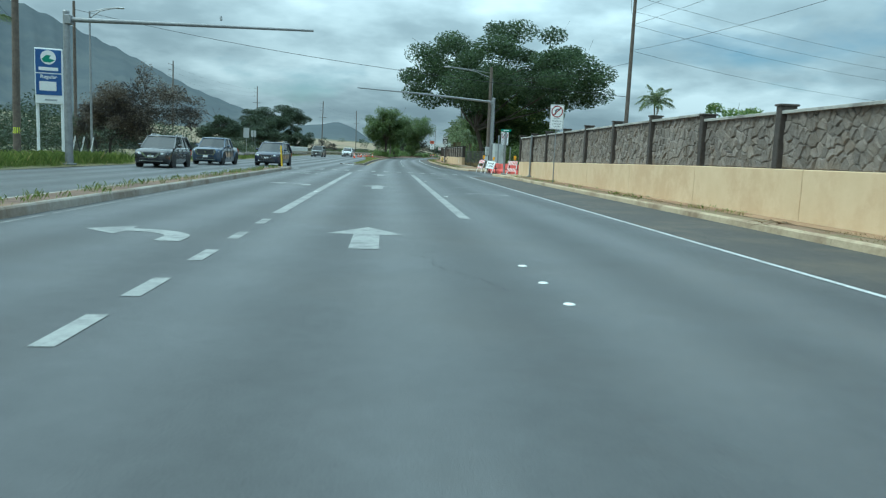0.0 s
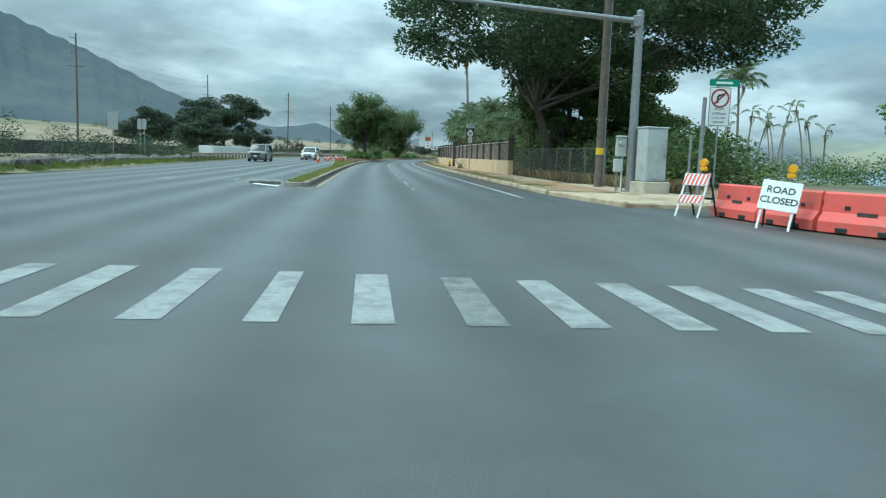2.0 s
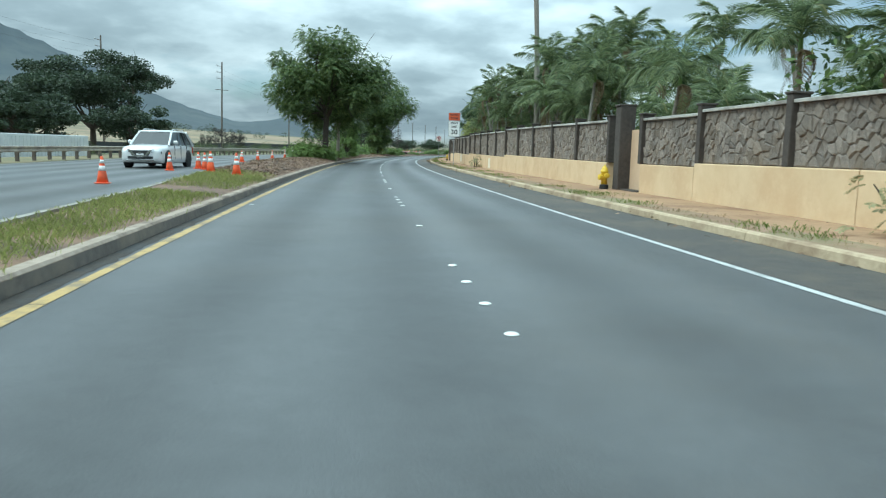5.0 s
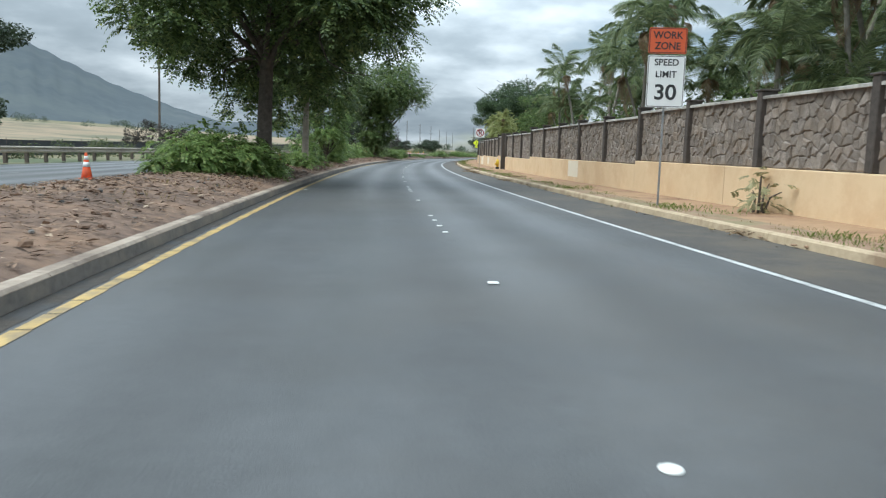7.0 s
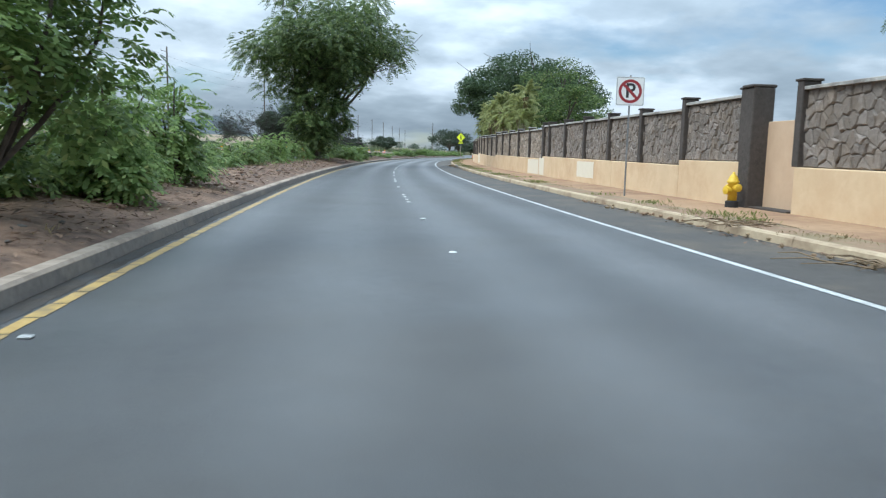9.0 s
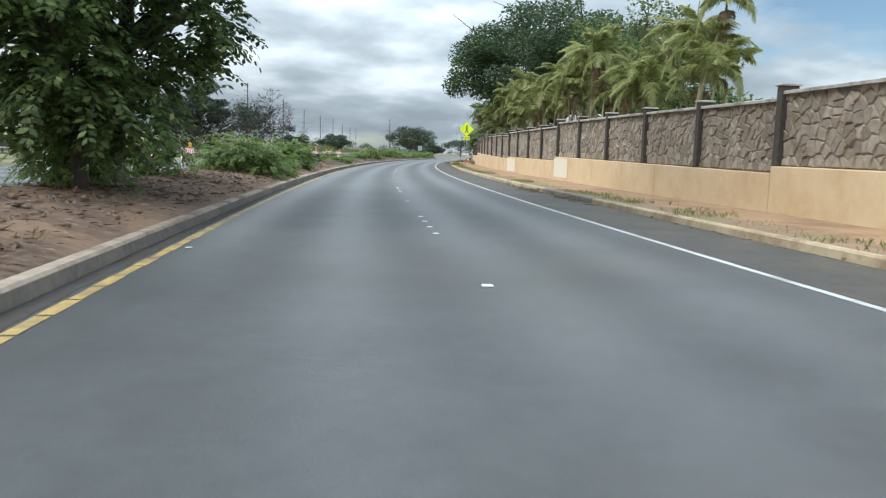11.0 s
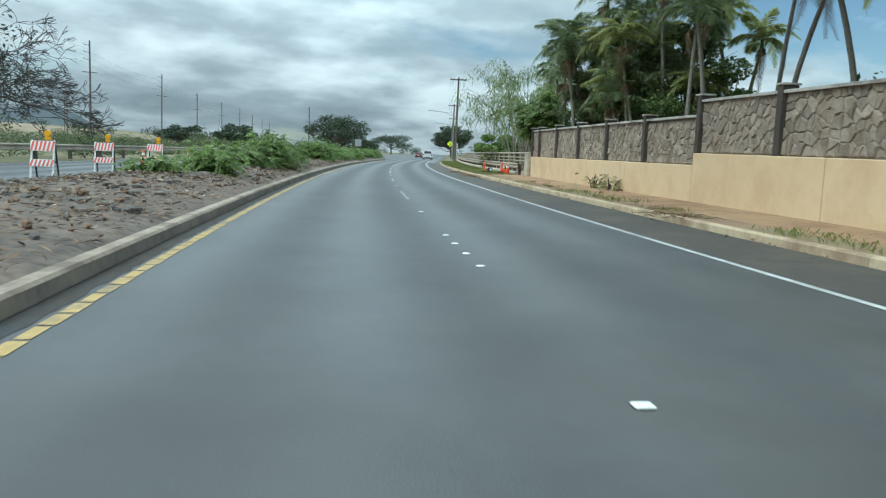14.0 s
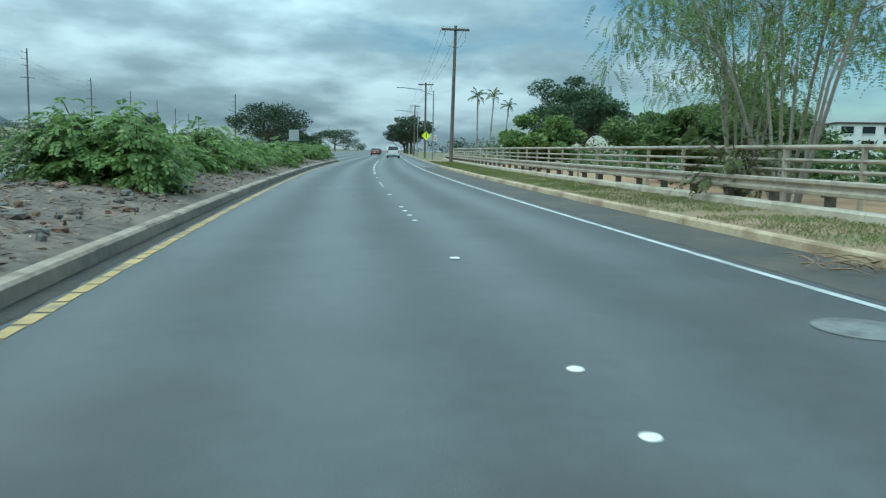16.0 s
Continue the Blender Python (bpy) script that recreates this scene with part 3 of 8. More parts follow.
fs = [(i * 26 + k, (i + 1) * 26 + k, (i + 1) * 26 + k + 1, i * 26 + k + 1) for i in range(259) for k in range(25)]
b.add(vs, fs)
tagged(new("backdrop_mountain", b.mesh("backdrop_mountain", "hazed_hill", True)), "grey-green mountain ridge far inland, haze mixed into its colour", "mountain", kind="structure")

# ---------------------------------------------------------------- carriageway
b = Build()
cols = 22
SS = np.r_[np.arange(-60, 440, 2.0), np.arange(440, 1190, 12.0)]
vs, across = [], []
for s in SS:
    lo, hi = left_edge(s), right_edge(s) + 0.05
    if 50 < s < 67:
        hi = 30.0 if 52 <= s <= 65 else 12.0
    for k in range(cols + 1):
        o = lo + (hi - lo) * k / cols
        climb = min(1.0, max(0.0, (-5.0 - o) / (-5.0 - min(median_left(s), -5.2))))
        vs.append(road(s, o, far_rise(s) * climb)); across.append(o)
fs = [(i * (cols + 1) + k, i * (cols + 1) + k + 1, (i + 1) * (cols + 1) + k + 1, (i + 1) * (cols + 1) + k) for i in range(len(SS) - 1) for k in range(cols)]
b.add(vs, fs)
me = b.mesh("road", "asphalt")
at = me.attributes.new("across", "FLOAT", "POINT")
at.data.foreach_set("value", across)
tagged(new("road", me), "worn grey asphalt road with paler wheel paths", "road", kind="structure")

# cracks in the asphalt: thin dark wandering seams
def crack(s, o, length, turn):
    b, p, a = Build(), road(s, o), radians(turn)
    h = heading(s)
    left, right = [], []
    for k in range(40):
        w = 0.0015 + 0.0035 * rng.random()
        d = Vector((math.sin(h + a), math.cos(h + a), 0)); n = Vector((d.y, -d.x, 0))
        left.append(p - n * w + Vector((0, 0, 0.004))); right.append(p + n * w + Vector((0, 0, 0.004)))
        p = p + d * length / 39
        a += rng.normal(0, 0.4) - 0.35 * (a - radians(turn))
    n = len(left)
    b.add(left + right, [(i, n + i, n + i + 1, i + 1) for i in range(n - 1)])
    tagged(new("road_crack", b.mesh("road_crack", "black_rubber")), "thin dark crack in the asphalt", "crack", kind="structure")


for s, o, ln, t in ((6.9, -0.46, 2.6, -9), (28.8, -2.95, 4.6, 1), (27.7, -0.57, 2.0, 2), (20.5, -1.0, 2.8, -20), (60, -4.6, 5, 25), (61, -5.4, 4.6, 20)):
    crack(s, o, ln, t)


# ---------------------------------------------------------------- kerbs, verges, medians
def kerb(name, side, edge, s0, s1, material, label, height=0.15, wide=0.17, lift=lambda s: 0.0):
    """Kerb of separate cast lengths; side +1: its face looks to the left."""
    parent = tagged(new(name), label, "kerb", kind="structure")
    s = s0
    while s < s1 - 0.5:
        e = min(s + 6.0, s1)
        sec = lambda q: [(edge(q), -0.05), (edge(q) + 0.02 * side, lift(q) + height - 0.03), (edge(q) + 0.05 * side, lift(q) + height),
                         (edge(q) + wide * side, lift(q) + height), (edge(q) + wide * side, -0.05)]
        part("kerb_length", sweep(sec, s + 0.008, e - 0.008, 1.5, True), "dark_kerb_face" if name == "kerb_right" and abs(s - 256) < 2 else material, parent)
        s = e
    return parent


corner_edge = lambda s: float(np.interp(s, [44.5, 47.8, 51.0, 51.8, 52.7], [6.15, 5.98, 5.75, 6.1, 7.4]))
kerb("kerb_right_near", 1, right_edge, -60, 44.5, "kerb_red_dust", "dusty tan concrete kerb along the outer lane")
kerb("kerb_right", 1, right_edge, 70, 400, "kerb_red_dust", "dusty tan concrete kerb below the footpath")
kerb("kerb_right_far", 1, right_edge, 400, 640, "kerb_concrete", "grey concrete kerb beside the far road")
kerb("kerb_median_near", -1, lambda s: -7.5, -60, 46.9, "kerb_concrete", "grey concrete kerb of the narrow median", 0.17)
kerb("kerb_median", -1, lambda s: -3.87, 71.3, 420, "kerb_worn", "worn tan-grey concrete kerb of the planted median", 0.175, 0.2)
kerb("kerb_median_left_near", 1, lambda s: -8.65, -60, 46.9, "kerb_concrete", "low concrete kerb on the far side of the narrow median", 0.15)
kerb("kerb_median_left", 1, median_left, 71.3, 132, "kerb_concrete", "pale concrete kerb on the far side of the grassy median", 0.14, lift=far_rise)

# dark dirt in the gutter, with a ragged edge; kerb face with stain and shade in its colour on the first stretch
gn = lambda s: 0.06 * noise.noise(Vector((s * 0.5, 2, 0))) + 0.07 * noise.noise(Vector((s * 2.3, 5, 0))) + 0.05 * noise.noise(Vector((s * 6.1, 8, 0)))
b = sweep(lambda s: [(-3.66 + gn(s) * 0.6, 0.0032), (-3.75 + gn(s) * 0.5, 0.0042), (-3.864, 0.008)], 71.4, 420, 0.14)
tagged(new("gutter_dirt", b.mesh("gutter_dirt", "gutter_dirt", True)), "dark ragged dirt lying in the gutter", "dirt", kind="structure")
# face sheet darker than the kerb top: tyre stain and shade in one colour
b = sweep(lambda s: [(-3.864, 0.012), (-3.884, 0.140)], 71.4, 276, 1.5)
tagged(new("kerb_stain", b.mesh("kerb_stain", "dark_kerb_face")), "dark brown kerb face, stain and shade in one colour", "kerb", kind="structure")
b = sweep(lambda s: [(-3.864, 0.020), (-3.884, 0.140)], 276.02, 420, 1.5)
tagged(new("kerb_stain", b.mesh("kerb_stain", "dark_kerb_face")), "dark grey kerb face, stain and shade in one colour", "kerb", kind="structure")
kerb("kerb_corner", 1, lambda s: 4.9 + max(0, 69 - s) * 0.12 - 0.16, 63.5, 70, "kerb_red_dust", "pale concrete kerb rounding the street corner")
kerb("kerb_corner_near", 1, lambda s: corner_edge(s) - 0.16, 44.5, 52.6, "kerb_red_dust", "tan concrete kerb rounding the street corner")

# rounded noses of the two medians
for s, o0, o1, d in ((46.9, -8.65, -7.5, 1), (71.3, -4.78, -3.87, -1)):
    b = Build()
    c, r = (o0 + o1) / 2, (o1 - o0) / 2
    ring = [(s + d * r * math.sin(math.pi * k / 10), c + r * math.cos(math.pi * k / 10)) for k in range(11)]
    b.loft([[road(q, o, -0.05) for q, o in ring], [road(q, o, 0.15) for q, o in ring]], close=True)
    whole("median_nose", b, "kerb_concrete", "rounded concrete nose of the median", "kerb", "structure")


whole("kerb_street", Build().box((0, 0, 0.04), (4.4, 0.16, 0.17), 0.02), "kerb_red_dust", "pale concrete kerb facing the closed street", "kerb", "structure", on_road(63.44, 7.62, 0))


def rough_sheet(name, left, right, s0, s1, z, material, label, bumps=0.05, step=0.8, cols=8, kind="structure"):
    b, vs = Build(), []
    ss = np.arange(s0, s1 + 0.01, step)
    for s in ss:
        lo, hi = (left(s) if callable(left) else left), (right(s) if callable(right) else right)
        for k in range(cols + 1):
            o = lo + (hi - lo) * k / cols
            p = road(s, o)
            edge = min(1.0, 3.0 * min(k, cols - k) / cols)
            p.z = (z(s, o) if callable(z) else z) + edge * bumps * (noise.noise(Vector((p.x * 0.7, p.y * 0.7, 3))) + 0.5 * noise.noise(Vector((p.x * 2.1, p.y * 2.1, 9))) + 0.35 * noise.noise(Vector((p.x * 5.3, p.y * 5.3, 5))))
            vs.append(p)
    b.add(vs, [(i * (cols + 1) + k, i * (cols + 1) + k + 1, (i + 1) * (cols + 1) + k + 1, (i + 1) * (cols + 1) + k) for i in range(len(ss) - 1) for k in range(cols)])
    return tagged(new(name, b.mesh(name, material, True)), label, name.split("_")[0], kind=kind)


rough_sheet("median_near", -8.5, -7.65, -60, 46.9, 0.15, "earth", "narrow strip of earth in the near median", 0.04, 1.5, 4)
rough_sheet("median_grass_bed", lambda s: median_left(s) + 0.15, -4.05, 71.15, 133, bed, "earth", "patchy grass on litter-strewn earth in the narrow median", 0.05, 1.0, 5)
rough_sheet("median_earth", lambda s: median_left(s), -4.05, 133, 288.1, bed, "earth", "bare brown earth and mulch in the wide median", 0.09, 0.3, 24)
rough_sheet("median_ash", lambda s: median_left(s), -4.05, 288.1, 420, bed, "ash_earth", "ashy grey-brown burnt earth in the wide median", 0.09, 0.3, 24)
# sheet over the road; its darker brown includes the shade on the side street
rough_sheet("side_street", lambda s: 6.4, lambda s: 29.8, 52.4, 64.6, 0.003, "shoulder_asphalt", "brownish asphalt of the closed side street, darkened for shade", 0.0, 1.0, 4)
rough_sheet("verge_right_near", lambda s: right_edge(s) + 0.16, lambda s: 6.9, -60, 44.5, 0.13, "red_earth", "strip of red earth behind the kerb", 0.03, 1.5, 4)
rough_sheet("footpath_near", lambda s: 6.85, lambda s: wall_line(s) + 0.05, -60, 44.5, 0.14, "sidewalk", "dusty tan footpath at the foot of the wall", 0.01, 2, 3)
rough_sheet("verge_right", lambda s: right_edge(s) + 0.16, lambda s: right_edge(s) + 1.0, 70, 346, 0.14, "red_earth", "strip of red earth and weeds behind the kerb", 0.04, 1.0, 5)
rough_sheet("footpath", lambda s: right_edge(s) + 1.0, lambda s: wall_line(s) + 0.05, 70, 346, 0.14, "sidewalk", "dusty red-brown footpath along the wall", 0.012, 2, 4)
rough_sheet("verge_bridge", lambda s: right_edge(s) + 0.16, lambda s: 7.75, 346, 432, 0.14, "red_earth", "dusty strip of thin grass between the kerb and the guardrail", 0.05, 1.2, 6)
rough_sheet("pavement_corner", lambda s: 4.9 if s > 69 else 4.9 + (69 - s) * 0.12, lambda s: 9.8, 63.5, 80, 0.12, "kerb_red_dust", "pale concrete footpath at the street corner", 0.0, 1.0, 4)
rough_sheet("pavement_path", lambda s: right_edge(s) + 0.95, lambda s: 8.0, 80.2, 94.2, 0.155, "kerb_red_dust", "tan concrete footpath before the chain-link fence", 0.0, 1.0, 3)
rough_sheet("pavement_corner_near", corner_edge, lambda s: wall_line(min(s, 50.9)) + 0.05, 44.5, 52.7, 0.135, "kerb_red_dust", "tan concrete footpath rounding the street corner", 0.01, 0.5, 5)
rough_sheet("verge_left_near", -22, lambda s: left_edge(s) + 0.1, -60, 76, 0.02, "ground", "rough grass verge beside the oncoming lanes", 0.12, 1.5, 6)
rough_sheet("verge_left", lambda s: left_edge(s) - 5, lambda s: left_edge(s) + 0.1, 76, 430, lambda s, o: 0.02 + far_rise(s), "ground", "rough dry verge beside the oncoming lanes", 0.10, 2, 6)
rough_sheet("lot_right", 8.0, 26.0, 68, 95, 0.05, "red_earth", "dry vacant ground behind the chain-link fence", 0.15, 1.5, 8)


# ---------------------------------------------------------------- road markings
def strip(name, o, s0, s1, wide, material, label, z=0.005, step=2.0):
    f = (lambda s: o(s)) if callable(o) else (lambda s: o)
    h = lambda s: z + (far_rise(s) if f(s) < -4.5 else 0.0)
    b = sweep(lambda s: [(f(s) - wide / 2, h(s)), (f(s) + wide / 2, h(s))], s0, s1, step)
    return tagged(new(name, b.mesh(name, material)), label, "road marking", kind="structure")


def flat_shape(name, s, o, outline, material, label, turn=0.0, z=0.005):
    b = Build()
    m = on_road(s, o, z + (far_rise(s) * 1.12 if o < -4.5 else 0.0), turn)
    n = len(outline)
    b.add([m @ Vector((x, y, 0)) for x, y in outline], [tuple(range(n))])
    me = b.mesh(name, material)
    return tagged(new(name, me), label, "road marking", kind="structure")


for lo, hi, s0, s1 in ((lambda s: 3.60, right_edge, -60, 46), (lambda s: 3.42, right_edge, 71, 400)):
    b = sweep(lambda s: [(lo(s) + (hi(s) - lo(s)) * k / 4, 0.0035) for k in range(5)], s0, s1, 2.0)
    tagged(new("shoulder", b.mesh("shoulder", "shoulder_asphalt")), "brownish dusty asphalt shoulder beside the kerb", "road shoulder", kind="structure")
strip("line_edge_near", 3.52, -60, 46, 0.10, "line_paint", "thin white edge line of the turning lane")
b = Build()
arc = [(46 + 4.2 * math.sin(radians(a)), 3.52 + 1.2 * (1 - math.cos(radians(a)))) for a in range(0, 181, 15)]
b.loft([[road(q, o - 0.05, 0.005), road(q + 0.03, o + 0.05, 0.005)] for q, o in arc], close=False, caps=False)
tagged(new("line_corner", b.mesh("line_corner", "white_paint")), "white edge line curling round the street corner", "road marking", kind="structure")
strip("line_edge", lambda s: float(np.interp(s, [330, 350], [3.33, 3.2])), 67, 640, 0.11, "line_paint", "white edge line of the outer lane")
strip("line_lane_right", 0.0, 14.8, 44.9, 0.22, "white_paint", "broad white lane line before the junction")
strip("line_lane_left", -3.71, 14.6, 44.9, 0.22, "white_paint", "broad white line of the left-turn lane")
for s in (0.9, 2.9, 4.55, 6.15, 8.2, 10.25, 12.45):
    strip("line_dash", -3.71, s, s + 0.9, 0.16, "white_paint", "short white dash of the lane line")
strip("line_yellow_near", -7.25, -60, 46, 0.10, "worn_paint", "pale worn line beside the near median")
def yellow_line(s0, s1, piece, gap):
    b = Build()
    s = s0
    while s + piece <= s1:
        w = 0.062 + 0.008 * math.sin(s * 5)
        q = [(s, -w), (s, w), (s + piece - gap, w), (s + piece - gap, -w)]
        b.add([road(u, -3.55 + v, 0.005) for u, v in q], [(0, 3, 2, 1)])
        s += piece
    tagged(new("line_yellow", b.mesh("line_yellow", "yellow_paint")), "yellow edge line beside the median, worn into short lengths", "road marking", kind="structure")


yellow_line(71.2, 149.6, 1.0, 0.02)
yellow_line(149.5, 222, 0.5, 0.03)
yellow_line(222, 286, 0.6, 0.045)
yellow_line(286, 424, 0.39, 0.05)
flat_shape("line_yellow", 69.9, -3.9, [(-0.09, -0.42), (0.09, -0.42), (0.09, 0.42), (-0.09, 0.42)], "yellow_paint", "short yellow stroke before the median nose", 38)
# oncoming side
strip("line_oncoming_lane", -12.15, 73, 104, 0.15, "white_paint", "white lane line between the oncoming lanes")
for s in np.arange(110, 430, 12.2):
    strip("line_dash_oncoming", lambda q: (median_left(q) + left_edge(q)) / 2, s, s + 3.0, 0.13, "white_paint", "white lane line between the oncoming lanes")
strip("line_oncoming_turn", -8.2, 71.8, 104, 0.16, "white_paint", "white line of the oncoming turning lane")
strip("line_oncoming_median", lambda q: median_left(q) - 0.45, 134, 420, 0.10, "worn_paint", "pale edge line beside the wide median")
strip("line_oncoming_edge", lambda q: left_edge(q) + 0.7, 86, 430, 0.10, "white_paint", "white edge line of the oncoming side")
strip("line_oncoming_near", -12.6, -60, 44, 0.10, "worn_paint", "worn lane line between the oncoming lanes")
for s, o, w in ((71.7, -8.35, 1.1), (71.5, -6.5, 0.9), (73.2, -13.8, 1.6)):
    flat_shape("stop_line", s, o, [(-w / 2, -0.09), (w / 2, -0.09), (w / 2, 0.09), (-w / 2, 0.09)], "white_paint", "white stop line of the oncoming lanes")
for o, w in ((-5.5, 3.0), (-1.85, 1.35), (1.75, 2.0)):
    flat_shape("stop_line", 45.05, o, [(-w / 2, -0.07), (w / 2, -0.07), (w / 2, 0.07), (-w / 2, 0.07)], "white_paint", "thin white stop line before the crossing")
for o in (-3.71, 0.0):
    flat_shape("stop_line", 44.95, o, [(-0.55, -0.07), (0.55, -0.07), (0.55, 0.07), (-0.55, 0.07)], "white_paint", "thin white stop line before the crossing")
for k, o in enumerate((-8.5, -7.65, -6.8, -5.95, -5.1, -4.25, -3.36, -2.47, -1.63, -0.76, 0.02, 0.83, 1.56, 2.31, 3.02, 3.7)):
    faded = k in (2, 9)
    w, s0, s1 = 0.165, 48.85 - 0.06 * o, 51.0 - 0.146 * max(o, -4.5)
    if k == 7:
        w = 0.13
    c = (s0 + s1) / 2
    flat_shape("crossing_bar", c, o, [(-w, s0 - c), (w, s0 - c), (w, s1 - c), (-w, s1 - c)], "worn_paint" if faded else "white_paint",
               "faded white bar of the pedestrian crossing" if faded else "white bar of the pedestrian crossing")
STRAIGHT = [(-0.2, 0), (0.2, 0), (0.2, 1.75), (0.62, 1.75), (0, 2.85), (-0.62, 1.75), (-0.2, 1.75)]
for s in (9.6, 25.85, 40.6):
    flat_shape("lane_arrow", s, -1.9, STRAIGHT, "white_paint", "white straight-ahead arrow painted on the lane")


def turn_arrow(s, o, side, material="white_paint", turn=0.0, size=1.0):
    """Bent arrow: a stem that curls to one side and ends in a broad head."""
    inner, outer = [], []
    for k in range(9):
        a = radians(90 * k / 8)
        inner.append((side * (1.02 - 0.80 * math.cos(a)), 0.9 + 0.62 * math.sin(a)))
        outer.append((side * (1.02 - 1.20 * math.cos(a)), 0.9 + 1.00 * math.sin(a)))
    pts = [(side * -0.18, 0.35), (side * 0.22, 0.35)] + inner + [(side * 1.05, 1.05), (side * 1.75, 1.72), (side * 1.05, 2.35)] + list(reversed(outer))
    flat_shape("lane_arrow", s, o, [(x * size, y * size) for x, y in pts], material, "white turn arrow painted on the lane", turn)


for s, o in ((9.5, -4.45), (26.3, -4.45), (41.8, -5.1)):
    turn_arrow(s, o, -1, size=0.85)
for s, mtl in ((24.4, "white_paint"), (39.6, "white_paint")):
    turn_arrow(s + 0.2, 0.95, 1, mtl, -46, 0.66)
flat_shape("lane_arrow", 29.0, 1.0, [(-0.1, 0), (0.1, 0), (0.1, 1.6), (-0.1, 1.6)], "worn_paint", "faded remains of an arrow on the lane", -35)
flat_shape("lane_arrow", 44.4, 1.88, [(-0.39, -0.06), (0.39, -0.06), (0.39, 0.07), (-0.39, 0.05)], "worn_paint", "faded remains of an arrow on the lane", 0)
flat_shape("lane_arrow", 41.85, 1.55, [(-0.3, -0.05), (0.3, -0.07), (0.3, 0.08), (-0.3, 0.06)], "worn_paint", "faded remains of an arrow on the lane", -30)
flat_shape("lane_arrow", 91.2, 0.98, [(-0.05, 0), (0.05, 0), (0.06, 1.3), (0.20, 1.4), (0.04, 2.2), (-0.16, 1.5), (-0.05, 1.35)], "worn_paint", "faded merge arrow painted on the lane", 2)
for s, o in ((77.6, -10.2), (91.4, -9.9)):
    flat_shape("lane_arrow", s, o, STRAIGHT, "white_paint", "white straight-ahead arrow of the oncoming lane", 180)
turn_arrow(90.6, -6.0, -1, "white_paint", 180, 0.9)
turn_arrow(104.5, -6.9, -1, "worn_paint", 180, 0.9)


def road_word(text, s, o, turn, size=1.0, length=2.4, wide=0.8):
    cu = bpy.data.curves.new("lane_word", "FONT")
    cu.body, cu.size, cu.align_x, cu.align_y, cu.offset = text, size, "CENTER", "CENTER", 0.02
    tmp = bpy.data.objects.new("lane_word", cu)
    scene.collection.objects.link(tmp)
    bpy.context.view_layer.update()
    me = bpy.data.meshes.new_from_object(tmp.evaluated_get(bpy.context.evaluated_depsgraph_get()))
    bpy.data.objects.remove(tmp)
    me.materials.clear(); me.materials.append(MATS["white_paint"])
    ob = new("lane_word", me)
    ob.matrix_basis = on_road(s, o, 0.006, turn) @ Matrix.Diagonal((wide, length, 1, 1))
    tagged(ob, "white word painted large on the turning lane", "road marking", kind="structure")


road_word("ONLY", 40.3, -6.15, 0)
road_word("ONLY", 76.7, -6.35, 180, 1.0, 3.3, 1.05)

# raised markers: groups of four, then a single one
dot = Build().lathe([(0.056, 0), (0.054, 0.006), (0.040, 0.012), (0.012, 0.014)], 12).mesh("lane_marker", "marker", True)
refl = Build().box((0, 0, 0.009), (0.11, 0.09, 0.018), 0.006).mesh("lane_marker", "marker")
faded = Build().box((0, 0, 0.008), (0.09, 0.07, 0.016), 0.006).mesh("lane_marker", "line_paint")


def marker(me, s, o):
    ob = new("lane_marker", me)
    ob.matrix_basis = on_road(s, o, 0.002)
    tagged(ob, "white raised marker glued to the lane line", "lane marker", "lane markers", "structure")


for k in range(0, 29):
    s = float(np.interp(k, [0, 7, 11, 18, 20, 23, 29], [75.83, 160.6, 210.5, 297.4, 321.8, 358.5, 432]))
    for j in range(4):
        if k not in (10, 16) or (j == 3 and k == 10):
            marker(dot, s + 1.04 * j, 0.0)
    marker(refl, s - 4.7, 0.0)
marker(refl, 275.2, 0.0)
for s in (6.27, 7.35, 8.5, -3.0, -4.0, -5.0):
    marker(dot, s, 0.0)
for s in (22.5, 34.7):
    marker(refl, s, -3.71); marker(refl, s, 0.25)
for s in np.arange(70, 420, 24.38):
    marker(faded, s + 5, -3.35)
strip("line_lane_far", 0.0, 386, 430, 0.12, "white_paint", "solid white lane line on the far road")
b = Build().lathe([(0.36, 0), (0.36, 0.004), (0.33, 0.006)], 24, on_road(350.2, 2.5, 0.003))
whole("manhole_cover", b, "worn_paint", "round pale cover set in the asphalt", "manhole", "structure")

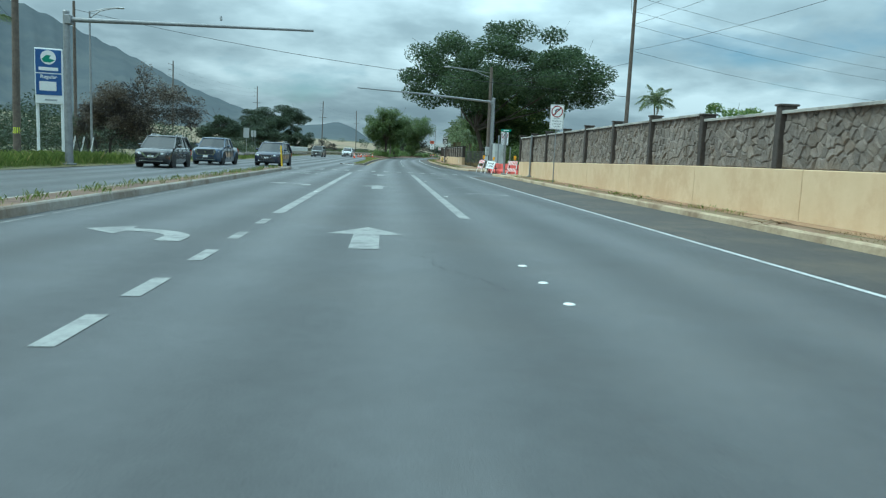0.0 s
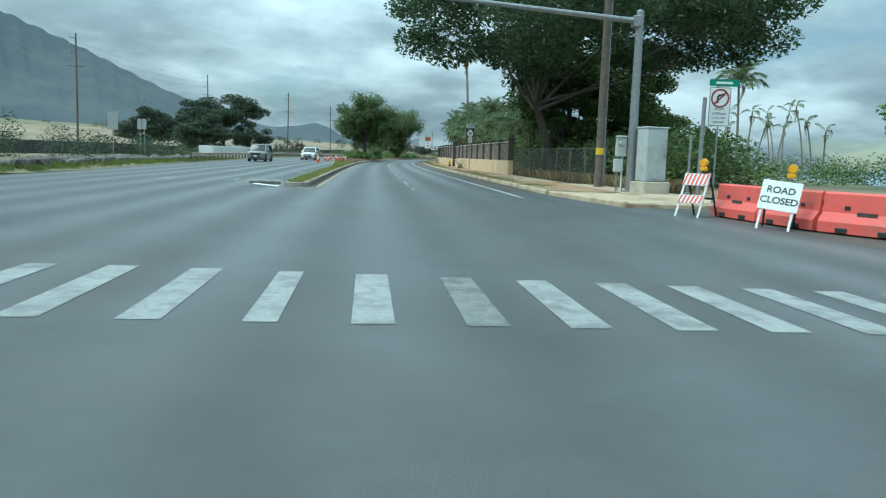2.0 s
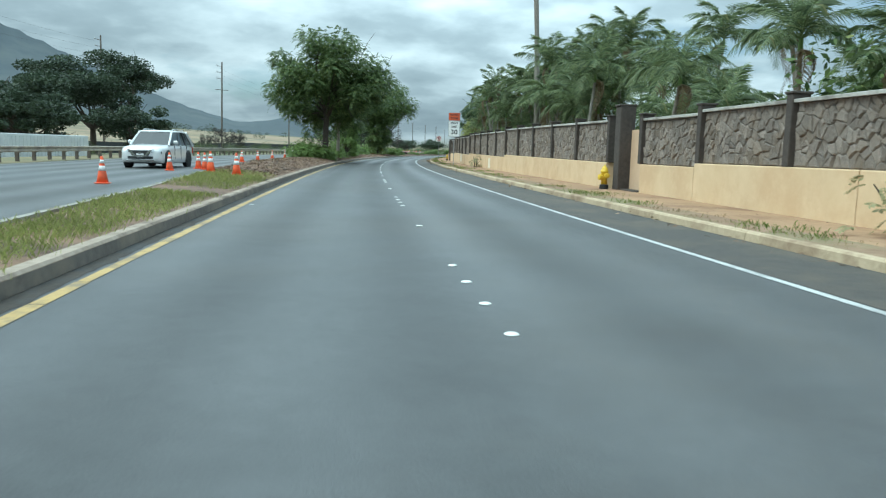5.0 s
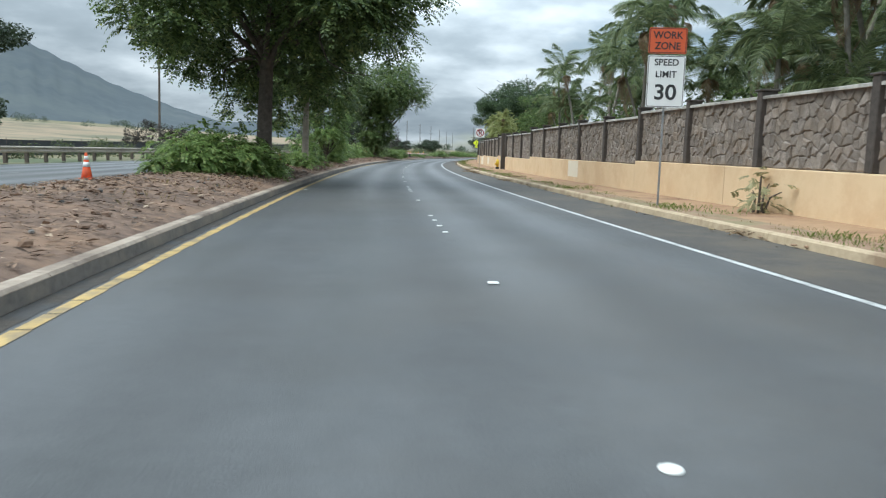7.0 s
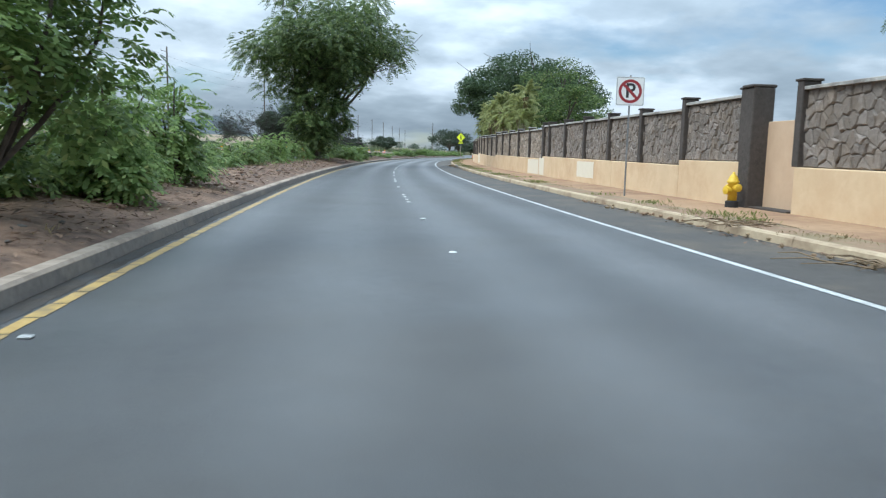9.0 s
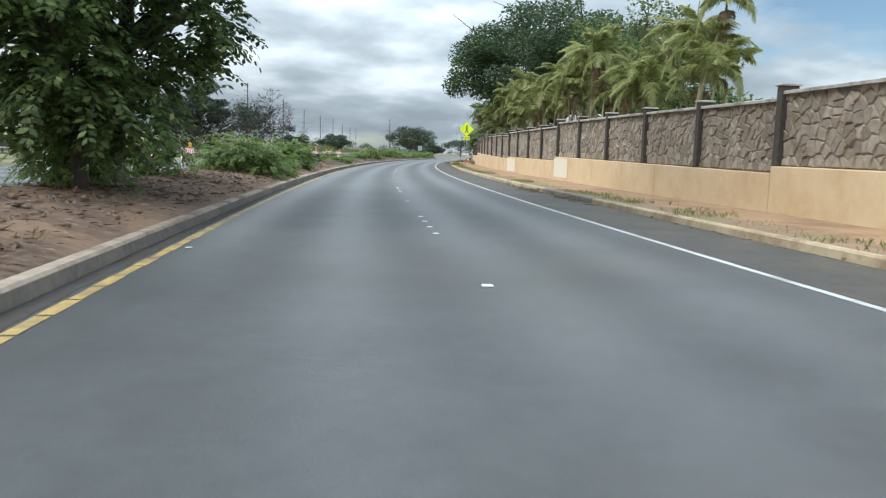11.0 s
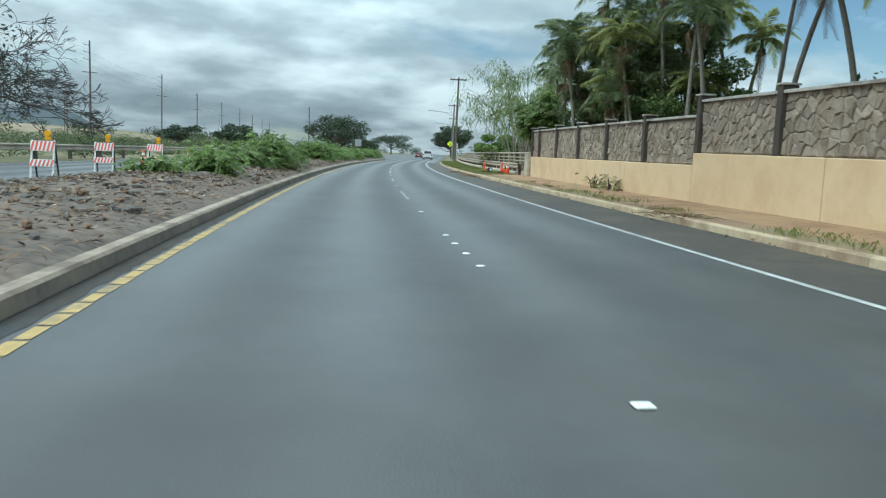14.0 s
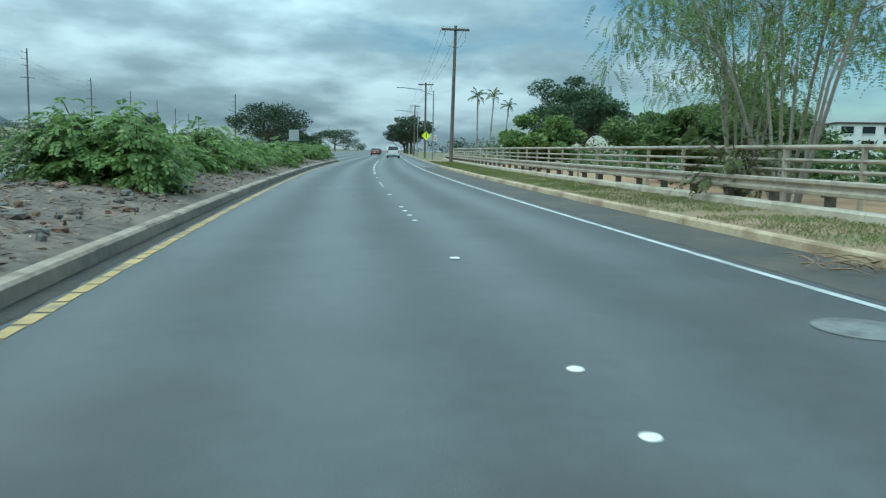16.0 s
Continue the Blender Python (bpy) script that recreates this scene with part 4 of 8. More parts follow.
# ---------------------------------------------------------------- the long wall
def cells(width, height, count, seed, cut=0.0):
    """Irregular stones filling a panel: each is the part of the panel nearest to its own seed."""
    r = np.random.default_rng(seed)
    nx = max(2, int(round(math.sqrt(count * width / height) * 1.12)))
    nz = max(2, int(round(count / nx)))
    pts = []
    for i in range(nx):
        for j in range(nz):
            pts.append(((i + 0.5 + 0.5 * (j % 2) - 0.25 + r.uniform(-0.55, 0.55)) * width / nx, (j + 0.5 + r.uniform(-0.55, 0.55)) * height / nz))
    out = []
    for i, p in enumerate(pts):
        poly = [(0, 0), (width, 0), (width, height), (0, height)]
        for j, q in enumerate(pts):
            if i == j or abs(p[0] - q[0]) > 3.2 * width / nx:
                continue
            mx, mz, nxv, nzv = (p[0] + q[0]) / 2, (p[1] + q[1]) / 2, q[0] - p[0], q[1] - p[1]
            side = [(x - mx) * nxv + (z - mz) * nzv for x, z in poly]
            nxt = []
            for k in range(len(poly)):
                a, c, sa, sc = poly[k], poly[(k + 1) % len(poly)], side[k], side[(k + 1) % len(poly)]
                if sa <= 0:
                    nxt.append(a)
                if sa * sc < 0:
                    u = sa / (sa - sc)
                    nxt.append((a[0] + u * (c[0] - a[0]), a[1] + u * (c[1] - a[1])))
            poly = nxt
            if len(poly) < 3:
                break
        if len(poly) >= 3:
            out.append((poly, r.uniform(0.018, 0.07), r.uniform(-0.06, 0.06), r.uniform(-0.07, 0.07)))
    return out


def stone_shape(b, stone):
    """One stone: a wide foot, a drawn-in uneven face with a broken outline."""
    poly, depth, tx, tz = stone
    depth *= 0.8
    cx, cz = sum(p[0] for p in poly) / len(poly), sum(p[1] for p in poly) / len(poly)
    edge = []
    for k, (x, z) in enumerate(poly):
        nx_, nz_ = poly[(k + 1) % len(poly)]
        ln = math.hypot(nx_ - x, nz_ - z)
        edge.append((x, z, 0.010))
        if ln > 0.09:
            w = 0.5 + 0.5 * math.sin(91.7 * x + 47.3 * nz_ + 13.1 * z)
            u = 0.35 + 0.3 * w
            edge.append((x + (nx_ - x) * u, z + (nz_ - z) * u, 0.001 + 0.022 * w))
    rings = []
    for shrink, d in ((0.006, 0.0), (0.009, depth * 0.6), (0.028, depth)):
        ring = []
        for x, z, cut in edge:
            dx, dz = x - cx, z - cz
            ln = math.hypot(dx, dz) + 1e-6
            k = max(0.2, 1 - (shrink + (cut if d else 0.0)) / ln)
            ring.append((cx + dx * k, -d - (dx * tx + dz * tz) * (d / depth) * 1.2, cz + dz * k))
        rings.append(ring)
    n = len(edge)
    vs = [p for r in rings for p in r]
    fs = [(i * n + k, i * n + (k + 1) % n, (i + 1) * n + (k + 1) % n, (i + 1) * n + k) for i in range(2) for k in range(n)]
    fs.append(tuple(range(2 * n, 3 * n)))
    b.add(vs, fs)


PANEL = 4.27
POST = 0.22
PW = PANEL - POST
TEMPLATES = {}


def panel_template(kind, height, material="stone_joined"):
    key = (kind, round(height, 1), material)
    if key not in TEMPLATES:
        stones = cells(PW, key[1], 100, 100 + kind)
        joined = Build()
        for st in stones:
            stone_shape(joined, st)
        TEMPLATES[key] = (joined.mesh("stone_facing", material), stones)
    return TEMPLATES[key]


singles = [0]


def wall_run(name, s0, levels, label, near=(), facing="stone_joined", pitch=PANEL, cap_paint="wall_post"):
    """levels: (s, base top, wall top) at both ends of each level stretch. Posts every pitch metres from s0; near: stretches of single stones."""
    parent = tagged(new(name), label, "wall", kind="structure")

    def level(s, k):
        for a, bb in zip(levels[:-1], levels[1:]):
            if a[0] <= s <= bb[0] and bb[0] > a[0]:
                u = (s - a[0]) / (bb[0] - a[0])
                return a[k] + u * (bb[k] - a[k])
        return levels[-1][k] if s > levels[-1][0] else levels[0][k]

    end = levels[-1][0]
    # painted concrete base, in cast lengths with open joints, and coping
    for a, bb in zip(levels[:-1], levels[1:]):
        if bb[0] - a[0] < 0.05:
            continue
        n = max(1, int(round((bb[0] - a[0]) / 6.1)))
        for i in range(n):
            p, q = a[0] + (bb[0] - a[0]) * i / n, a[0] + (bb[0] - a[0]) * (i + 1) / n
            sec = lambda s, lo=a, hi=bb: [(wall_line(s), -0.1), (wall_line(s), lo[1] + (hi[1] - lo[1]) * (s - lo[0]) / (hi[0] - lo[0]) - 0.02),
                                          (wall_line(s) + 0.02, lo[1] + (hi[1] - lo[1]) * (s - lo[0]) / (hi[0] - lo[0])),
                                          (wall_line(s) + 0.36, lo[1] + (hi[1] - lo[1]) * (s - lo[0]) / (hi[0] - lo[0])), (wall_line(s) + 0.36, -0.1)]
            part("base_panel", sweep(sec, p + (0.012 if i else 0.0), q - 0.012, 1.6, True), "wall_paint", parent)
        sec = lambda s, lo=a, hi=bb: [(wall_line(s) + x, lo[2] + (hi[2] - lo[2]) * (s - lo[0]) / (hi[0] - lo[0]) + z) for x, z in
                                      ((0.02, -0.07), (0.02, -0.01), (0.03, 0), (0.35, 0), (0.36, -0.01), (0.36, -0.07))]
        part("coping", sweep(sec, a[0] + 0.01, bb[0] - 0.01, 1.6, True), "coping", parent)
        sec = lambda s, lo=a, hi=bb: [(wall_line(s) + x, z) for x, z in
                                      ((0.15, lo[1] + (hi[1] - lo[1]) * (s - lo[0]) / (hi[0] - lo[0]) + 0.003), (0.15, lo[2] + (hi[2] - lo[2]) * (s - lo[0]) / (hi[0] - lo[0]) - 0.072),
                                       (0.30, lo[2] + (hi[2] - lo[2]) * (s - lo[0]) / (hi[0] - lo[0]) - 0.072), (0.30, lo[1] + (hi[1] - lo[1]) * (s - lo[0]) / (hi[0] - lo[0]) + 0.003))]
        part("core", sweep(sec, a[0] + 0.01, bb[0] - 0.01, 1.6, True), "joint", parent)
    k = 0
    s = s0
    while s < end + 0.2:
        base, top = max(level(s - 0.05, 1), level(s + 0.05, 1)), max(level(s - 0.05, 2), level(s + 0.05, 2))
        low = min(level(s - 0.05, 1), level(s + 0.05, 1))
        tall = top + 0.10
        m = on_road(s, wall_line(s) + 0.19, 0)
        post = Build().box((0, 0, (low + tall) / 2 + 0.01), (0.40, POST, tall - low), 0.015)
        po = part("post", post, "wall_post", parent, m=m)
        cap = Build().box((0, 0, tall + 0.035), (0.46, POST + 0.09, 0.05), 0.012)
        part("post_cap", cap, cap_paint, po)
        run = pitch if s + pitch <= end + 0.3 else end - s
        if run > 0.7:
            mid = s + run / 2
            b0, t0 = level(mid, 1), level(mid, 2)
            me, stones = panel_template(k % 5, t0 - b0 - 0.08, facing)
            pm = on_road(mid, (wall_line(s) + wall_line(s + run)) / 2 + 0.15, b0 + 0.004) @ Matrix.Rotation(radians(90), 4, "Z")
            slope = (level(mid + 1.5, 1) - level(mid - 1.5, 1)) / 3.0
            pm = pm @ Matrix.Diagonal(((run - POST) / PW, 1, 1, 1)) @ Matrix.Translation((-PW / 2, 0, 0)) @ Matrix(((1, 0, 0, 0), (0, -1, 0, 0), (slope if abs(slope) < 0.05 else 0, 0, 1, 0), (0, 0, 0, 1)))
            if any(a <= mid <= c for a, c in near) and singles[0] < 290:
                for st in stones:
                    bb = Build(); stone_shape(bb, st)
                    part("stone", bb, "stone" if facing == "stone_joined" else facing, parent, m=pm, tidy=False)
                    singles[0] += 1
            else:
                part("stone_facing", me, None, parent, m=pm)
        k += 1
        s += run if run > 0.7 else pitch
    return parent


wall_run("wall_near", 51.0 - 15 * PANEL, [(51.0 - 15 * PANEL, 1.33, 2.62), (21.3, 1.27, 2.62), (21.31, 1.27, 2.80), (50.95, 1.05, 2.70)],
         "tan-painted concrete wall topped with grey rubble stone panels", near=((40, 47),))
wall_run("wall_main", 93.22, [(93.22, 1.12, 2.42), (125.75, 1.12, 2.50), (125.76, 1.02, 2.42), (129.55, 1.02, 2.44)],
         "tan-painted concrete wall topped with brown-grey rubble stone", near=((96, 100),), pitch=4.05)
wall_run("wall_middle", 132.8, [(132.8, 1.02, 2.52), (153.4, 1.17, 2.76), (153.41, 1.03, 2.66), (173.95, 1.18, 2.84), (173.96, 1.05, 2.70), (194.4, 1.20, 2.84),
                              (194.41, 1.05, 2.68), (206.6, 1.12, 2.78)],
         "tan-painted concrete wall topped with brown-grey rubble stone", near=((160, 170),), pitch=4.1)
wall_run("wall_beyond_gate", 208.95, [(208.95, 1.20, 2.80), (212.5, 1.20, 2.80), (212.51, 1.05, 2.66), (231.08, 1.18, 2.80)],
         "tan-painted concrete wall topped with brown-grey rubble stone", pitch=3.45)
wall_run("wall_far", 231.25, [(231.25, 1.05, 2.66), (251.9, 1.18, 2.82), (251.91, 1.02, 2.68), (272.5, 1.28, 2.95), (272.51, 1.08, 2.78), (288.9, 1.20, 2.90), (288.91, 1.05, 2.76),
                             (309.3, 1.36, 3.06), (309.31, 1.36, 2.82), (321.6, 1.52, 3.00), (321.61, 1.18, 2.60), (343.9, 1.27, 2.76)],
         "tan-painted concrete wall topped with brown-grey rubble stone", near=((318, 325),), facing="stone_warm", pitch=4.1, cap_paint="coping")

# gates through the wall: dark full-height pier, recessed tan door
for s in (130.5, 207.55):
    m = on_road(s, wall_line(s), 0)
    gate = thing("gate", m, "recessed tan steel gate beside a dark stone pier", "gate", kind="structure")
    part("pier", Build().box((0.14, 0.95, 1.5), (0.52, 0.5, 2.8), 0.02), "wall_post", gate)
    part("pier_cap", Build().box((0.14, 0.95, 2.94), (0.60, 0.50, 0.07), 0.02), "wall_post", gate)
    leaf = part("gate_leaf", Build().box((0.32, 0, 1.15), (0.06, 1.5, 1.96), 0.01), "tan_door", gate)
    part("latch", Build().box((0.27, -0.62, 1.1), (0.04, 0.06, 0.16), 0.008), "galvanised", leaf)
    part("sill", Build().box((0.2, 0, 0.13), (0.5, 1.7, 0.10), 0.01), "wall_post", gate)


def paint_patch(s0, s1, z0, z1):
    sec = lambda s: [(wall_line(s) - 0.004, z0), (wall_line(s) - 0.004, z1)]
    b = sweep(sec, s0, s1, 1.0)
    tagged(new("paint_patch", b.mesh("paint_patch", "fresh_paint")), "fresh pale paint patch on the tan wall base", "paint", kind="structure")


for s0, s1, z0, z1 in ((159.5, 160.5, 0.2, 0.88), (181.8, 183.7, 0.35, 1.08), (221, 223.6, 0.36, 1.02), (230.6, 231.9, 0.2, 1.1), (232.1, 235.4, 0.2, 1.0), (269.9, 272.7, 0.3, 1.2),
                       (285.2, 289.0, 0.24, 1.1), (97.9, 98.6, 0.3, 1.05)):
    paint_patch(s0, s1, z0, z1)
m = on_road(344.12, wall_line(345), 0)
whole("wall_end_block", Build().box((0.15, 0.3, 0.75), (0.7, 0.9, 1.5), 0.03), "pale_block", "pale concrete block at the end of the wall", "wall", "structure", m)

# ---------------------------------------------------------------- signs
def sign_post(sign, x, z0, z1, material="galvanised", r=0.024):
    part("post", Build().box((x, 0.03, (z0 + z1) / 2), (2 * r, 2 * r * 0.7, z1 - z0), 0.008), material, sign)


def panel(sign, name, x, z, w, h, material, label="", edge=None, r=0.04):
    """A sheet-metal panel facing -y, with an optional border line."""
    p = part(name, Build().plate([(x + a, z + c) for a, c in rounded(w, h, r)], -0.004, 0.0), material, sign, label)
    if edge:
        out, inn = rounded(w - 0.03, h - 0.03, r), rounded(w - 0.06, h - 0.06, r * 0.7)
        n = len(out)
        b = Build().add([(x + a, -0.006, z + c) for a, c in out] + [(x + a, -0.006, z + c) for a, c in inn],
                        [(i, (i + 1) % n, n + (i + 1) % n, n + i) for i in range(n)])
        part("border", b, edge, p, tidy=False)
    return p


def ring(parent, x, z, r0, r1, material, y=-0.0075, slash=True, name="prohibition_ring", flip=False):
    n = 40
    b = Build().add([(x + r * math.cos(2 * math.pi * k / n), y, z + r * math.sin(2 * math.pi * k / n)) for r in (r0, r1) for k in range(n)],
                    [(k, (k + 1) % n, n + (k + 1) % n, n + k) for k in range(n)])
    if slash:
        d, wd = r0 * 0.7071, (r1 - r0) * 0.36
        k = -1 if flip else 1
        b.add([(x + k * (-d - wd), y - 0.001, z + d - wd), (x + k * (-d + wd), y - 0.001, z + d + wd), (x + k * (d + wd), y - 0.001, z - d + wd), (x + k * (d - wd), y - 0.001, z - d - wd)], [(0, 1, 2, 3)])
    return part(name, b, material, parent, tidy=False)


def bars(parent, x, z, w, rows, pitch, thick, material="sign_black", y=-0.007):
    for k in range(rows):
        ww = w * (0.75 + 0.25 * ((k * 7) % 3) / 2)
        part("text_bar", Build().box((x, y, z - k * pitch), (ww, 0.003, thick)), material, parent)


def no_turn_sign(s, o, z, w, h, words, street=False, name="no_turn_sign"):
    sign = thing(name, on_road(s, o, 0.1, -3), "white no-right-turn sign with a red ring on a thin steel post", "road sign", "no-turn signs")
    sign_post(sign, 0, 0, z + h / 2)
    p = panel(sign, "panel", 0, z, w, h, "sign_white", edge="sign_black")
    zc = z + h / 2 - w * 0.5
    u = w * 0.1
    b = Build().plate([(-1.5 * u, zc - 2.2 * u), (-0.6 * u, zc - 2.2 * u), (-0.6 * u, zc + 0.4 * u), (-0.1 * u, zc + 0.95 * u), (0.9 * u, zc + 0.95 * u), (0.9 * u, zc + 0.3 * u),
                       (2.3 * u, zc + 1.4 * u), (0.9 * u, zc + 2.5 * u), (0.9 * u, zc + 1.85 * u), (-0.5 * u, zc + 1.85 * u), (-1.5 * u, zc + 0.8 * u)], -0.006, -0.004)
    part("turn_symbol", b, "sign_black", p)
    ring(p, 0, zc, w * 0.34, w * 0.42, "sign_red", flip=True)
    if words:
        for k, text in enumerate(("EXCEPT", "PASSENGER", "CARS AND", "PICK-UPS")):
            lettering("legend", text, w * 0.125, "sign_black", p, 0, z - h * 0.03 - k * w * 0.19 - w * 0.06, -0.006, bold=0.0)
    else:
        bars(p, 0, z - h * 0.1, w * 0.7, 4, w * 0.17, w * 0.07, "bar_grey")
    if street:
        q = panel(sign, "street_name_panel", 0.1, z + h / 2 + 0.12, w * 1.35, 0.2, "sign_green", "small green street-name panel")
        bars(q, 0.1, z + h / 2 + 0.12, w * 1.0, 1, 0.1, 0.07, "sign_white")
    return sign


no_turn_sign(36.0, 6.62, 3.25, 0.68, 1.2, True)
no_turn_sign(64.75, 8.60, 2.86, 0.66, 1.15, True, True)


def route_sign():
    sign = thing("route_sign", on_road(99.7, 5.82, 0.14, -4), "route marker with a white teardrop shield on one post", "road sign")
    sign_post(sign, 0, 0, 3.7, "galvanised", 0.028)
    p = panel(sign, "direction_panel", 0, 3.47, 0.62, 0.30, "sign_white", edge="sign_black")
    lettering("legend", "EAST", 0.21, "sign_black", p, 0, 3.465, -0.006, 0.95)
    p = panel(sign, "shield_panel", 0, 2.97, 0.62, 0.62, "sign_black", "dark square shield panel")
    drop = []
    for k in range(28):
        a = 2 * math.pi * k / 28
        r = 0.235 * (1 - 0.10 * math.sin(a)) * (1.0 + (0.20 * max(0, math.sin(a)) ** 3))
        drop.append((r * math.cos(a) * (1 - 0.16 * max(0, math.sin(a))), 2.93 + r * math.sin(a) * 1.05))
    q = part("shield", Build().plate(drop, -0.007, -0.005), "sign_white", p)
    lettering("route_number", "30", 0.30, "sign_black", q, 0, 2.89, -0.009, 0.85)
    p = panel(sign, "notice_panel", 0.0, 2.42, 0.32, 0.44, "sign_white", edge="bar_grey")
    bars(p, 0, 2.56, 0.24, 4, 0.09, 0.035, "bar_grey")


route_sign()


def work_zone_sign():
    sign = thing("speed_limit_sign", on_road(166.3, 5.75, 0.14, -6), "white speed limit sign under an orange work zone plate", "road sign")
    sign_post(sign, 0, 0, 4.1)
    p = panel(sign, "work_zone_panel", 0, 3.91, 0.90, 0.60, "sign_orange", "orange work zone plate", "sign_black")
    lettering("legend", "WORK", 0.235, "sign_black", p, 0, 4.03, -0.006, 0.95)
    lettering("legend", "ZONE", 0.235, "sign_black", p, 0, 3.78, -0.006, 0.95)
    p = panel(sign, "limit_panel", 0, 2.96, 0.90, 1.22, "sign_white", edge="sign_black")
    lettering("legend", "SPEED", 0.215, "sign_black", p, 0, 3.40, -0.006)
    lettering("legend", "LIMIT", 0.215, "sign_black", p, 0, 3.12, -0.006)
    lettering("limit_number", "30", 0.50, "sign_black", p, 0, 2.69, -0.006, 1.1)


work_zone_sign()


def no_parking_sign():
    sign = thing("no_parking_sign", on_road(212.5, 6.3, 0.14, -6), "square white no-parking sign on a thin post", "road sign")
    sign_post(sign, 0, 0, 3.4)
    p = panel(sign, "panel", 0, 2.95, 0.80, 0.80, "sign_white", edge="bar_grey")
    lettering("letter", "P", 0.56, "sign_black", p, 0.0, 2.95, -0.006)
    ring(p, 0, 2.95, 0.25, 0.33, "sign_red")


no_parking_sign()


def crossing_sign(s, o, z, size, extra, name="crossing_sign"):
    sign = thing(name, on_road(s, o, 0.1, -6), "bright yellow-green diamond warning sign with a dark symbol", "road sign")
    sign_post(sign, 0, 0, z - 0.05, "rail_steel")
    r = size / 2 * 1.414
    p = part("diamond_panel", Build().plate([(r, z), (0.03, z + r - 0.03), (-0.03, z + r - 0.03), (-r, z), (-0.03, z - r + 0.03), (0.03, z - r + 0.03)], -0.004, 0.0), "sign_yellow", sign)
    k = size
    part("symbol_bar", Build().plate([(-0.07 * k, z - 0.02 * k), (0.08 * k, z - 0.02 * k), (0.09 * k, z + 0.28 * k), (-0.05 * k, z + 0.28 * k)], -0.007, -0.005), "sign_black", p)
    for tx in (-0.16, 0.13):
        part("symbol_bar", Build().plate([(-0.03 * k, z), (0.05 * k, z), (tx * k + 0.07 * k, z - 0.36 * k), (tx * k - 0.01 * k, z - 0.36 * k)], -0.008, -0.006), "sign_black", p)
    part("symbol_disc", Build().plate([(0.02 * k + 0.055 * k * math.cos(a * 0.524), z + 0.36 * k + 0.055 * k * math.sin(a * 0.524)) for a in range(12)], -0.007, -0.005), "sign_black", p)
    if extra:
        q = panel(sign, "word_panel", 0.0, z - r - 0.14, 0.62, 0.30, "sign_yellow")
        lettering("legend", extra, 0.17, "sign_black", q, 0.0, z - r - 0.14, -0.006)
    return sign


crossing_sign(305.6, 6.1, 3.52, 0.94, "AHEAD")
crossing_sign(452, 6.4, 3.2, 0.9, "")
sign = thing("round_plate_sign", on_road(452, 7.6, 0.1), "white square road sign with a dark ring on a post", "road sign")
sign_post(sign, 0, 0, 3.2)
p = panel(sign, "panel", 0, 2.9, 0.7, 0.75, "sign_white")
ring(p, 0, 2.9, 0.2, 0.28, "sign_red")


def back_sign(s, o, z, w, h, label="grey back of a road sign facing the oncoming lanes"):
    sign = thing("road_sign", on_road(s, o, 0.05), label, "road sign", "signs seen from behind")
    sign_post(sign, 0, 0, z + h / 2)
    part("panel", Build().plate(rounded(w, h, 0.03), -0.02, -0.016, Matrix.Translation((0, 0, z))), "sign_back", sign)


back_sign(100.5, -20.6, 3.1, 0.75, 1.3)
back_sign(110.5, -21.8, 3.2, 0.35, 0.9, "pair of pale plates on a thin post")
back_sign(110.5, -21.4, 3.2, 0.35, 0.9, "pair of pale plates on a thin post")
back_sign(430, -9.5, 2.6, 1.1, 1.2)


# fuel price sign
sign = thing("fuel_sign", Matrix.Translation((-17.4, 40.3, 0.2)) @ Matrix.Rotation(radians(14), 4, "Z") @ Matrix.Scale(0.85, 4), "tall blue and white fuel price sign on two white posts", "sign")
for x in (-0.68, 0.68):
    part("post", Build().box((x, 0.1, 3.2), (0.16, 0.16, 6.4), 0.02), "sign_white", sign)
cabinet = part("sign_box", Build().box((0, 0, 5.0), (1.5, 0.24, 3.3), 0.03), "sign_white", sign)
part("logo_panel", Build().box((0, -0.13, 5.88), (1.40, 0.03, 1.36), 0.01), "sign_blue", cabinet, "blue panel with a plain round emblem")
part("emblem", Build().plate([(0.42 * math.cos(a * 0.262), 6.10 + 0.42 * math.sin(a * 0.262)) for a in range(24)], -0.16, -0.148), "sign_white", cabinet)
part("emblem_wave", Build().plate([(-0.36, 6.0), (-0.1, 6.25), (0.15, 6.22), (0.05, 6.05), (0.36, 5.95), (0.1, 5.8), (-0.25, 5.82)], -0.172, -0.162), "sign_green", cabinet)
part("emblem_bar", Build().box((0, -0.15, 5.42), (1.05, 0.012, 0.2), 0.0), "sign_white", cabinet)
part("price_panel", Build().box((0, -0.13, 4.5), (1.40, 0.03, 1.26), 0.01), "sign_blue", cabinet)
lettering("grade_word", "Regular", 0.30, "sign_white", cabinet, 0, 4.95, -0.15)
part("price_window", Build().box((-0.05, -0.152, 4.40), (0.92, 0.012, 0.55), 0.0), "reflective", cabinet)
bars(cabinet, 0.1, 3.58, 0.9, 1, 0.1, 0.1, "bar_grey", -0.14)


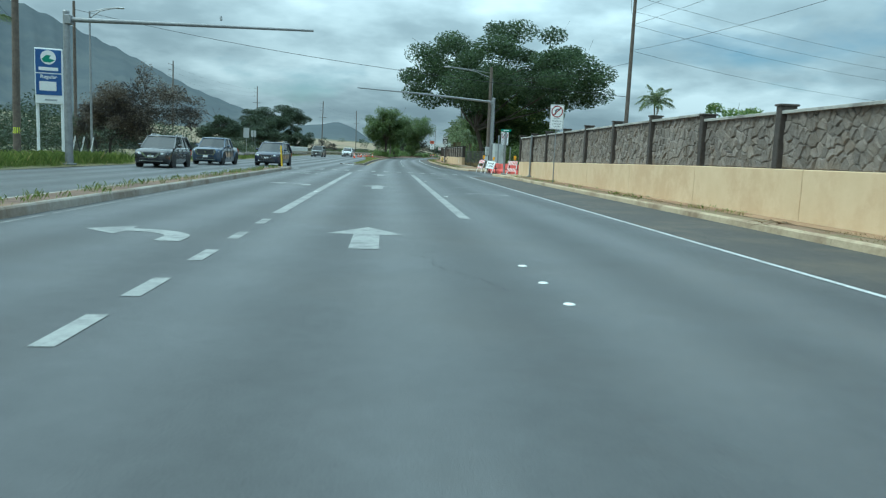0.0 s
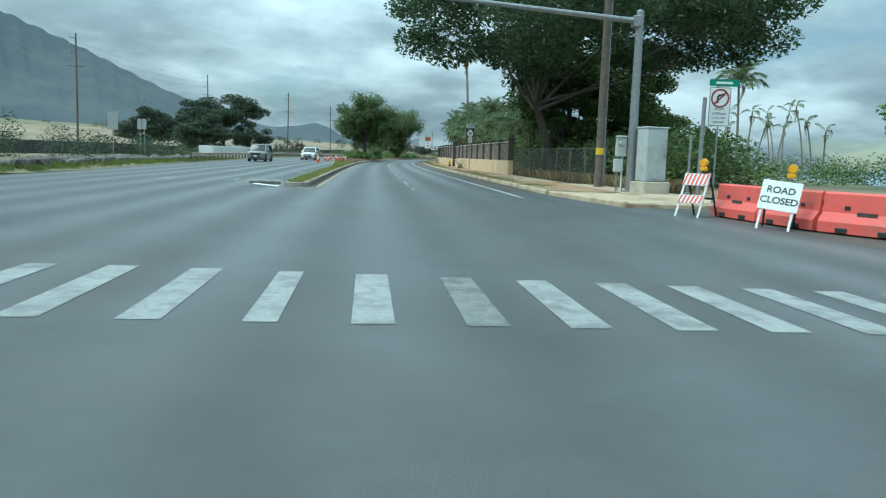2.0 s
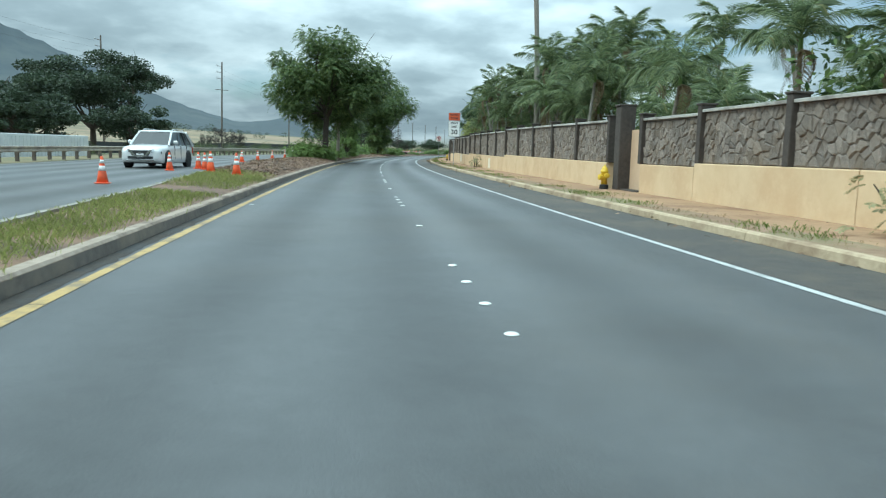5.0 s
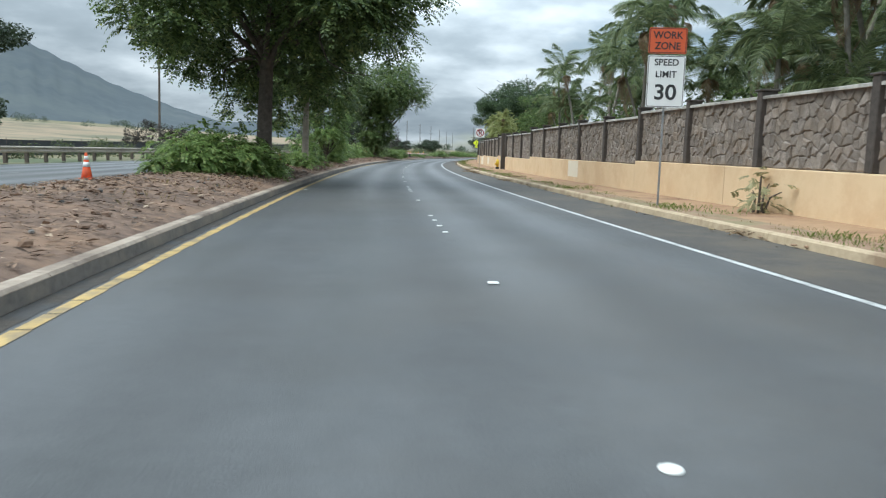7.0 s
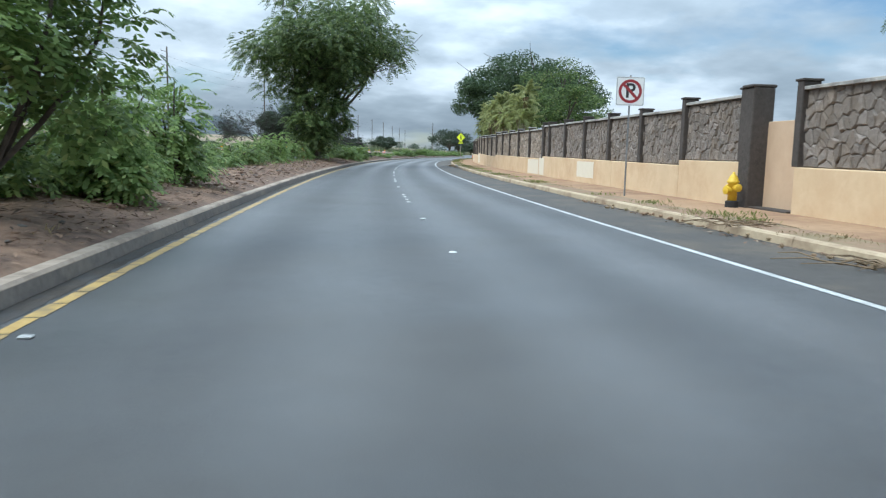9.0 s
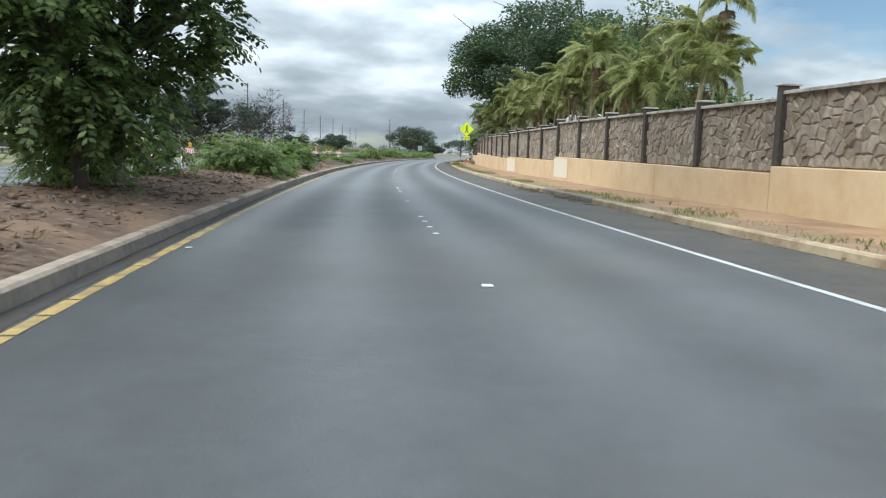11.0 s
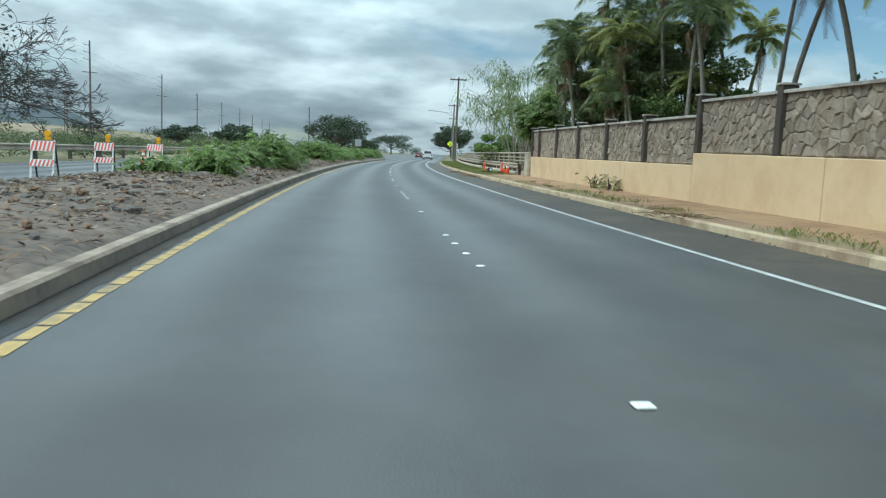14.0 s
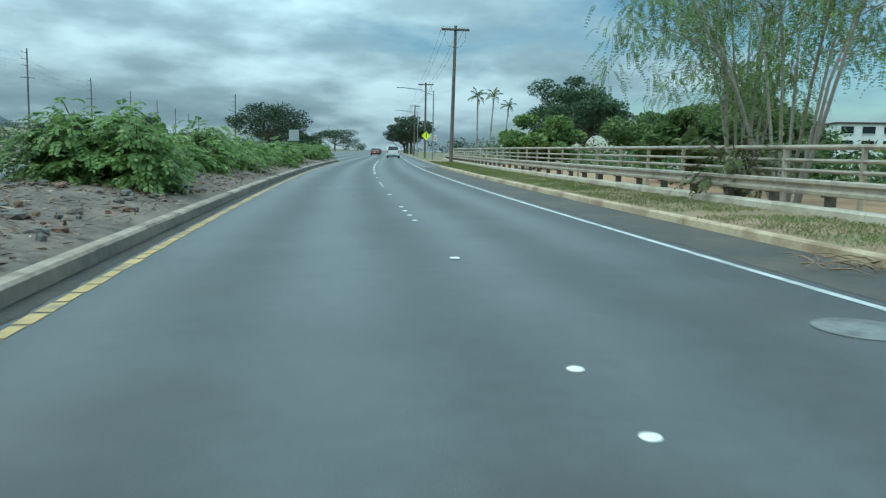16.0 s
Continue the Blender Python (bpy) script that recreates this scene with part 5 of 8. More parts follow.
# ---------------------------------------------------------------- poles, masts and wires
def power_pole(x, y, h, kind="inland", z0=0.0, turn=0.0, name="utility_pole"):
    m = Matrix.Translation((x, y, z0)) @ Matrix.Rotation(radians(turn), 4, "Z") @ Matrix.Rotation(radians(0.5 + 0.6 * math.sin(x)), 4, "Y")
    label = {"inland": "tall dark wooden power pole with short arms", "cross": "weathered wooden pole with a crossarm and hanging wires", "band": "dark wooden pole with a yellow band near its foot"}[kind]
    pole = thing(name, m, label, "utility pole", "utility poles")
    part("shaft", Build().tube([(0, 0, -0.6), (0, 0, h * 0.5), (0, 0, h)], [0.19, 0.165, 0.13], 10), "wood_pole", pole)
    if kind == "inland":
        for k in range(3):
            part("arm", Build().tube([(0, 0, h - 0.9 - 1.25 * k), (-1.0, 0, h - 0.75 - 1.25 * k)], 0.05, 6), "wood_pole", pole)
            part("insulator", Build().lathe([(0.05, 0), (0.09, 0.08), (0.05, 0.16), (0.09, 0.24), (0.03, 0.3)], 8, Matrix.Translation((-1.0, 0, h - 0.78 - 1.25 * k))), "sign_back", pole)
        part("crossarm", Build().box((0, 0, h - 5.6), (2.6, 0.11, 0.13), 0.01), "wood_pole", pole)
    elif kind == "cross":
        part("crossarm", Build().box((0, -0.2, h - 0.35), (2.6, 0.12, 0.14), 0.01), "wood_pole", pole)
        part("crossarm", Build().box((0, 0.2, h - 0.35), (2.6, 0.12, 0.14), 0.01), "wood_pole", pole)
        for x_ in (-1.15, -0.6, 0.6, 1.15):
            part("insulator", Build().lathe([(0.04, 0), (0.07, 0.06), (0.04, 0.12), (0.06, 0.18), (0.02, 0.24)], 8, Matrix.Translation((x_, 0, h - 0.28))), "sign_back", pole)
        for x_ in (-1.0, 1.0):
            part("jumper_wire", Build().tube([(x_, 0.1, h - 0.4), (x_ * 0.95, 0.12, h - 1.3), (x_ * 0.5, 0.1, h - 1.9), (0.12, 0.12, h - 2.0)], 0.014, 4), "wire", pole)
    else:
        part("band", Build().lathe([(0.178, 1.45), (0.178, 1.75)], 12), "sign_yellow", pole, "yellow band")
    return pole


for x, y, h in ((-50.3, 181.0, 20.5), (-44.6, 262.8, 22.0), (-22.7, 267.5, 18.6), (-13.5, 340.0, 19.2), (3.4, 393.0, 20.0), (19.0, 450.0, 19.0), (33.5, 510.0, 19.0), (47.0, 565.0, 18.5),
                (62.0, 625.0, 18.5), (78.0, 690.0, 18.5), (95.0, 760.0, 18.5), (114.0, 840.0, 18.5), (135.0, 930.0, 18.5), (8.0, 560.0, 17.0), (2.0, 640.0, 17.0), (84.0, 560.0, 16.0)):
    power_pole(x, y, h, "inland", float(land_height(np.array(x), np.array(y))), 15)
power_pole(20.2, 61.9, 15.5, "cross", 0, 60)
for s, h in ((416.5, 12.9), (470, 12.4), (528, 12.2), (590, 12.2)):
    p = road(s, 7.1); power_pole(p.x, p.y, h, "cross", 0, -24)
power_pole(-18.2, 38.4, 12, "band")
power_pole(-32.0, 80.0, 15.2, "band")


def street_light(s, o, h, reach, side, z0=0.0, label="tall galvanised street light with a thin arm", wood=False):
    lamp = thing("street_lamp", on_road(s, o, z0), label, "street lamp", "street lamps")
    if wood:
        part("pole", Build().tube([(0, 0, -0.4), (0, 0, h * 0.6), (0, 0, h + 0.5)], [0.19, 0.165, 0.14], 12), "wood_pole", lamp)
        part("band", Build().lathe([(0.19, 1.45), (0.19, 1.75)], 12), "hydrant_yellow", lamp, "yellow band")
        part("conduit", Build().tube([(0.21, 0, 0), (0.19, 0, h - 0.6)], 0.035, 8), "galvanised", lamp)
    else:
        part("pole", Build().tube([(0, 0, -0.4), (0, 0, h * 0.6), (0, 0, h)], [0.10, 0.085, 0.065], 10), "galvanised", lamp)
    part("arm", Build().tube([(0, 0, h - 0.55), (side * reach * 0.4, 0, h + 0.05), (side * reach, 0, h + 0.35)], 0.04, 6), "galvanised", lamp)
    part("arm", Build().tube([(0, 0, h - 0.08), (side * reach * 0.5, 0, h + 0.22), (side * reach, 0, h + 0.38)], 0.03, 6), "galvanised", lamp)
    part("luminaire", Build().box((side * (reach + 0.3), 0, h + 0.36), (0.7, 0.26, 0.13), 0.05), "sign_back", lamp)


street_light(76.0, 8.6, 9.7, 4.2, -1, 0.1, "dark wooden pole with a yellow band and a street light", True)
street_light(61.5, -25.2, 11.0, 2.0, 1, 0.3)
for s in (444, 500):
    street_light(s, 6.9, 9.0, 4.2, -1)


def mast_arm(m, h, reach, rise, label):
    mast = thing("signal_mast", m, label, "signal mast", "signal masts")
    part("pole", Build().tube([(0, 0, 0), (0, 0, h)], [0.18, 0.14], 14), "galvanised", mast)
    part("cap", Build().lathe([(0.15, h), (0.12, h + 0.05), (0.03, h + 0.09)], 12), "galvanised", mast)
    part("base_plate", Build().box((0, 0, 0.03), (0.5, 0.5, 0.06), 0.01), "galvanised", mast)
    arm = part("arm", Build().tube([(0, 0, h - 0.35), (-reach * 0.5, 0, h - 0.35 + rise * 0.6), (-reach, 0, h - 0.35 + rise)], [0.115, 0.085, 0.055], 12), "galvanised", mast)
    part("clamp", Build().box((-0.12, 0, h - 0.36), (0.3, 0.4, 0.42), 0.03), "galvanised", arm)
    part("sensor", Build().box((-reach * 0.62, 0, h + 0.02 + rise * 0.6), (0.08, 0.2, 0.22), 0.02), "sign_back", arm)


mast_arm(on_road(71.2, 8.35, 0.1), 6.75, 13.0, 0.75, "bare galvanised signal mast with a long empty arm")
mast_arm(on_road(36.0, -16.4, 0.1) @ Matrix.Rotation(radians(180), 4, "Z"), 6.95, 11.2, 0.1, "bare galvanised signal mast with a long arm over oncoming lanes")

for s, o, h, r, label in ((46.36, 7.44, 2.65, 0.062, "plain galvanised stub post standing before the wall"), (49.6, 6.3, 2.9, 0.07, "plain galvanised stub post at the street corner"),
                          (64.6, 8.05, 3.1, 0.06, "plain galvanised stub post beside the closed street"), (69.5, 9.9, 2.2, 0.05, "short steel pipe post by the cabinet")):
    post = thing("steel_post", on_road(s, o, 0.1), label, "post", "steel posts")
    part("pipe", Build().tube([(0, 0, 0), (0.02, 0, h)], r, 12), "galvanised", post)
    part("base_plate", Build().box((0, 0, 0.06), (0.3, 0.3, 0.12), 0.02), "galvanised", post)

post = thing("marker_post", on_road(48.0, -8.25, 0.0) @ Matrix.Rotation(radians(-3), 4, "Y"), "flexible yellow marker post on the median nose", "post")
part("blade", Build().box((0, 0, 0.72), (0.10, 0.03, 1.44), 0.012), "hydrant_yellow", post)
part("foot", Build().box((0, 0, 0.02), (0.22, 0.22, 0.04), 0.01), "black_rubber", post)


def wire(a, c, sag, r=0.012, label="thin dark overhead wire"):
    a, c = Vector(a), Vector(c)
    pts = [a.lerp(c, k / 16) - Vector((0, 0, sag * 4 * (k / 16) * (1 - k / 16))) for k in range(17)]
    whole("overhead_wire", Build().tube(pts, r, 4, False), "wire", label, "wire", group="overhead wires")


p77 = road(76.0, 8.6)
wire((-32.0, 80.0, 14.4), (20.2, 61.9, 6.8), 0.9, 0.02, "thick dark cable crossing over the road")
wire((-18.2, 38.4, 11.5), (-60, 60, 13), 1.0)
wire((-18.2, 38.4, 6.9), (-17.0, 25, 10.5), 0.1)
for dz, sg in ((0.2, 0.8), (1.4, 0.9), (2.5, 1.0), (4.6, 1.2)):
    wire((20.2, 61.9, 15.2 - dz), (78, 92, 15.0 - dz), sg)
    wire((20.2, 61.9, 15.2 - dz), (20.4, -10, 14.5 - dz), sg)
wire((20.2, 61.9, 9.6), (p77.x, p77.y, 9.2), 0.4)
feet = [road(s, 7.1) for s in (416.5, 470, 528, 590)]
for a, c, ha, hc in zip(feet[:-1], feet[1:], (12.8, 12.3, 12.1), (12.3, 12.1, 12.1)):
    for off in (-1.1, -0.6, 0.6, 1.1):
        wire((a.x + off * 0.9, a.y - off * 0.4, ha), (c.x + off * 0.9, c.y - off * 0.4, hc), 0.5)
line = [(-50.3, 181.0, 20.5), (-44.6, 262.8, 22.0)]
inland = [(-22.7, 267.5, 18.6), (-13.5, 340.0, 19.2), (3.4, 393.0, 20.0), (19.0, 450.0, 19.0), (33.5, 510.0, 19.0), (47.0, 565.0, 18.5), (62.0, 625.0, 18.5)]
for a, c in list(zip(inland[:-1], inland[1:])) + [(line[0], line[1])]:
    for dz in (0.9, 2.15, 3.4):
        wire((a[0] - 1, a[1], a[2] - dz), (c[0] - 1, c[1], c[2] - dz), 0.9, 0.010)


# ---------------------------------------------------------------- roadworks
def cone_meshes():
    prof = [(0.155, 0.03), (0.12, 0.22), (0.085, 0.42), (0.052, 0.62), (0.032, 0.74), (0.026, 0.75)]
    body = fix(Build().lathe(prof, 18).mesh("cone_body", "orange_plastic", True))
    base = fix(Build().box((0, 0, 0.017), (0.37, 0.37, 0.034), 0.012).mesh("cone_base", "orange_plastic"))
    c1 = fix(Build().lathe([(0.0985, 0.35), (0.0755, 0.485)], 18).mesh("collar", "reflective", True))
    c2 = fix(Build().lathe([(0.0655, 0.55), (0.0475, 0.65)], 18).mesh("collar", "reflective", True))
    return body, base, c1, c2


CONE = cone_meshes()


def cone(m, label="orange traffic cone with two white collars", k=1.0):
    c = thing("traffic_cone", m @ Matrix.Diagonal((k, k, k, 1)), label, "traffic cone", "traffic cones")
    for name, me in zip(("cone_body", "base", "collar", "collar"), CONE):
        ob = new(name, me); ob.parent = c
    return c


for s, o in ((156.5, -9.0), (162.0, -8.9), (170.1, -9.1), (181.0, -9.7), (192.6, -10.1), (200.9, -10.4), (210.5, -10.3), (219.0, -10.4), (228, -10.4), (238, -10.3), (248, -10.2), (267.2, -9.9),
             (299.6, -9.9), (313.0, -9.5), (328.6, -9.0), (335.3, -9.1), (339.5, -9.3), (348, -9.8), (352, -9.9), (365.2, -10.0), (378, -10.0), (390, -10.0)):
    cone(on_road(s, o, far_rise(s), 17 * math.sin(s)), "orange traffic cone with white collars on the oncoming lane", 0.98)
for s, o in ((133.2, -5.2), (134.4, -6.3), (128.4, -8.0), (141, -7.9), (142, -8.4), (139, -8.9)):
    cone(on_road(s, o, bed(s, o) if o > median_left(s) else far_rise(s), 20 * math.sin(s)), "orange traffic cone at the start of the wide median")
for s, o, k in ((347.6, 7.35, 0.95), (349.5, 7.4, 0.82)):
    cone(on_road(s, o, 0.17, 12), "orange traffic cone on the grass by the guardrail", k)
for s, o, tilt in ((349.0, 7.15, 6), (350.2, 6.2, 3)):
    t = thing("channel_post", on_road(s, o, 0.17) @ Matrix.Rotation(radians(tilt), 4, "Y"), "slim orange delineator post on the grass by the guardrail", "delineator")
    part("tube", Build().lathe([(0.06, 0.03), (0.055, 0.60), (0.03, 0.66)], 12), "orange_plastic", t)
    part("base", Build().box((0, 0, 0.03), (0.35, 0.35, 0.06), 0.02), "black_rubber", t)
t = thing("work_lamp", on_road(350.4, 6.6, 0.17, 30), "small black box lamp lying on the grass", "lamp")
part("case", Build().box((0, 0, 0.15), (0.28, 0.2, 0.28), 0.03), "black_rubber", t)
part("lens", Build().lathe([(0.10, 0), (0.09, 0.02)], 14, Matrix.Translation((0, -0.1, 0.15)) @ Matrix.Rotation(radians(90), 4, "X")), "lamp_lens", t)


def striped_board(parent, w, h, z, y, m):
    """Board of slanted red and white stripes."""
    bd = part("board", Build().box((0, y, z), (w, 0.02, h), 0.004, m), "reflective", parent)
    n = 6
    for k in range(n):
        x0 = -w / 2 + k * w / n
        pts = [(x0, z - h / 2 + 0.01), (x0 + w / n * 0.5, z - h / 2 + 0.01), (min(w / 2, x0 + w / n), z + h / 2 - 0.01), (min(w / 2, x0 + w / n * 0.5), z + h / 2 - 0.01)]
        part("stripe", Build().plate(pts, y - 0.014, y - 0.011, m), "barrier_red", bd)


def a_frame(s, o, turn, board="stripes", z0=0.0, light=True, size=1.32, spread=12):
    r = thing("folding_barricade", on_road(s, o, z0, turn) @ Matrix.Scale(size, 4), "folding barricade with red and white stripes and an amber lamp" if board == "stripes" else
              "white road-closed board on a folding frame with an amber lamp", "barricade", "folding barricades")
    for tilt, y in ((spread, -0.02 - 1.0 * math.sin(radians(spread))), (-spread, 0.02 + 1.0 * math.sin(radians(spread)))):
        m = Matrix.Translation((0, y, 0)) @ Matrix.Rotation(radians(-tilt), 4, "X")
        for x in (-0.29, 0.29):
            part("leg", Build().box((x, 0, 0.53), (0.045, 0.03, 1.08), 0.006, m), "reflective" if tilt > 0 else "black_rubber", r)
        if tilt < 0:
            part("rail", Build().box((0, 0, 0.45), (0.6, 0.02, 0.05), 0.004, m), "black_rubber", r)
        elif board == "stripes":
            striped_board(r, 0.64, 0.29, 0.90, -0.028, m)
            striped_board(r, 0.64, 0.20, 0.42, -0.028, m)
        else:
            bd = part("board", Build().box((0, -0.03, 0.72), (0.74, 0.02, 0.62), 0.006, m), "sign_white", r, "white road-closed board")
            for k, word in enumerate(("ROAD", "CLOSED")):
                ob = lettering("legend", word, 0.19, "sign_black", bd, 0, 0, 0)
                ob.matrix_basis = m @ Matrix.Translation((0, -0.044, 0.83 - 0.22 * k)) @ Matrix.Rotation(radians(90), 4, "X")
    if light:
        lamp = part("lamp", Build().box((0.12, 0, 1.10), (0.16, 0.1, 0.10), 0.02), "amber_lens", r, "amber flashing lamp")
        part("lens", Build().lathe([(0.085, -0.05), (0.095, 0), (0.085, 0.05)], 14, Matrix.Translation((0.12, 0, 1.24)) @ Matrix.Rotation(radians(90), 4, "X")), "amber_lens", lamp)
    return r


a_frame(60.7, 6.25, -58, size=1.05, spread=21)
board = a_frame(57.62, 6.5, -38, "words", size=1.0, spread=21)
board.matrix_basis = board.matrix_basis @ Matrix.Rotation(radians(6), 4, "Y")
a_frame(52.5, 7.4, -28, size=1.08, spread=21)
part_spots = ((266.0, -10.0), (273.0, -10.0), (281.0, -10.0), (292.8, -9.9), (297.3, -9.6), (306.3, -9.3), (310.3, -9.2), (317.6, -9.9), (321.5, -9.4), (326.5, -9.6), (331.5, -9.4),
              (231, -10.6), (238, -10.6), (246, -10.5), (252, -10.4), (259, -10.3))
for k, (s, o) in enumerate(part_spots):
    a_frame(s, o, 8 * math.sin(3.1 * k) + 4, z0=far_rise(s), size=0.92)
for s, o in ((43.0, -18.9), (46.0, -19.6), (50.0, -20.6), (65.0, -21.5)):
    a_frame(s, o, -70, "stripes", 0.1, False)


def water_barrier(s, o, turn):
    r = thing("water_barrier", on_road(s, o, 0.0, turn) @ Matrix.Scale(0.92, 4), "red plastic water-filled barrier closing the side street", "barrier", "water barriers")
    sec = [(-0.28, 0.04), (-0.28, 0.26), (-0.13, 0.46), (-0.10, 0.84), (-0.06, 0.88), (0.06, 0.88), (0.10, 0.84), (0.13, 0.46), (0.28, 0.26), (0.28, 0.04)]
    L = 1.02
    part("shell", Build().loft([[Vector((x, y, z)) for y, z in sec] for x in (-L + 0.02, -L + 0.08, L - 0.08, L - 0.02)]), "barrier_red", r)
    for z in (0.25, 0.5, 0.75):
        for x in (-L, L):
            part("hinge_lug", Build().lathe([(0.07, -0.05), (0.07, 0.05)], 10, Matrix.Translation((x, 0, z))), "barrier_red", r)
    for x in (-0.45, 0.45):
        part("fork_slot", Build().box((x, -0.29, 0.10), (0.26, 0.03, 0.10), 0.01), "sign_black", r)
        part("side_slot", Build().box((x, -0.13, 0.56), (0.13, 0.03, 0.09), 0.01), "sign_black", r)
    part("text_bar", Build().box((0.0, -0.165, 0.42), (0.42, 0.012, 0.14)), "wall_post", r)


chain = ((60.95, 6.98), (59.07, 7.12), (57.2, 7.28), (55.45, 8.0), (53.75, 8.75))
for (s0, o0), (s1, o1) in zip(chain[:-1], chain[1:]):
    water_barrier((s0 + s1) / 2, (o0 + o1) / 2, math.degrees(math.atan2(s1 - s0, o1 - o0)))

m = on_road(70.6, -5.3, 0.02, 62)
board = thing("fallen_board", m, "white board lying broken at the nose of the median", "board")
part("plank", Build().box((0, 0, 0.03), (0.2, 1.1, 0.04), 0.01, Matrix.Rotation(radians(3), 4, "X")), "sign_white", board)
m = on_road(72.3, -5.6, 0.02, 80)
rail = thing("fallen_timber", m, "dark splintered timber lying at the nose of the median", "timber")
part("timber", Build().box((0, 0, 0.05), (0.12, 1.2, 0.08), 0.015), "wood_pole", rail)

# ---------------------------------------------------------------- street furniture
def hydrant(s, o):
    h = thing("fire_hydrant", on_road(s, o, 0.14, 10), "yellow fire hydrant with a black foot on the footpath", "fire hydrant", "fire hydrants")
    part("foot", Build().lathe([(0.15, 0), (0.15, 0.14), (0.11, 0.16)], 14), "black_rubber", h)
    part("barrel", Build().lathe([(0.105, 0.15), (0.105, 0.55), (0.14, 0.57), (0.14, 0.61), (0.115, 0.63), (0.10, 0.70), (0.055, 0.76), (0.03, 0.78), (0.03, 0.82)], 16), "hydrant_yellow", h, smooth=True)
    for y, r, ln in ((-1, 0.07, 0.22), (1, 0.05, 0.2)):
        part("outlet", Build().lathe([(r, 0), (r, ln - 0.05), (r + 0.02, ln - 0.05), (r + 0.02, ln), (0.02, ln + 0.02)], 12,
                                     Matrix.Translation((0, 0, 0.46)) @ Matrix.Rotation(radians(90 * -y), 4, "X")), "hydrant_yellow", h)
    part("outlet", Build().lathe([(0.08, 0), (0.08, 0.16), (0.1, 0.16), (0.1, 0.2), (0.02, 0.22)], 12, Matrix.Translation((0, 0, 0.40)) @ Matrix.Rotation(radians(-90), 4, "Y")), "hydrant_yellow", h)


hydrant(208.4, 7.45)
hydrant(131.6, 7.25)

cab = thing("signal_cabinet", on_road(70.3, 9.0, 0.1, 14), "tall pale steel traffic signal cabinet on a concrete plinth", "cabinet")
part("plinth", Build().box((0, 0.35, 0.2), (1.15, 0.95, 0.5), 0.03), "pale_block", cab)
body = part("body", Build().box((0, 0.35, 1.45), (0.90, 0.68, 1.98), 0.03), "cabinet_paint", cab)
part("roof", Build().box((0, 0.35, 2.46), (0.96, 0.76, 0.06), 0.02), "cabinet_paint", cab)
door = part("door", Build().box((0.0, 0.0, 1.45), (0.76, 0.03, 1.8), 0.01), "cabinet_paint", body)
part("handle", Build().box((0.30, -0.03, 1.4), (0.03, 0.05, 0.2), 0.008), "galvanised", door)
mb = thing("meter_box", on_road(71.5, 8.0, 0.1), "grey electric meter box on two pipe legs beside the signal mast", "meter box")
for x in (-0.1, 0.1):
    part("pipe_leg", Build().tube([(x, 0, 0), (x, 0, 2.1)], 0.04, 8), "galvanised", mb)
part("case", Build().box((-0.02, -0.1, 1.72), (0.40, 0.2, 0.72), 0.03), "cabinet_paint", mb)
part("hood", Build().box((-0.02, -0.1, 2.12), (0.44, 0.26, 0.08), 0.03), "cabinet_paint", mb)
part("meter", Build().lathe([(0.1, 0), (0.1, 0.08), (0.07, 0.11)], 14, Matrix.Translation((-0.05, -0.2, 1.85)) @ Matrix.Rotation(radians(90), 4, "X")), "bar_grey", mb)
part("lower_case", Build().box((-0.1, -0.1, 1.02), (0.34, 0.2, 0.50), 0.02), "cabinet_paint", mb)
part("conduit", Build().tube([(0.06, -0.08, 0), (0.06, -0.08, 1.4)], 0.03, 8), "sign_white", mb)

# chain-link fence by the vacant ground
fence = thing("chain_link_fence", Matrix(), "rusty chain-link fence on thin pipe posts, leaning in places", "fence")
stations = np.linspace(77.0, 94.0, 8)
for k, s in enumerate(stations):
    lean = 0.12 * math.sin(4.7 * k)
    p = road(s, 9.2 - 0.08 * (s - 77) * 0.9)
    part("post", Build().tube([p, p + Vector((lean, lean * 0.5, 1.9))], 0.035, 8), "fence_wire", fence)
b = Build()
for d in (-1, 1):
    for q in np.arange(75, 96, 0.13):
        s_a, s_b = q, q + d * 1.8
        if min(s_a, s_b) < 77 or max(s_a, s_b) > 94:
            continue
        pa, pb = road(s_a, 9.2 - 0.072 * (s_a - 77), 0.08), road(s_b, 9.2 - 0.072 * (s_b - 77), 1.85)
        b.tube([pa, pa.lerp(pb, 0.5), pb], 0.004, 3, False)
ob = part("mesh_wire", b, "fence_wire", fence, tidy=False); tagged(ob, kind="stuff")
part("top_rail", Build().tube([road(s, 9.2 - 0.072 * (s - 77), 1.87) for s in stations], 0.02, 6), "fence_wire", fence)


# guardrails
def w_rail(sections, name, label, post_mat, low=lambda s: 0.0, height=0.78, side=1, pitch=1.9):
    g = tagged(new(name), label, "guardrail")
    s0, s1, line = sections
    prof = [(0.0, -0.155), (0.07, -0.13), (0.075, -0.075), (0.01, -0.03), (0.01, 0.03), (0.075, 0.075), (0.07, 0.13), (0.0, 0.155)]
    s = s0
    while s < s1 - 0.2:
        e = min(s + 3.8, s1)
        sec = lambda q: [(line(q) - side * x, low(q) + height - 0.155 + z) for x, z in prof] + [(line(q) - side * x + side * 0.012, low(q) + height - 0.155 + z) for x, z in reversed(prof)]
        part("rail", sweep(sec, s + 0.003, e + 0.02, 1.9, True), "rail_steel", g)
        s = e
    for q in np.arange(s0 + 0.5, s1, pitch):
        m = on_road(q, line(q) + side * 0.17, low(q))
        p = part("post", Build().box((0, 0, height / 2 - 0.05), (0.16, 0.16, height), 0.01), post_mat, g, m=m)
        part("block", Build().box((-side * 0.115, 0, height - 0.17), (0.09, 0.15, 0.34), 0.008), post_mat, p)
    return g


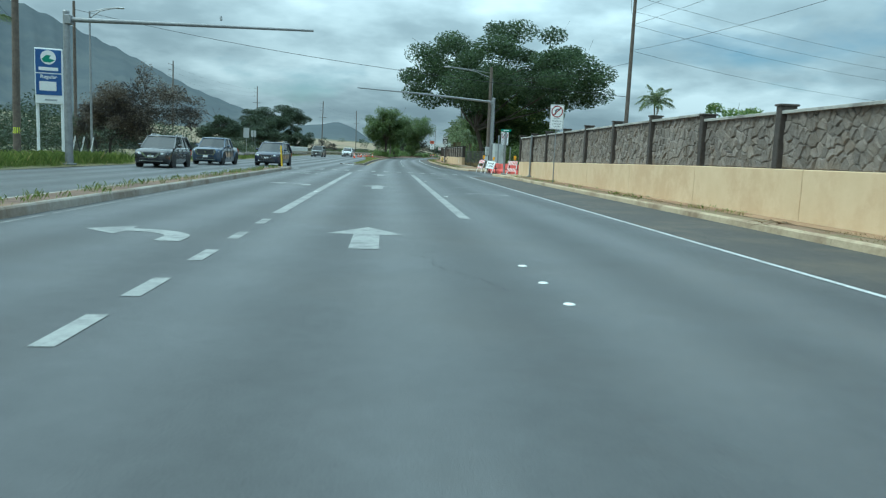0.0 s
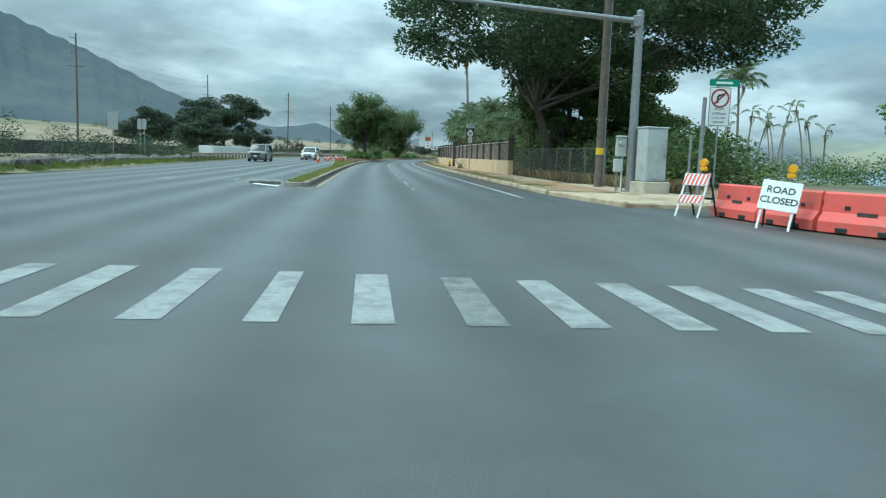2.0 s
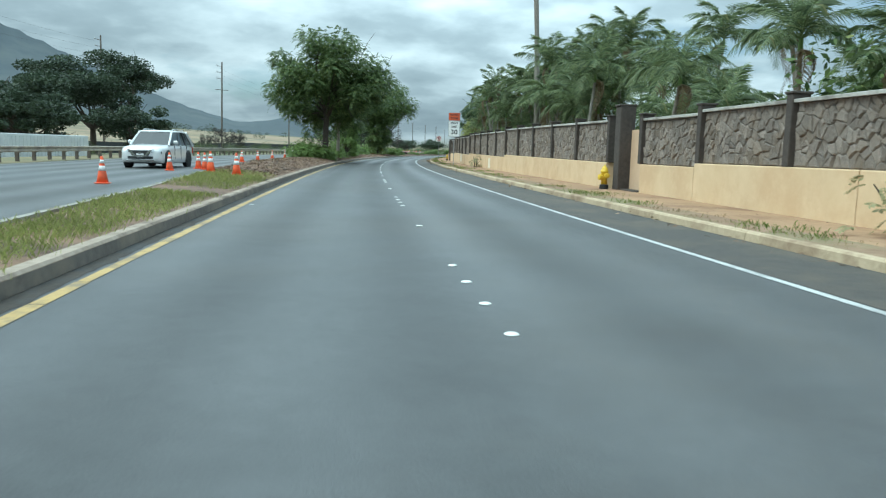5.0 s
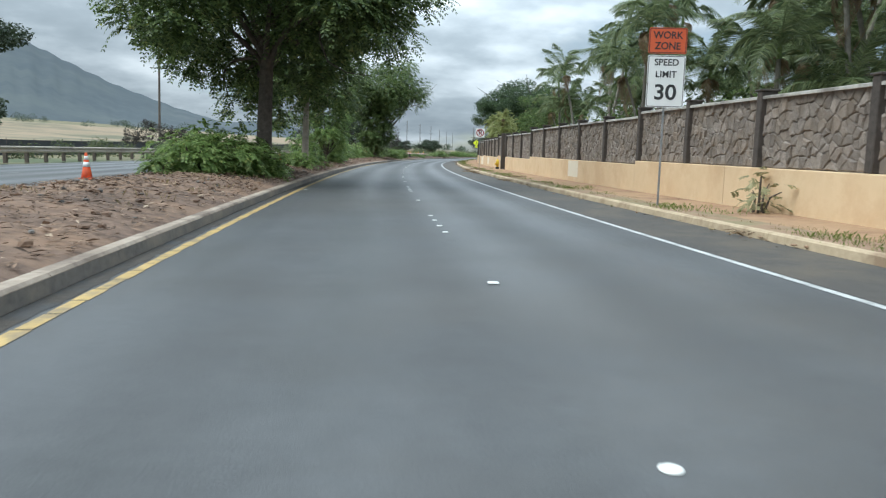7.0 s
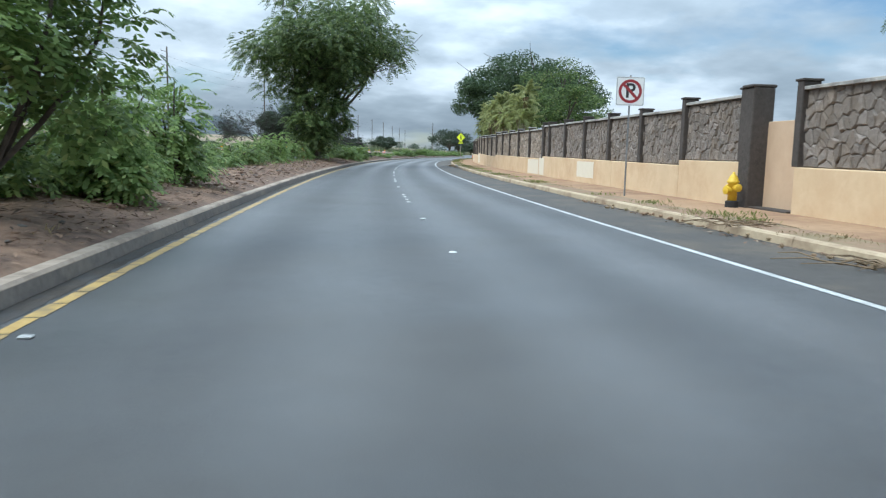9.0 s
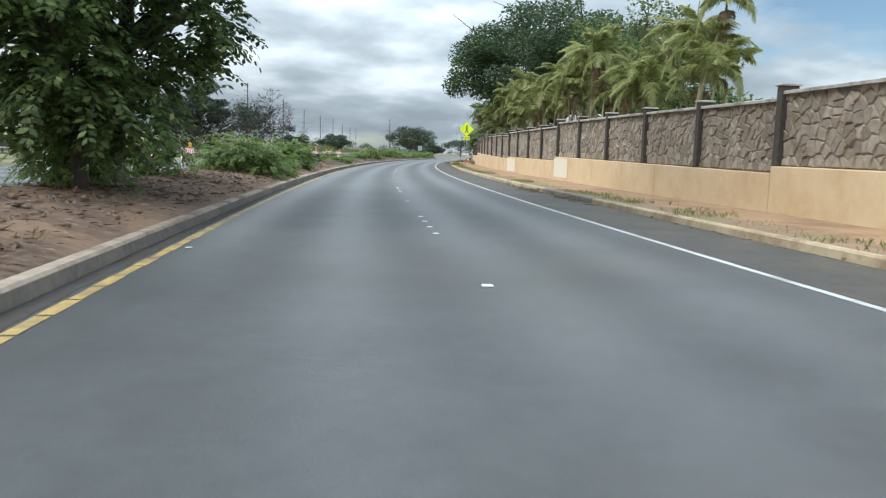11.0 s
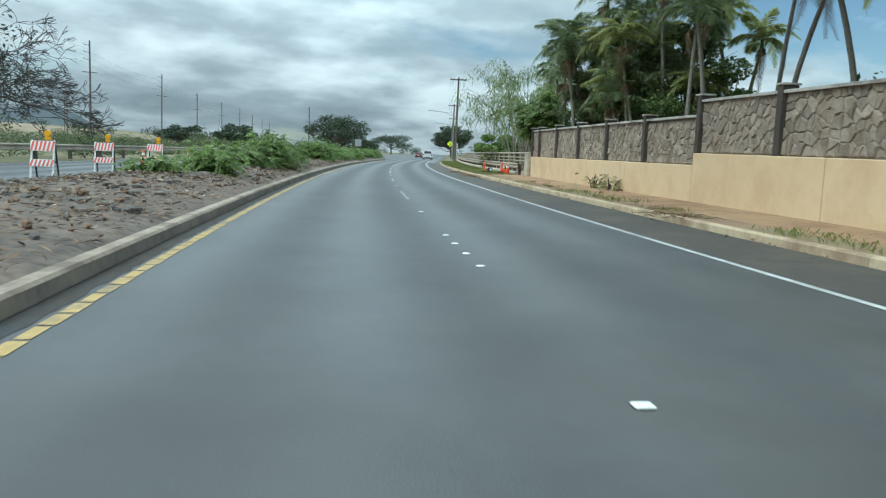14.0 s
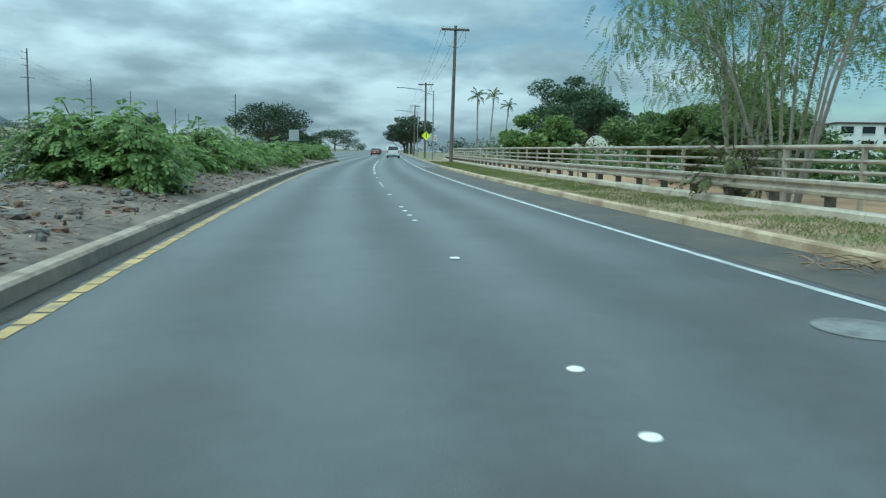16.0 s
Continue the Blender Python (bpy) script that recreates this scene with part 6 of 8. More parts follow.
w_rail((346.5, 436, lambda s: 7.85), "guardrail", "weathered steel guardrail on dark posts along the bridge", "wood_pole", lambda s: 0.12, 0.72)
w_rail((111.5, 250, lambda s: left_edge(s) - 0.7), "guardrail_inland", "weathered steel guardrail beside the oncoming lanes", "wood_pole", far_rise, 0.80, -1, 1.9)
w_rail((250, 430, lambda s: left_edge(s) - 0.7), "guardrail_inland_far", "weathered steel guardrail beside the oncoming lanes", "wood_pole", far_rise, 0.80, -1, 3.8)

low = tagged(new("bridge_kerb_wall"), "low tan concrete kerb wall under the guardrail", "wall", kind="structure")
for s in np.arange(347, 436, 5.0):
    part("wall_length", sweep([(7.70, 0.0), (7.70, 0.28), (7.74, 0.32), (8.06, 0.32), (8.06, 0.0)], s + 0.01, s + 4.99, 2.5, True), "pale_block", low)
rail = tagged(new("bridge_railing"), "grey steel pipe railing with three rails along the bridge", "railing")
for z, r in ((1.48, 0.055), (1.20, 0.04), (0.98, 0.04)):
    for s in np.arange(347, 436, 10.0):
        part("pipe", Build().tube([road(q, 8.65, z) for q in np.linspace(s, s + 10.02, 6)], r, 8), "rail_steel", rail)
for s in np.arange(348, 436, 2.6):
    part("baluster", Build().box((0, 0, 0.74), (0.10, 0.07, 1.48), 0.012), "rail_steel", rail, m=on_road(s, 8.65, 0.0))
sheet = rough_sheet("bridge_deck", 8.06, 15.0, 347, 436, 0.02, "sidewalk", "dusty tan bank beyond the bridge railing", 0.05, 2.5, 4)

# dark silt fence and white container inland
b = Build()
sf = tagged(new("silt_fence"), "long black fabric fence across the dry field", "fence")
pts = [(-58 + 0.16 * (y - 100) + 2 * math.sin(y * 0.05), y) for y in np.arange(90, 400, 5.0)]
for (xa, ya), (xb, yb) in zip(pts[:-1], pts[1:]):
    za, zb = float(land_height(np.array(xa), np.array(ya))), float(land_height(np.array(xb), np.array(yb)))
    part("fabric", Build().add([(xa, ya, za - 0.2), (xb, yb, zb - 0.2), (xb, yb, zb + 1.9), (xa, ya, za + 1.9), (xa + .02, ya, za - 0.2), (xb + .02, yb, zb - 0.2), (xb + .02, yb, zb + 1.9), (xa + .02, ya, za + 1.9)],
                               [(0, 1, 2, 3), (7, 6, 5, 4), (3, 2, 6, 7)]), "black_mesh", sf, tidy=False)
    part("stake", Build().tube([(xa, ya, za - 0.2), (xa, ya, za + 2.1)], 0.04, 5), "wood_pole", sf)

box = thing("shipping_container", Matrix.Translation((-20.6, 160.5, -0.85)) @ Matrix.Rotation(radians(-24), 4, "Z"), "white shipping container standing beyond the guardrail", "container")
part("shell", Build().box((0, 0, 1.35), (2.4, 12, 2.6), 0.04), "container_white", box)
for k in range(38):
    part("rib", Build().box((1.215, -5.6 + 0.3 * k, 1.35), (0.05, 0.12, 2.3), 0.01), "container_white", box)

# ---------------------------------------------------------------- vehicles
def wheel(parent, x, y, r, w):
    m = Matrix.Translation((x, y, r)) @ Matrix.Rotation(radians(90), 4, "Y")
    t = part("wheel", Build().lathe([(r * 0.62, -w / 2), (r * 0.93, -w / 2), (r, -w / 2 + 0.03), (r, w / 2 - 0.03), (r * 0.93, w / 2), (r * 0.62, w / 2)], 24, m), "black_rubber", parent, smooth=False)
    part("rim", Build().lathe([(0.05, -w * 0.42), (r * 0.60, -w * 0.40), (r * 0.63, -w * 0.5), (r * 0.63, w * 0.5), (r * 0.60, w * 0.40), (0.05, w * 0.42)], 24, m), "chrome", t)
    for k in range(5):
        a = 2 * math.pi * k / 5
        part("spoke_gap", Build().box((0, 0, 0), (w * 0.9, r * 0.18, r * 0.26), 0.02, Matrix.Translation((x, y + r * 0.40 * math.cos(a), r + r * 0.40 * math.sin(a))) @ Matrix.Rotation(a, 4, "X")), "car_trim", t)


def ringed(y, hw, z0, z1, tuck=0.06, crown=0.03):
    """Cross-section of a car's lower body at y: rocker, door bulge, shoulder line, rounded top."""
    h = z1 - z0
    half = [(hw - tuck, z0), (hw - 0.015, z0 + 0.12 * h), (hw, z0 + 0.36 * h), (hw - 0.02, z0 + 0.55 * h), (hw - 0.005, z0 + 0.72 * h), (hw - 0.035, z0 + 0.88 * h),
            (hw - 0.10, z1 - 0.02), (hw - 0.22, z1), (hw * 0.4, z1 + crown * 0.8)]
    return [Vector((-x, y, z)) for x, z in half] + [Vector((0, y, z1 + crown))] + [Vector((x, y, z)) for x, z in reversed(half)]


def ring_plate(outer, inner, y0, y1):
    """A frame between two outlines of (x, z)."""
    n = len(outer)
    b = Build()
    vs = [(x, y0, z) for x, z in outer] + [(x, y0, z) for x, z in inner] + [(x, y1, z) for x, z in outer] + [(x, y1, z) for x, z in inner]
    fs = []
    for i in range(n):
        j = (i + 1) % n
        fs += [(i, j, n + j, n + i), (2 * n + i, 3 * n + i, 3 * n + j, 2 * n + j), (i, 2 * n + i, 2 * n + j, j), (n + i, n + j, 3 * n + j, 3 * n + i)]
    return b.add(vs, fs)


def car(m, kind, paint, label, name="car", lights=True):
    """Built with its nose at -y."""
    v = thing(name, m, label, "car" if kind != "pickup" else "pickup", "vehicles on the road")
    L, hw, belt, roof, r = {"suv": (4.65, 0.92, 1.05, 1.70, 0.36), "pickup": (5.4, 0.95, 1.17, 1.82, 0.40), "boxy": (4.3, 0.91, 1.10, 1.80, 0.35), "sedan": (4.6, 0.90, 0.96, 1.46, 0.33)}[kind]
    h = L / 2
    hood = {"suv": 1.02, "pickup": 1.13, "boxy": 1.08, "sedan": 0.88}[kind]
    tail = {"suv": 1.06, "pickup": 1.16, "boxy": 1.10, "sedan": 0.99}[kind]
    up = {"suv": 0.12, "pickup": 0.05, "boxy": 0.06, "sedan": 0.14}[kind]      # how far the nose drops
    secs = [(-h, hw - 0.24, 0.42, hood - up - 0.22), (-h + 0.03, hw - 0.15, 0.34, hood - up - 0.12), (-h + 0.12, hw - 0.07, 0.27, hood - up - 0.05), (-h + 0.30, hw - 0.02, 0.23, hood - up * 0.75), (-h + 0.75, hw, 0.22, hood - up * 0.3),
            (-h + 1.30, hw, 0.22, belt), (-0.2, hw, 0.22, belt), (h - 1.0, hw, 0.22, belt + 0.01), (h - 0.3, hw - 0.02, 0.26, tail), (h - 0.06, hw - 0.07, 0.32, tail - 0.06), (h, hw - 0.14, 0.42, tail - 0.25)]
    body = part("body", Build().loft([ringed(y, w, a, c) for y, w, a, c in secs], close=True), paint, v, smooth=True)
    body.data.set_sharp_from_angle(angle=radians(50))
    # cabin: glass house with a painted roof and pillars
    y0, y1, y2, y3 = {"suv": (-h + 1.15, -h + 1.95, h - 0.70, h - 0.10), "pickup": (-h + 1.40, -h + 2.10, h - 2.05, h - 1.75), "boxy": (-h + 1.0, -h + 1.45, h - 0.35, h - 0.08), "sedan": (-h + 1.2, -h + 2.05, h - 1.35, h - 0.45)}[kind]
    hr = hw - 0.21
    zg, zr = belt - 0.03, roof - 0.07

    def at_glass(f, g, sx, out=0.0):
        """Point on the side of the glass house: f from front to back, g from belt to roof."""
        yb, yt = y0 + (y3 - y0) * f, y1 + (y2 - y1) * f
        return Vector((sx * ((hw - 0.075) * (1 - g) + hr * g + out), yb * (1 - g) + yt * g, zg * (1 - g) + zr * g))

    rings = []
    for g in (0.0, 0.5, 1.0):
        bow = 0.10
        ring_ = [at_glass(0, g, -1), Vector((0, at_glass(0, g, 1).y - bow, at_glass(0, g, 1).z)), at_glass(0, g, 1)]
        ring_ += [at_glass(0.5, g, 1, 0.02), at_glass(1, g, 1), Vector((0, at_glass(1, g, 1).y + bow * 0.7, at_glass(1, g, 1).z)), at_glass(1, g, -1), at_glass(0.5, g, -1, 0.02)]
        rings.append(ring_)
    part("window_glass", Build().loft(rings), "car_glass", v, "dark tinted glass")
    rf = []
    for dz, inset in ((-0.095, -0.025), (-0.05, 0.0), (-0.015, 0.07), (0.0, 0.18)):
        rf.append([Vector(p) for p in ((-hr + inset, y1 - 0.04 + inset * 0.7, roof + dz), (0, y1 - 0.12 + inset * 0.7, roof + dz), (hr - inset, y1 - 0.04 + inset * 0.7, roof + dz), (hr - inset + 0.015, (y1 + y2) / 2, roof + dz + 0.01),
                                       (hr - inset, y2 + 0.05 - inset * 0.5, roof + dz), (0, y2 + 0.1 - inset * 0.5, roof + dz), (-hr + inset, y2 + 0.05 - inset * 0.5, roof + dz), (-hr + inset - 0.015, (y1 + y2) / 2, roof + dz + 0.01))])
    part("roof", Build().loft(rf), paint, v, smooth=True)
    for sx in (-1, 1):
        for f, rad, mat in ((0.0, 0.05, paint), (1.0, 0.085 if kind == "suv" else 0.06, paint)) + (((0.5, 0.045, "car_trim"),) if kind == "pickup" else ((0.37, 0.035, "car_trim"), (0.68, 0.045, "car_trim"))):
            part("pillar", Build().tube([at_glass(f, -0.03, sx), at_glass(f, 0.5, sx, 0.012), at_glass(f, 1.0, sx)], rad, 6), mat, v)
        part("window_sill", Build().tube([at_glass(f, 0.0, sx, 0.01) for f in (0, 0.5, 1)], 0.022, 5), "chrome" if kind == "suv" else "car_trim", v)
        mir = part("mirror", Build().box((sx * (hw + 0.10), y0 + 0.42, belt + 0.10), (0.22, 0.13, 0.17), 0.05), paint, v)
        part("mirror_arm", Build().box((sx * (hw - 0.02), y0 + 0.42, belt + 0.03), (0.12, 0.06, 0.05), 0.015), "car_trim", mir)
        ws = (-h + 0.92, h - 1.05) if kind == "pickup" else (-h + 0.88, h - 0.92)
        for y in ws:
            am = Matrix.Translation((sx * (hw - 0.008), y, r + 0.02)) @ Matrix.Rotation(radians(90), 4, "Y")
            part("wheel_arch", Build().lathe([(r * 1.17, -0.018), (r * 1.17, 0.018)], 28, am), "car_trim", v)
            if kind == "pickup":
                arc = [(sx * (hw + 0.015), y + r * 1.2 * math.cos(radians(a)), r + 0.02 + r * 1.2 * math.sin(radians(a))) for a in range(-5, 186, 15)]
                part("fender_flare", Build().tube(arc, 0.045, 6), paint, v)
            wheel(v, sx * (hw - 0.09), y, r, 0.24)
        for y in ((y0 + 0.62, y0 + 1.5, y0 + 2.35) if kind != "pickup" else (y0 + 0.6, y0 + 1.45, y0 + 2.2)):
            part("door_gap", Build().box((sx * (hw - 0.012), y, (belt + 0.36) / 2), (0.03, 0.014, belt - 0.42)), "car_trim", v)
        for y in (y0 + 1.3, y0 + 2.12):
            part("door_handle", Build().box((sx * (hw + 0.01), y, belt - 0.17), (0.03, 0.17, 0.03), 0.01), paint, v)
        if lights:
            zl = hood - up - 0.19
            tilt = Matrix.Translation((sx * (hw - 0.27), -h + 0.13, zl)) @ Matrix.Rotation(radians(sx * 24), 4, "Z") @ Matrix.Rotation(radians(sx * 9), 4, "Y")
            hl = part("headlight", Build().box((0, 0, 0), (0.46, 0.16, 0.16), 0.045, tilt), "car_trim", v, "dark headlight housing")
            part("headlight_lens", Build().box((-sx * 0.02, -0.08, 0.0), (0.38, 0.03, 0.10), 0.03, tilt), "lamp_lens", hl)
            part("tail_light", Build().box((sx * (hw - 0.15), h - 0.07, tail - 0.24), (0.2, 0.16, 0.38), 0.04), "tail_lens", v, "red tail light")
            fp = part("fog_pocket", Build().box((sx * (hw - 0.30), -h + 0.08, 0.53), (0.26, 0.12, 0.16), 0.04), "car_trim", v)
            part("fog_lamp", Build().box((sx * (hw - 0.30), -h + 0.02, 0.53), (0.10, 0.03, 0.07), 0.02), "lamp_lens", fp)
    zc = hood - up - 0.24
    gw, gh = {"suv": (0.42, 0.13), "pickup": (0.56, 0.18), "boxy": (0.5, 0.12), "sedan": (0.42, 0.12)}[kind]
    shape = lambda k: [(-gw * k, zc + gh * k * 0.9), (gw * k, zc + gh * k * 0.9), (gw * k * 1.1, zc + gh * k * 0.2), (gw * k * 0.86, zc - gh * k), (-gw * k * 0.86, zc - gh * k), (-gw * k * 1.1, zc + gh * k * 0.2)]
    gr = part("grille", Build().plate(shape(0.95), -h - 0.03, -h + 0.12), "car_trim", v)
    if kind == "suv":
        vee = [(-gw * 1.25, zc + gh), (-gw * 0.95, zc + gh), (-gw * 0.45, zc - gh * 0.75), (gw * 0.45, zc - gh * 0.75), (gw * 0.95, zc + gh), (gw * 1.25, zc + gh), (gw * 0.62, zc - gh * 1.25), (-gw * 0.62, zc - gh * 1.25)]
        part("grille_trim", Build().plate(vee, -h - 0.055, -h - 0.03), "chrome", gr)
    else:
        part("grille_trim", ring_plate(shape(1.12), shape(0.93), -h - 0.05, -h - 0.01), "chrome", gr)
    part("badge", Build().lathe([(0.06, -0.02), (0.05, 0.02)], 12, Matrix.Translation((0, -h - 0.05, zc)) @ Matrix.Rotation(radians(90), 4, "X")), "chrome", gr)
    part("lower_intake", Build().box((0, -h + 0.03, 0.46), (1.15, 0.10, 0.15), 0.04), "car_trim", v)
    part("skid_strip", Build().box((0, -h + 0.02, 0.35), (1.2, 0.08, 0.045), 0.015), "chrome", v)
    part("plate_bar", Build().box((0, -h - 0.04, 0.56), (0.31, 0.02, 0.15), 0.004), "reflective", v)
    part("plate_bar", Build().box((0, h + 0.03, 0.66), (0.31, 0.03, 0.15), 0.004), "reflective", v)
    part("bumper", Build().box((0, h - 0.02, 0.48), (1.6, 0.14, 0.2), 0.05), "chrome" if kind == "pickup" else ("car_trim" if kind != "sedan" else paint), v)
    part("underbody", Build().box((0, 0, 0.27), (1.5, L - 0.9, 0.16), 0.03), "car_trim", v)
    if kind == "pickup":
        part("bed_opening", Build().box((0, h - 0.92, 1.19), (1.5, 1.45, 0.03), 0.01), "car_trim", v)
        part("tailgate", Build().box((0, h - 0.02, 0.92), (1.45, 0.08, 0.44), 0.03), paint, v)
        part("hood_scoop", Build().box((0, -h + 0.95, hood + 0.02), (0.7, 0.5, 0.05), 0.02), paint, v)
    if kind == "suv":
        for sx in (-1, 1):
            part("roof_rail", Build().tube([(sx * (hr - 0.06), y1 + 0.3, roof), (sx * (hr - 0.05), y1 + 0.4, roof + 0.05), (sx * (hr - 0.05), y2 - 0.3, roof + 0.05), (sx * (hr - 0.06), y2 - 0.2, roof)], 0.02, 6), "chrome", v)
    return v


car(on_road(41.6, -13.7, 0, 0), "suv", "car_black", "black family car on the oncoming lane")
car(on_road(52.6, -13.4, 0, -2), "pickup", "car_slate", "slate-blue crew-cab pickup on the oncoming lane", "pickup")
car(on_road(55.4, -9.9, 0, -4), "suv", "car_navy", "dark blue family car on the oncoming lane beside the median")
car(on_road(123.6, -13.6, far_rise(123.6), -4), "boxy", "car_sand", "grey boxy wagon on the oncoming lane")
car(on_road(143.0, -10.4, far_rise(143), -4), "suv", "car_white", "white family car on the oncoming lane")
car(on_road(459.5, 1.75, 0, 180), "pickup", "car_white", "white crew-cab pickup seen from behind on the outer lane", "pickup")
car(on_road(505, -1.9, 0, 180), "sedan", "car_red", "dark red saloon seen from behind on the inner lane")
car(on_road(536, -1.9, 0, 180), "sedan", "car_black", "dark saloon far ahead on the inner lane")


# ---------------------------------------------------------------- trees
def leaf_mesh(name, centres, radii, count, size, material, seed, droop=0.25, flat=1.0, slim=0.42):
    """Many small folded leaves scattered through rounded clumps, denser near each clump's skin."""
    r = np.random.default_rng(seed)
    centres, radii = np.array(centres, float), np.array(radii, float)
    wts = radii ** 2 / (radii ** 2).sum()
    pick = r.choice(len(centres), count, p=wts)
    d = r.normal(size=(count, 3)); d /= np.linalg.norm(d, axis=1)[:, None]
    rad = radii[pick] * r.random(count) ** 0.42
    pos = centres[pick] + d * rad[:, None] * np.array([1, 1, 0.72 * flat])
    u = r.normal(size=(count, 3)); u[:, 2] = u[:, 2] * 0.5 - droop
    u /= np.linalg.norm(u, axis=1)[:, None]
    w = np.cross(u, r.normal(size=(count, 3))); w /= np.linalg.norm(w, axis=1)[:, None] + 1e-9
    n = np.cross(u, w)
    ln = size * r.uniform(0.6, 1.35, count)[:, None]
    wd = ln * slim
    v = np.empty((count, 4, 3))
    v[:, 0] = pos - u * ln * 0.5
    v[:, 1] = pos + w * wd * 0.5 + n * wd * 0.15
    v[:, 2] = pos + u * ln * 0.5
    v[:, 3] = pos - w * wd * 0.5 + n * wd * 0.15
    me = bpy.data.meshes.new(name)
    me.vertices.add(count * 4); me.loops.add(count * 4); me.polygons.add(count)
    me.vertices.foreach_set("co", v.ravel())
    me.loops.foreach_set("vertex_index", np.arange(count * 4))
    me.polygons.foreach_set("loop_start", np.arange(0, count * 4, 4))
    me.materials.append(MATS[material])
    me.update(calc_edges=True)
    return me


def spray_mesh(name, centres, radii, count, length, leaflet, material, seed, droop=0.7, pairs=6):
    """Drooping compound leaves: each a curved stalk with paired leaflets, growing outwards from the clumps."""
    r = np.random.default_rng(seed)
    centres, radii = np.array(centres, float), np.array(radii, float)
    pick = r.choice(len(centres), count, p=radii ** 2 / (radii ** 2).sum())
    d = r.normal(size=(count, 3)); d /= np.linalg.norm(d, axis=1)[:, None]
    pos = centres[pick] + d * (radii[pick] * r.random(count) ** 0.5)[:, None] * np.array([1, 1, 0.75])
    out = d * np.array([1, 1, 0.35]) + np.array([0, 0, 0.25]) + r.normal(size=(count, 3)) * 0.3
    out /= np.linalg.norm(out, axis=1)[:, None]
    side = np.cross(out, np.array([0, 0, 1.0])) + r.normal(size=(count, 3)) * 0.15
    side /= np.linalg.norm(side, axis=1)[:, None] + 1e-9
    ln = (length * r.uniform(0.65, 1.3, count))[:, None]
    down = np.array([0, 0, -1.0])
    quads = []
    for k in range(pairs):
        u = 0.25 + 0.75 * k / (pairs - 1)
        p = pos + out * ln * u + down * ln * droop * u * u * 0.8
        tng = out + down * droop * 1.6 * u
        tng /= np.linalg.norm(tng, axis=1)[:, None]
        size = leaflet * (1.0 - 0.45 * abs(u - 0.55)) * r.uniform(0.8, 1.2, count)[:, None]
        for sg in (-1, 1):
            dr = side * sg * 0.85 + tng * 0.5 + down * 0.25 + r.normal(size=(count, 3)) * 0.12
            dr /= np.linalg.norm(dr, axis=1)[:, None]
            w = np.cross(dr, np.cross(tng, side)); w /= np.linalg.norm(w, axis=1)[:, None] + 1e-9
            quads.append(np.stack([p, p + dr * size * 0.5 + w * size * 0.25, p + dr * size, p + dr * size * 0.5 - w * size * 0.25], 1))
    v = np.concatenate(quads, 0)
    n = len(v)
    me = bpy.data.meshes.new(name)
    me.vertices.add(n * 4); me.loops.add(n * 4); me.polygons.add(n)
    me.vertices.foreach_set("co", v.ravel())
    me.loops.foreach_set("vertex_index", np.arange(n * 4))
    me.polygons.foreach_set("loop_start", np.arange(0, n * 4, 4))
    me.materials.append(MATS[material])
    me.update(calc_edges=True)
    return me


def limb(b, a, c, r0, r1, r, bend=0.15, n=6):
    a, c = Vector(a), Vector(c)
    ln = (c - a).length
    off = Vector(r.normal(size=3)) * ln * bend
    pts = [a.lerp(c, k / n) + off * math.sin(math.pi * k / n) for k in range(n + 1)]
    b.tube(pts, [r0 + (r1 - r0) * k / n for k in range(n + 1)], 7)
    return pts


def tree(x, y, height, spread, trunk_r, fork, clumps, leaves, size, material, label, seed, bark="bark", crown_low=0.35, flat=0.8, lean=(0, 0), name="tree", z0=0.0, clump_r=0.30, droop=0.25, spray=0.0, shift=(0, 0), low=()):
    """Tapered trunk that forks into limbs, each ending in a clump of leaves."""
    r = np.random.default_rng(seed)
    t = thing(name, Matrix.Translation((x, y, z0)), label, "tree", "trees")
    top = Vector((lean[0], lean[1], fork))
    trunk = Build()
    trunk.tube([(0, 0, -0.4), (0, 0, 0.1), (lean[0] * 0.4, lean[1] * 0.4, fork * 0.5), top], [trunk_r * 1.6, trunk_r * 1.15, trunk_r, trunk_r * 0.85], 12)
    centres, rads = [], []
    zc, hz = height * (crown_low + (1 - crown_low) / 2), height * (1 - crown_low) / 2
    for k in range(clumps):
        a = 2 * math.pi * (k * 0.381966) + r.uniform(-0.3, 0.3)
        q = math.sqrt((k + 0.5) / clumps)
        zz = zc + hz * (math.sqrt(max(0.0, 1 - q * q)) * r.uniform(-0.6, 0.95) * 0.95 + r.uniform(-0.12, 0.12) - 0.18 * q)
        centres.append((lean[0] * 1.6 + shift[0] + math.cos(a) * spread * q * 0.85, lean[1] * 1.6 + shift[1] + math.sin(a) * spread * q * 0.85, zz))
        rads.append(spread * clump_r * r.uniform(0.7, 1.2))
    for dx, dy, dz, rr in low:
        e = Vector((dx, dy, dz))
        pts = limb(trunk, top, e, trunk_r * 0.28, trunk_r * 0.05, r, 0.12)
        for w in (pts[4], pts[5], e):
            centres.append(tuple(w + Vector(r.normal(size=3)) * 0.15)); rads.append(rr)
    for k in range(min(clumps, 12)):
        c = centres[(k * 5 + 2) % clumps]
        pts = limb(trunk, top - Vector((0, 0, fork * 0.12 * r.random())), c, trunk_r * 0.5, trunk_r * 0.08, r, 0.10)
        for _ in range(2):
            e = Vector(c) + Vector(r.normal(size=3)) * spread * 0.22
            limb(trunk, pts[4], e, trunk_r * 0.17, trunk_r * 0.04, r, 0.12, 4)
    part("trunk", trunk, bark, t, tidy=False, smooth=True)
    if spray:
        crown = spray_mesh("crown", centres, rads, leaves // 8, spray, size, material, seed + 1)
    else:
        crown = leaf_mesh("crown", centres, rads, leaves, size, material, seed + 1, droop, flat)
    part("crown", crown, None, t)
    return t


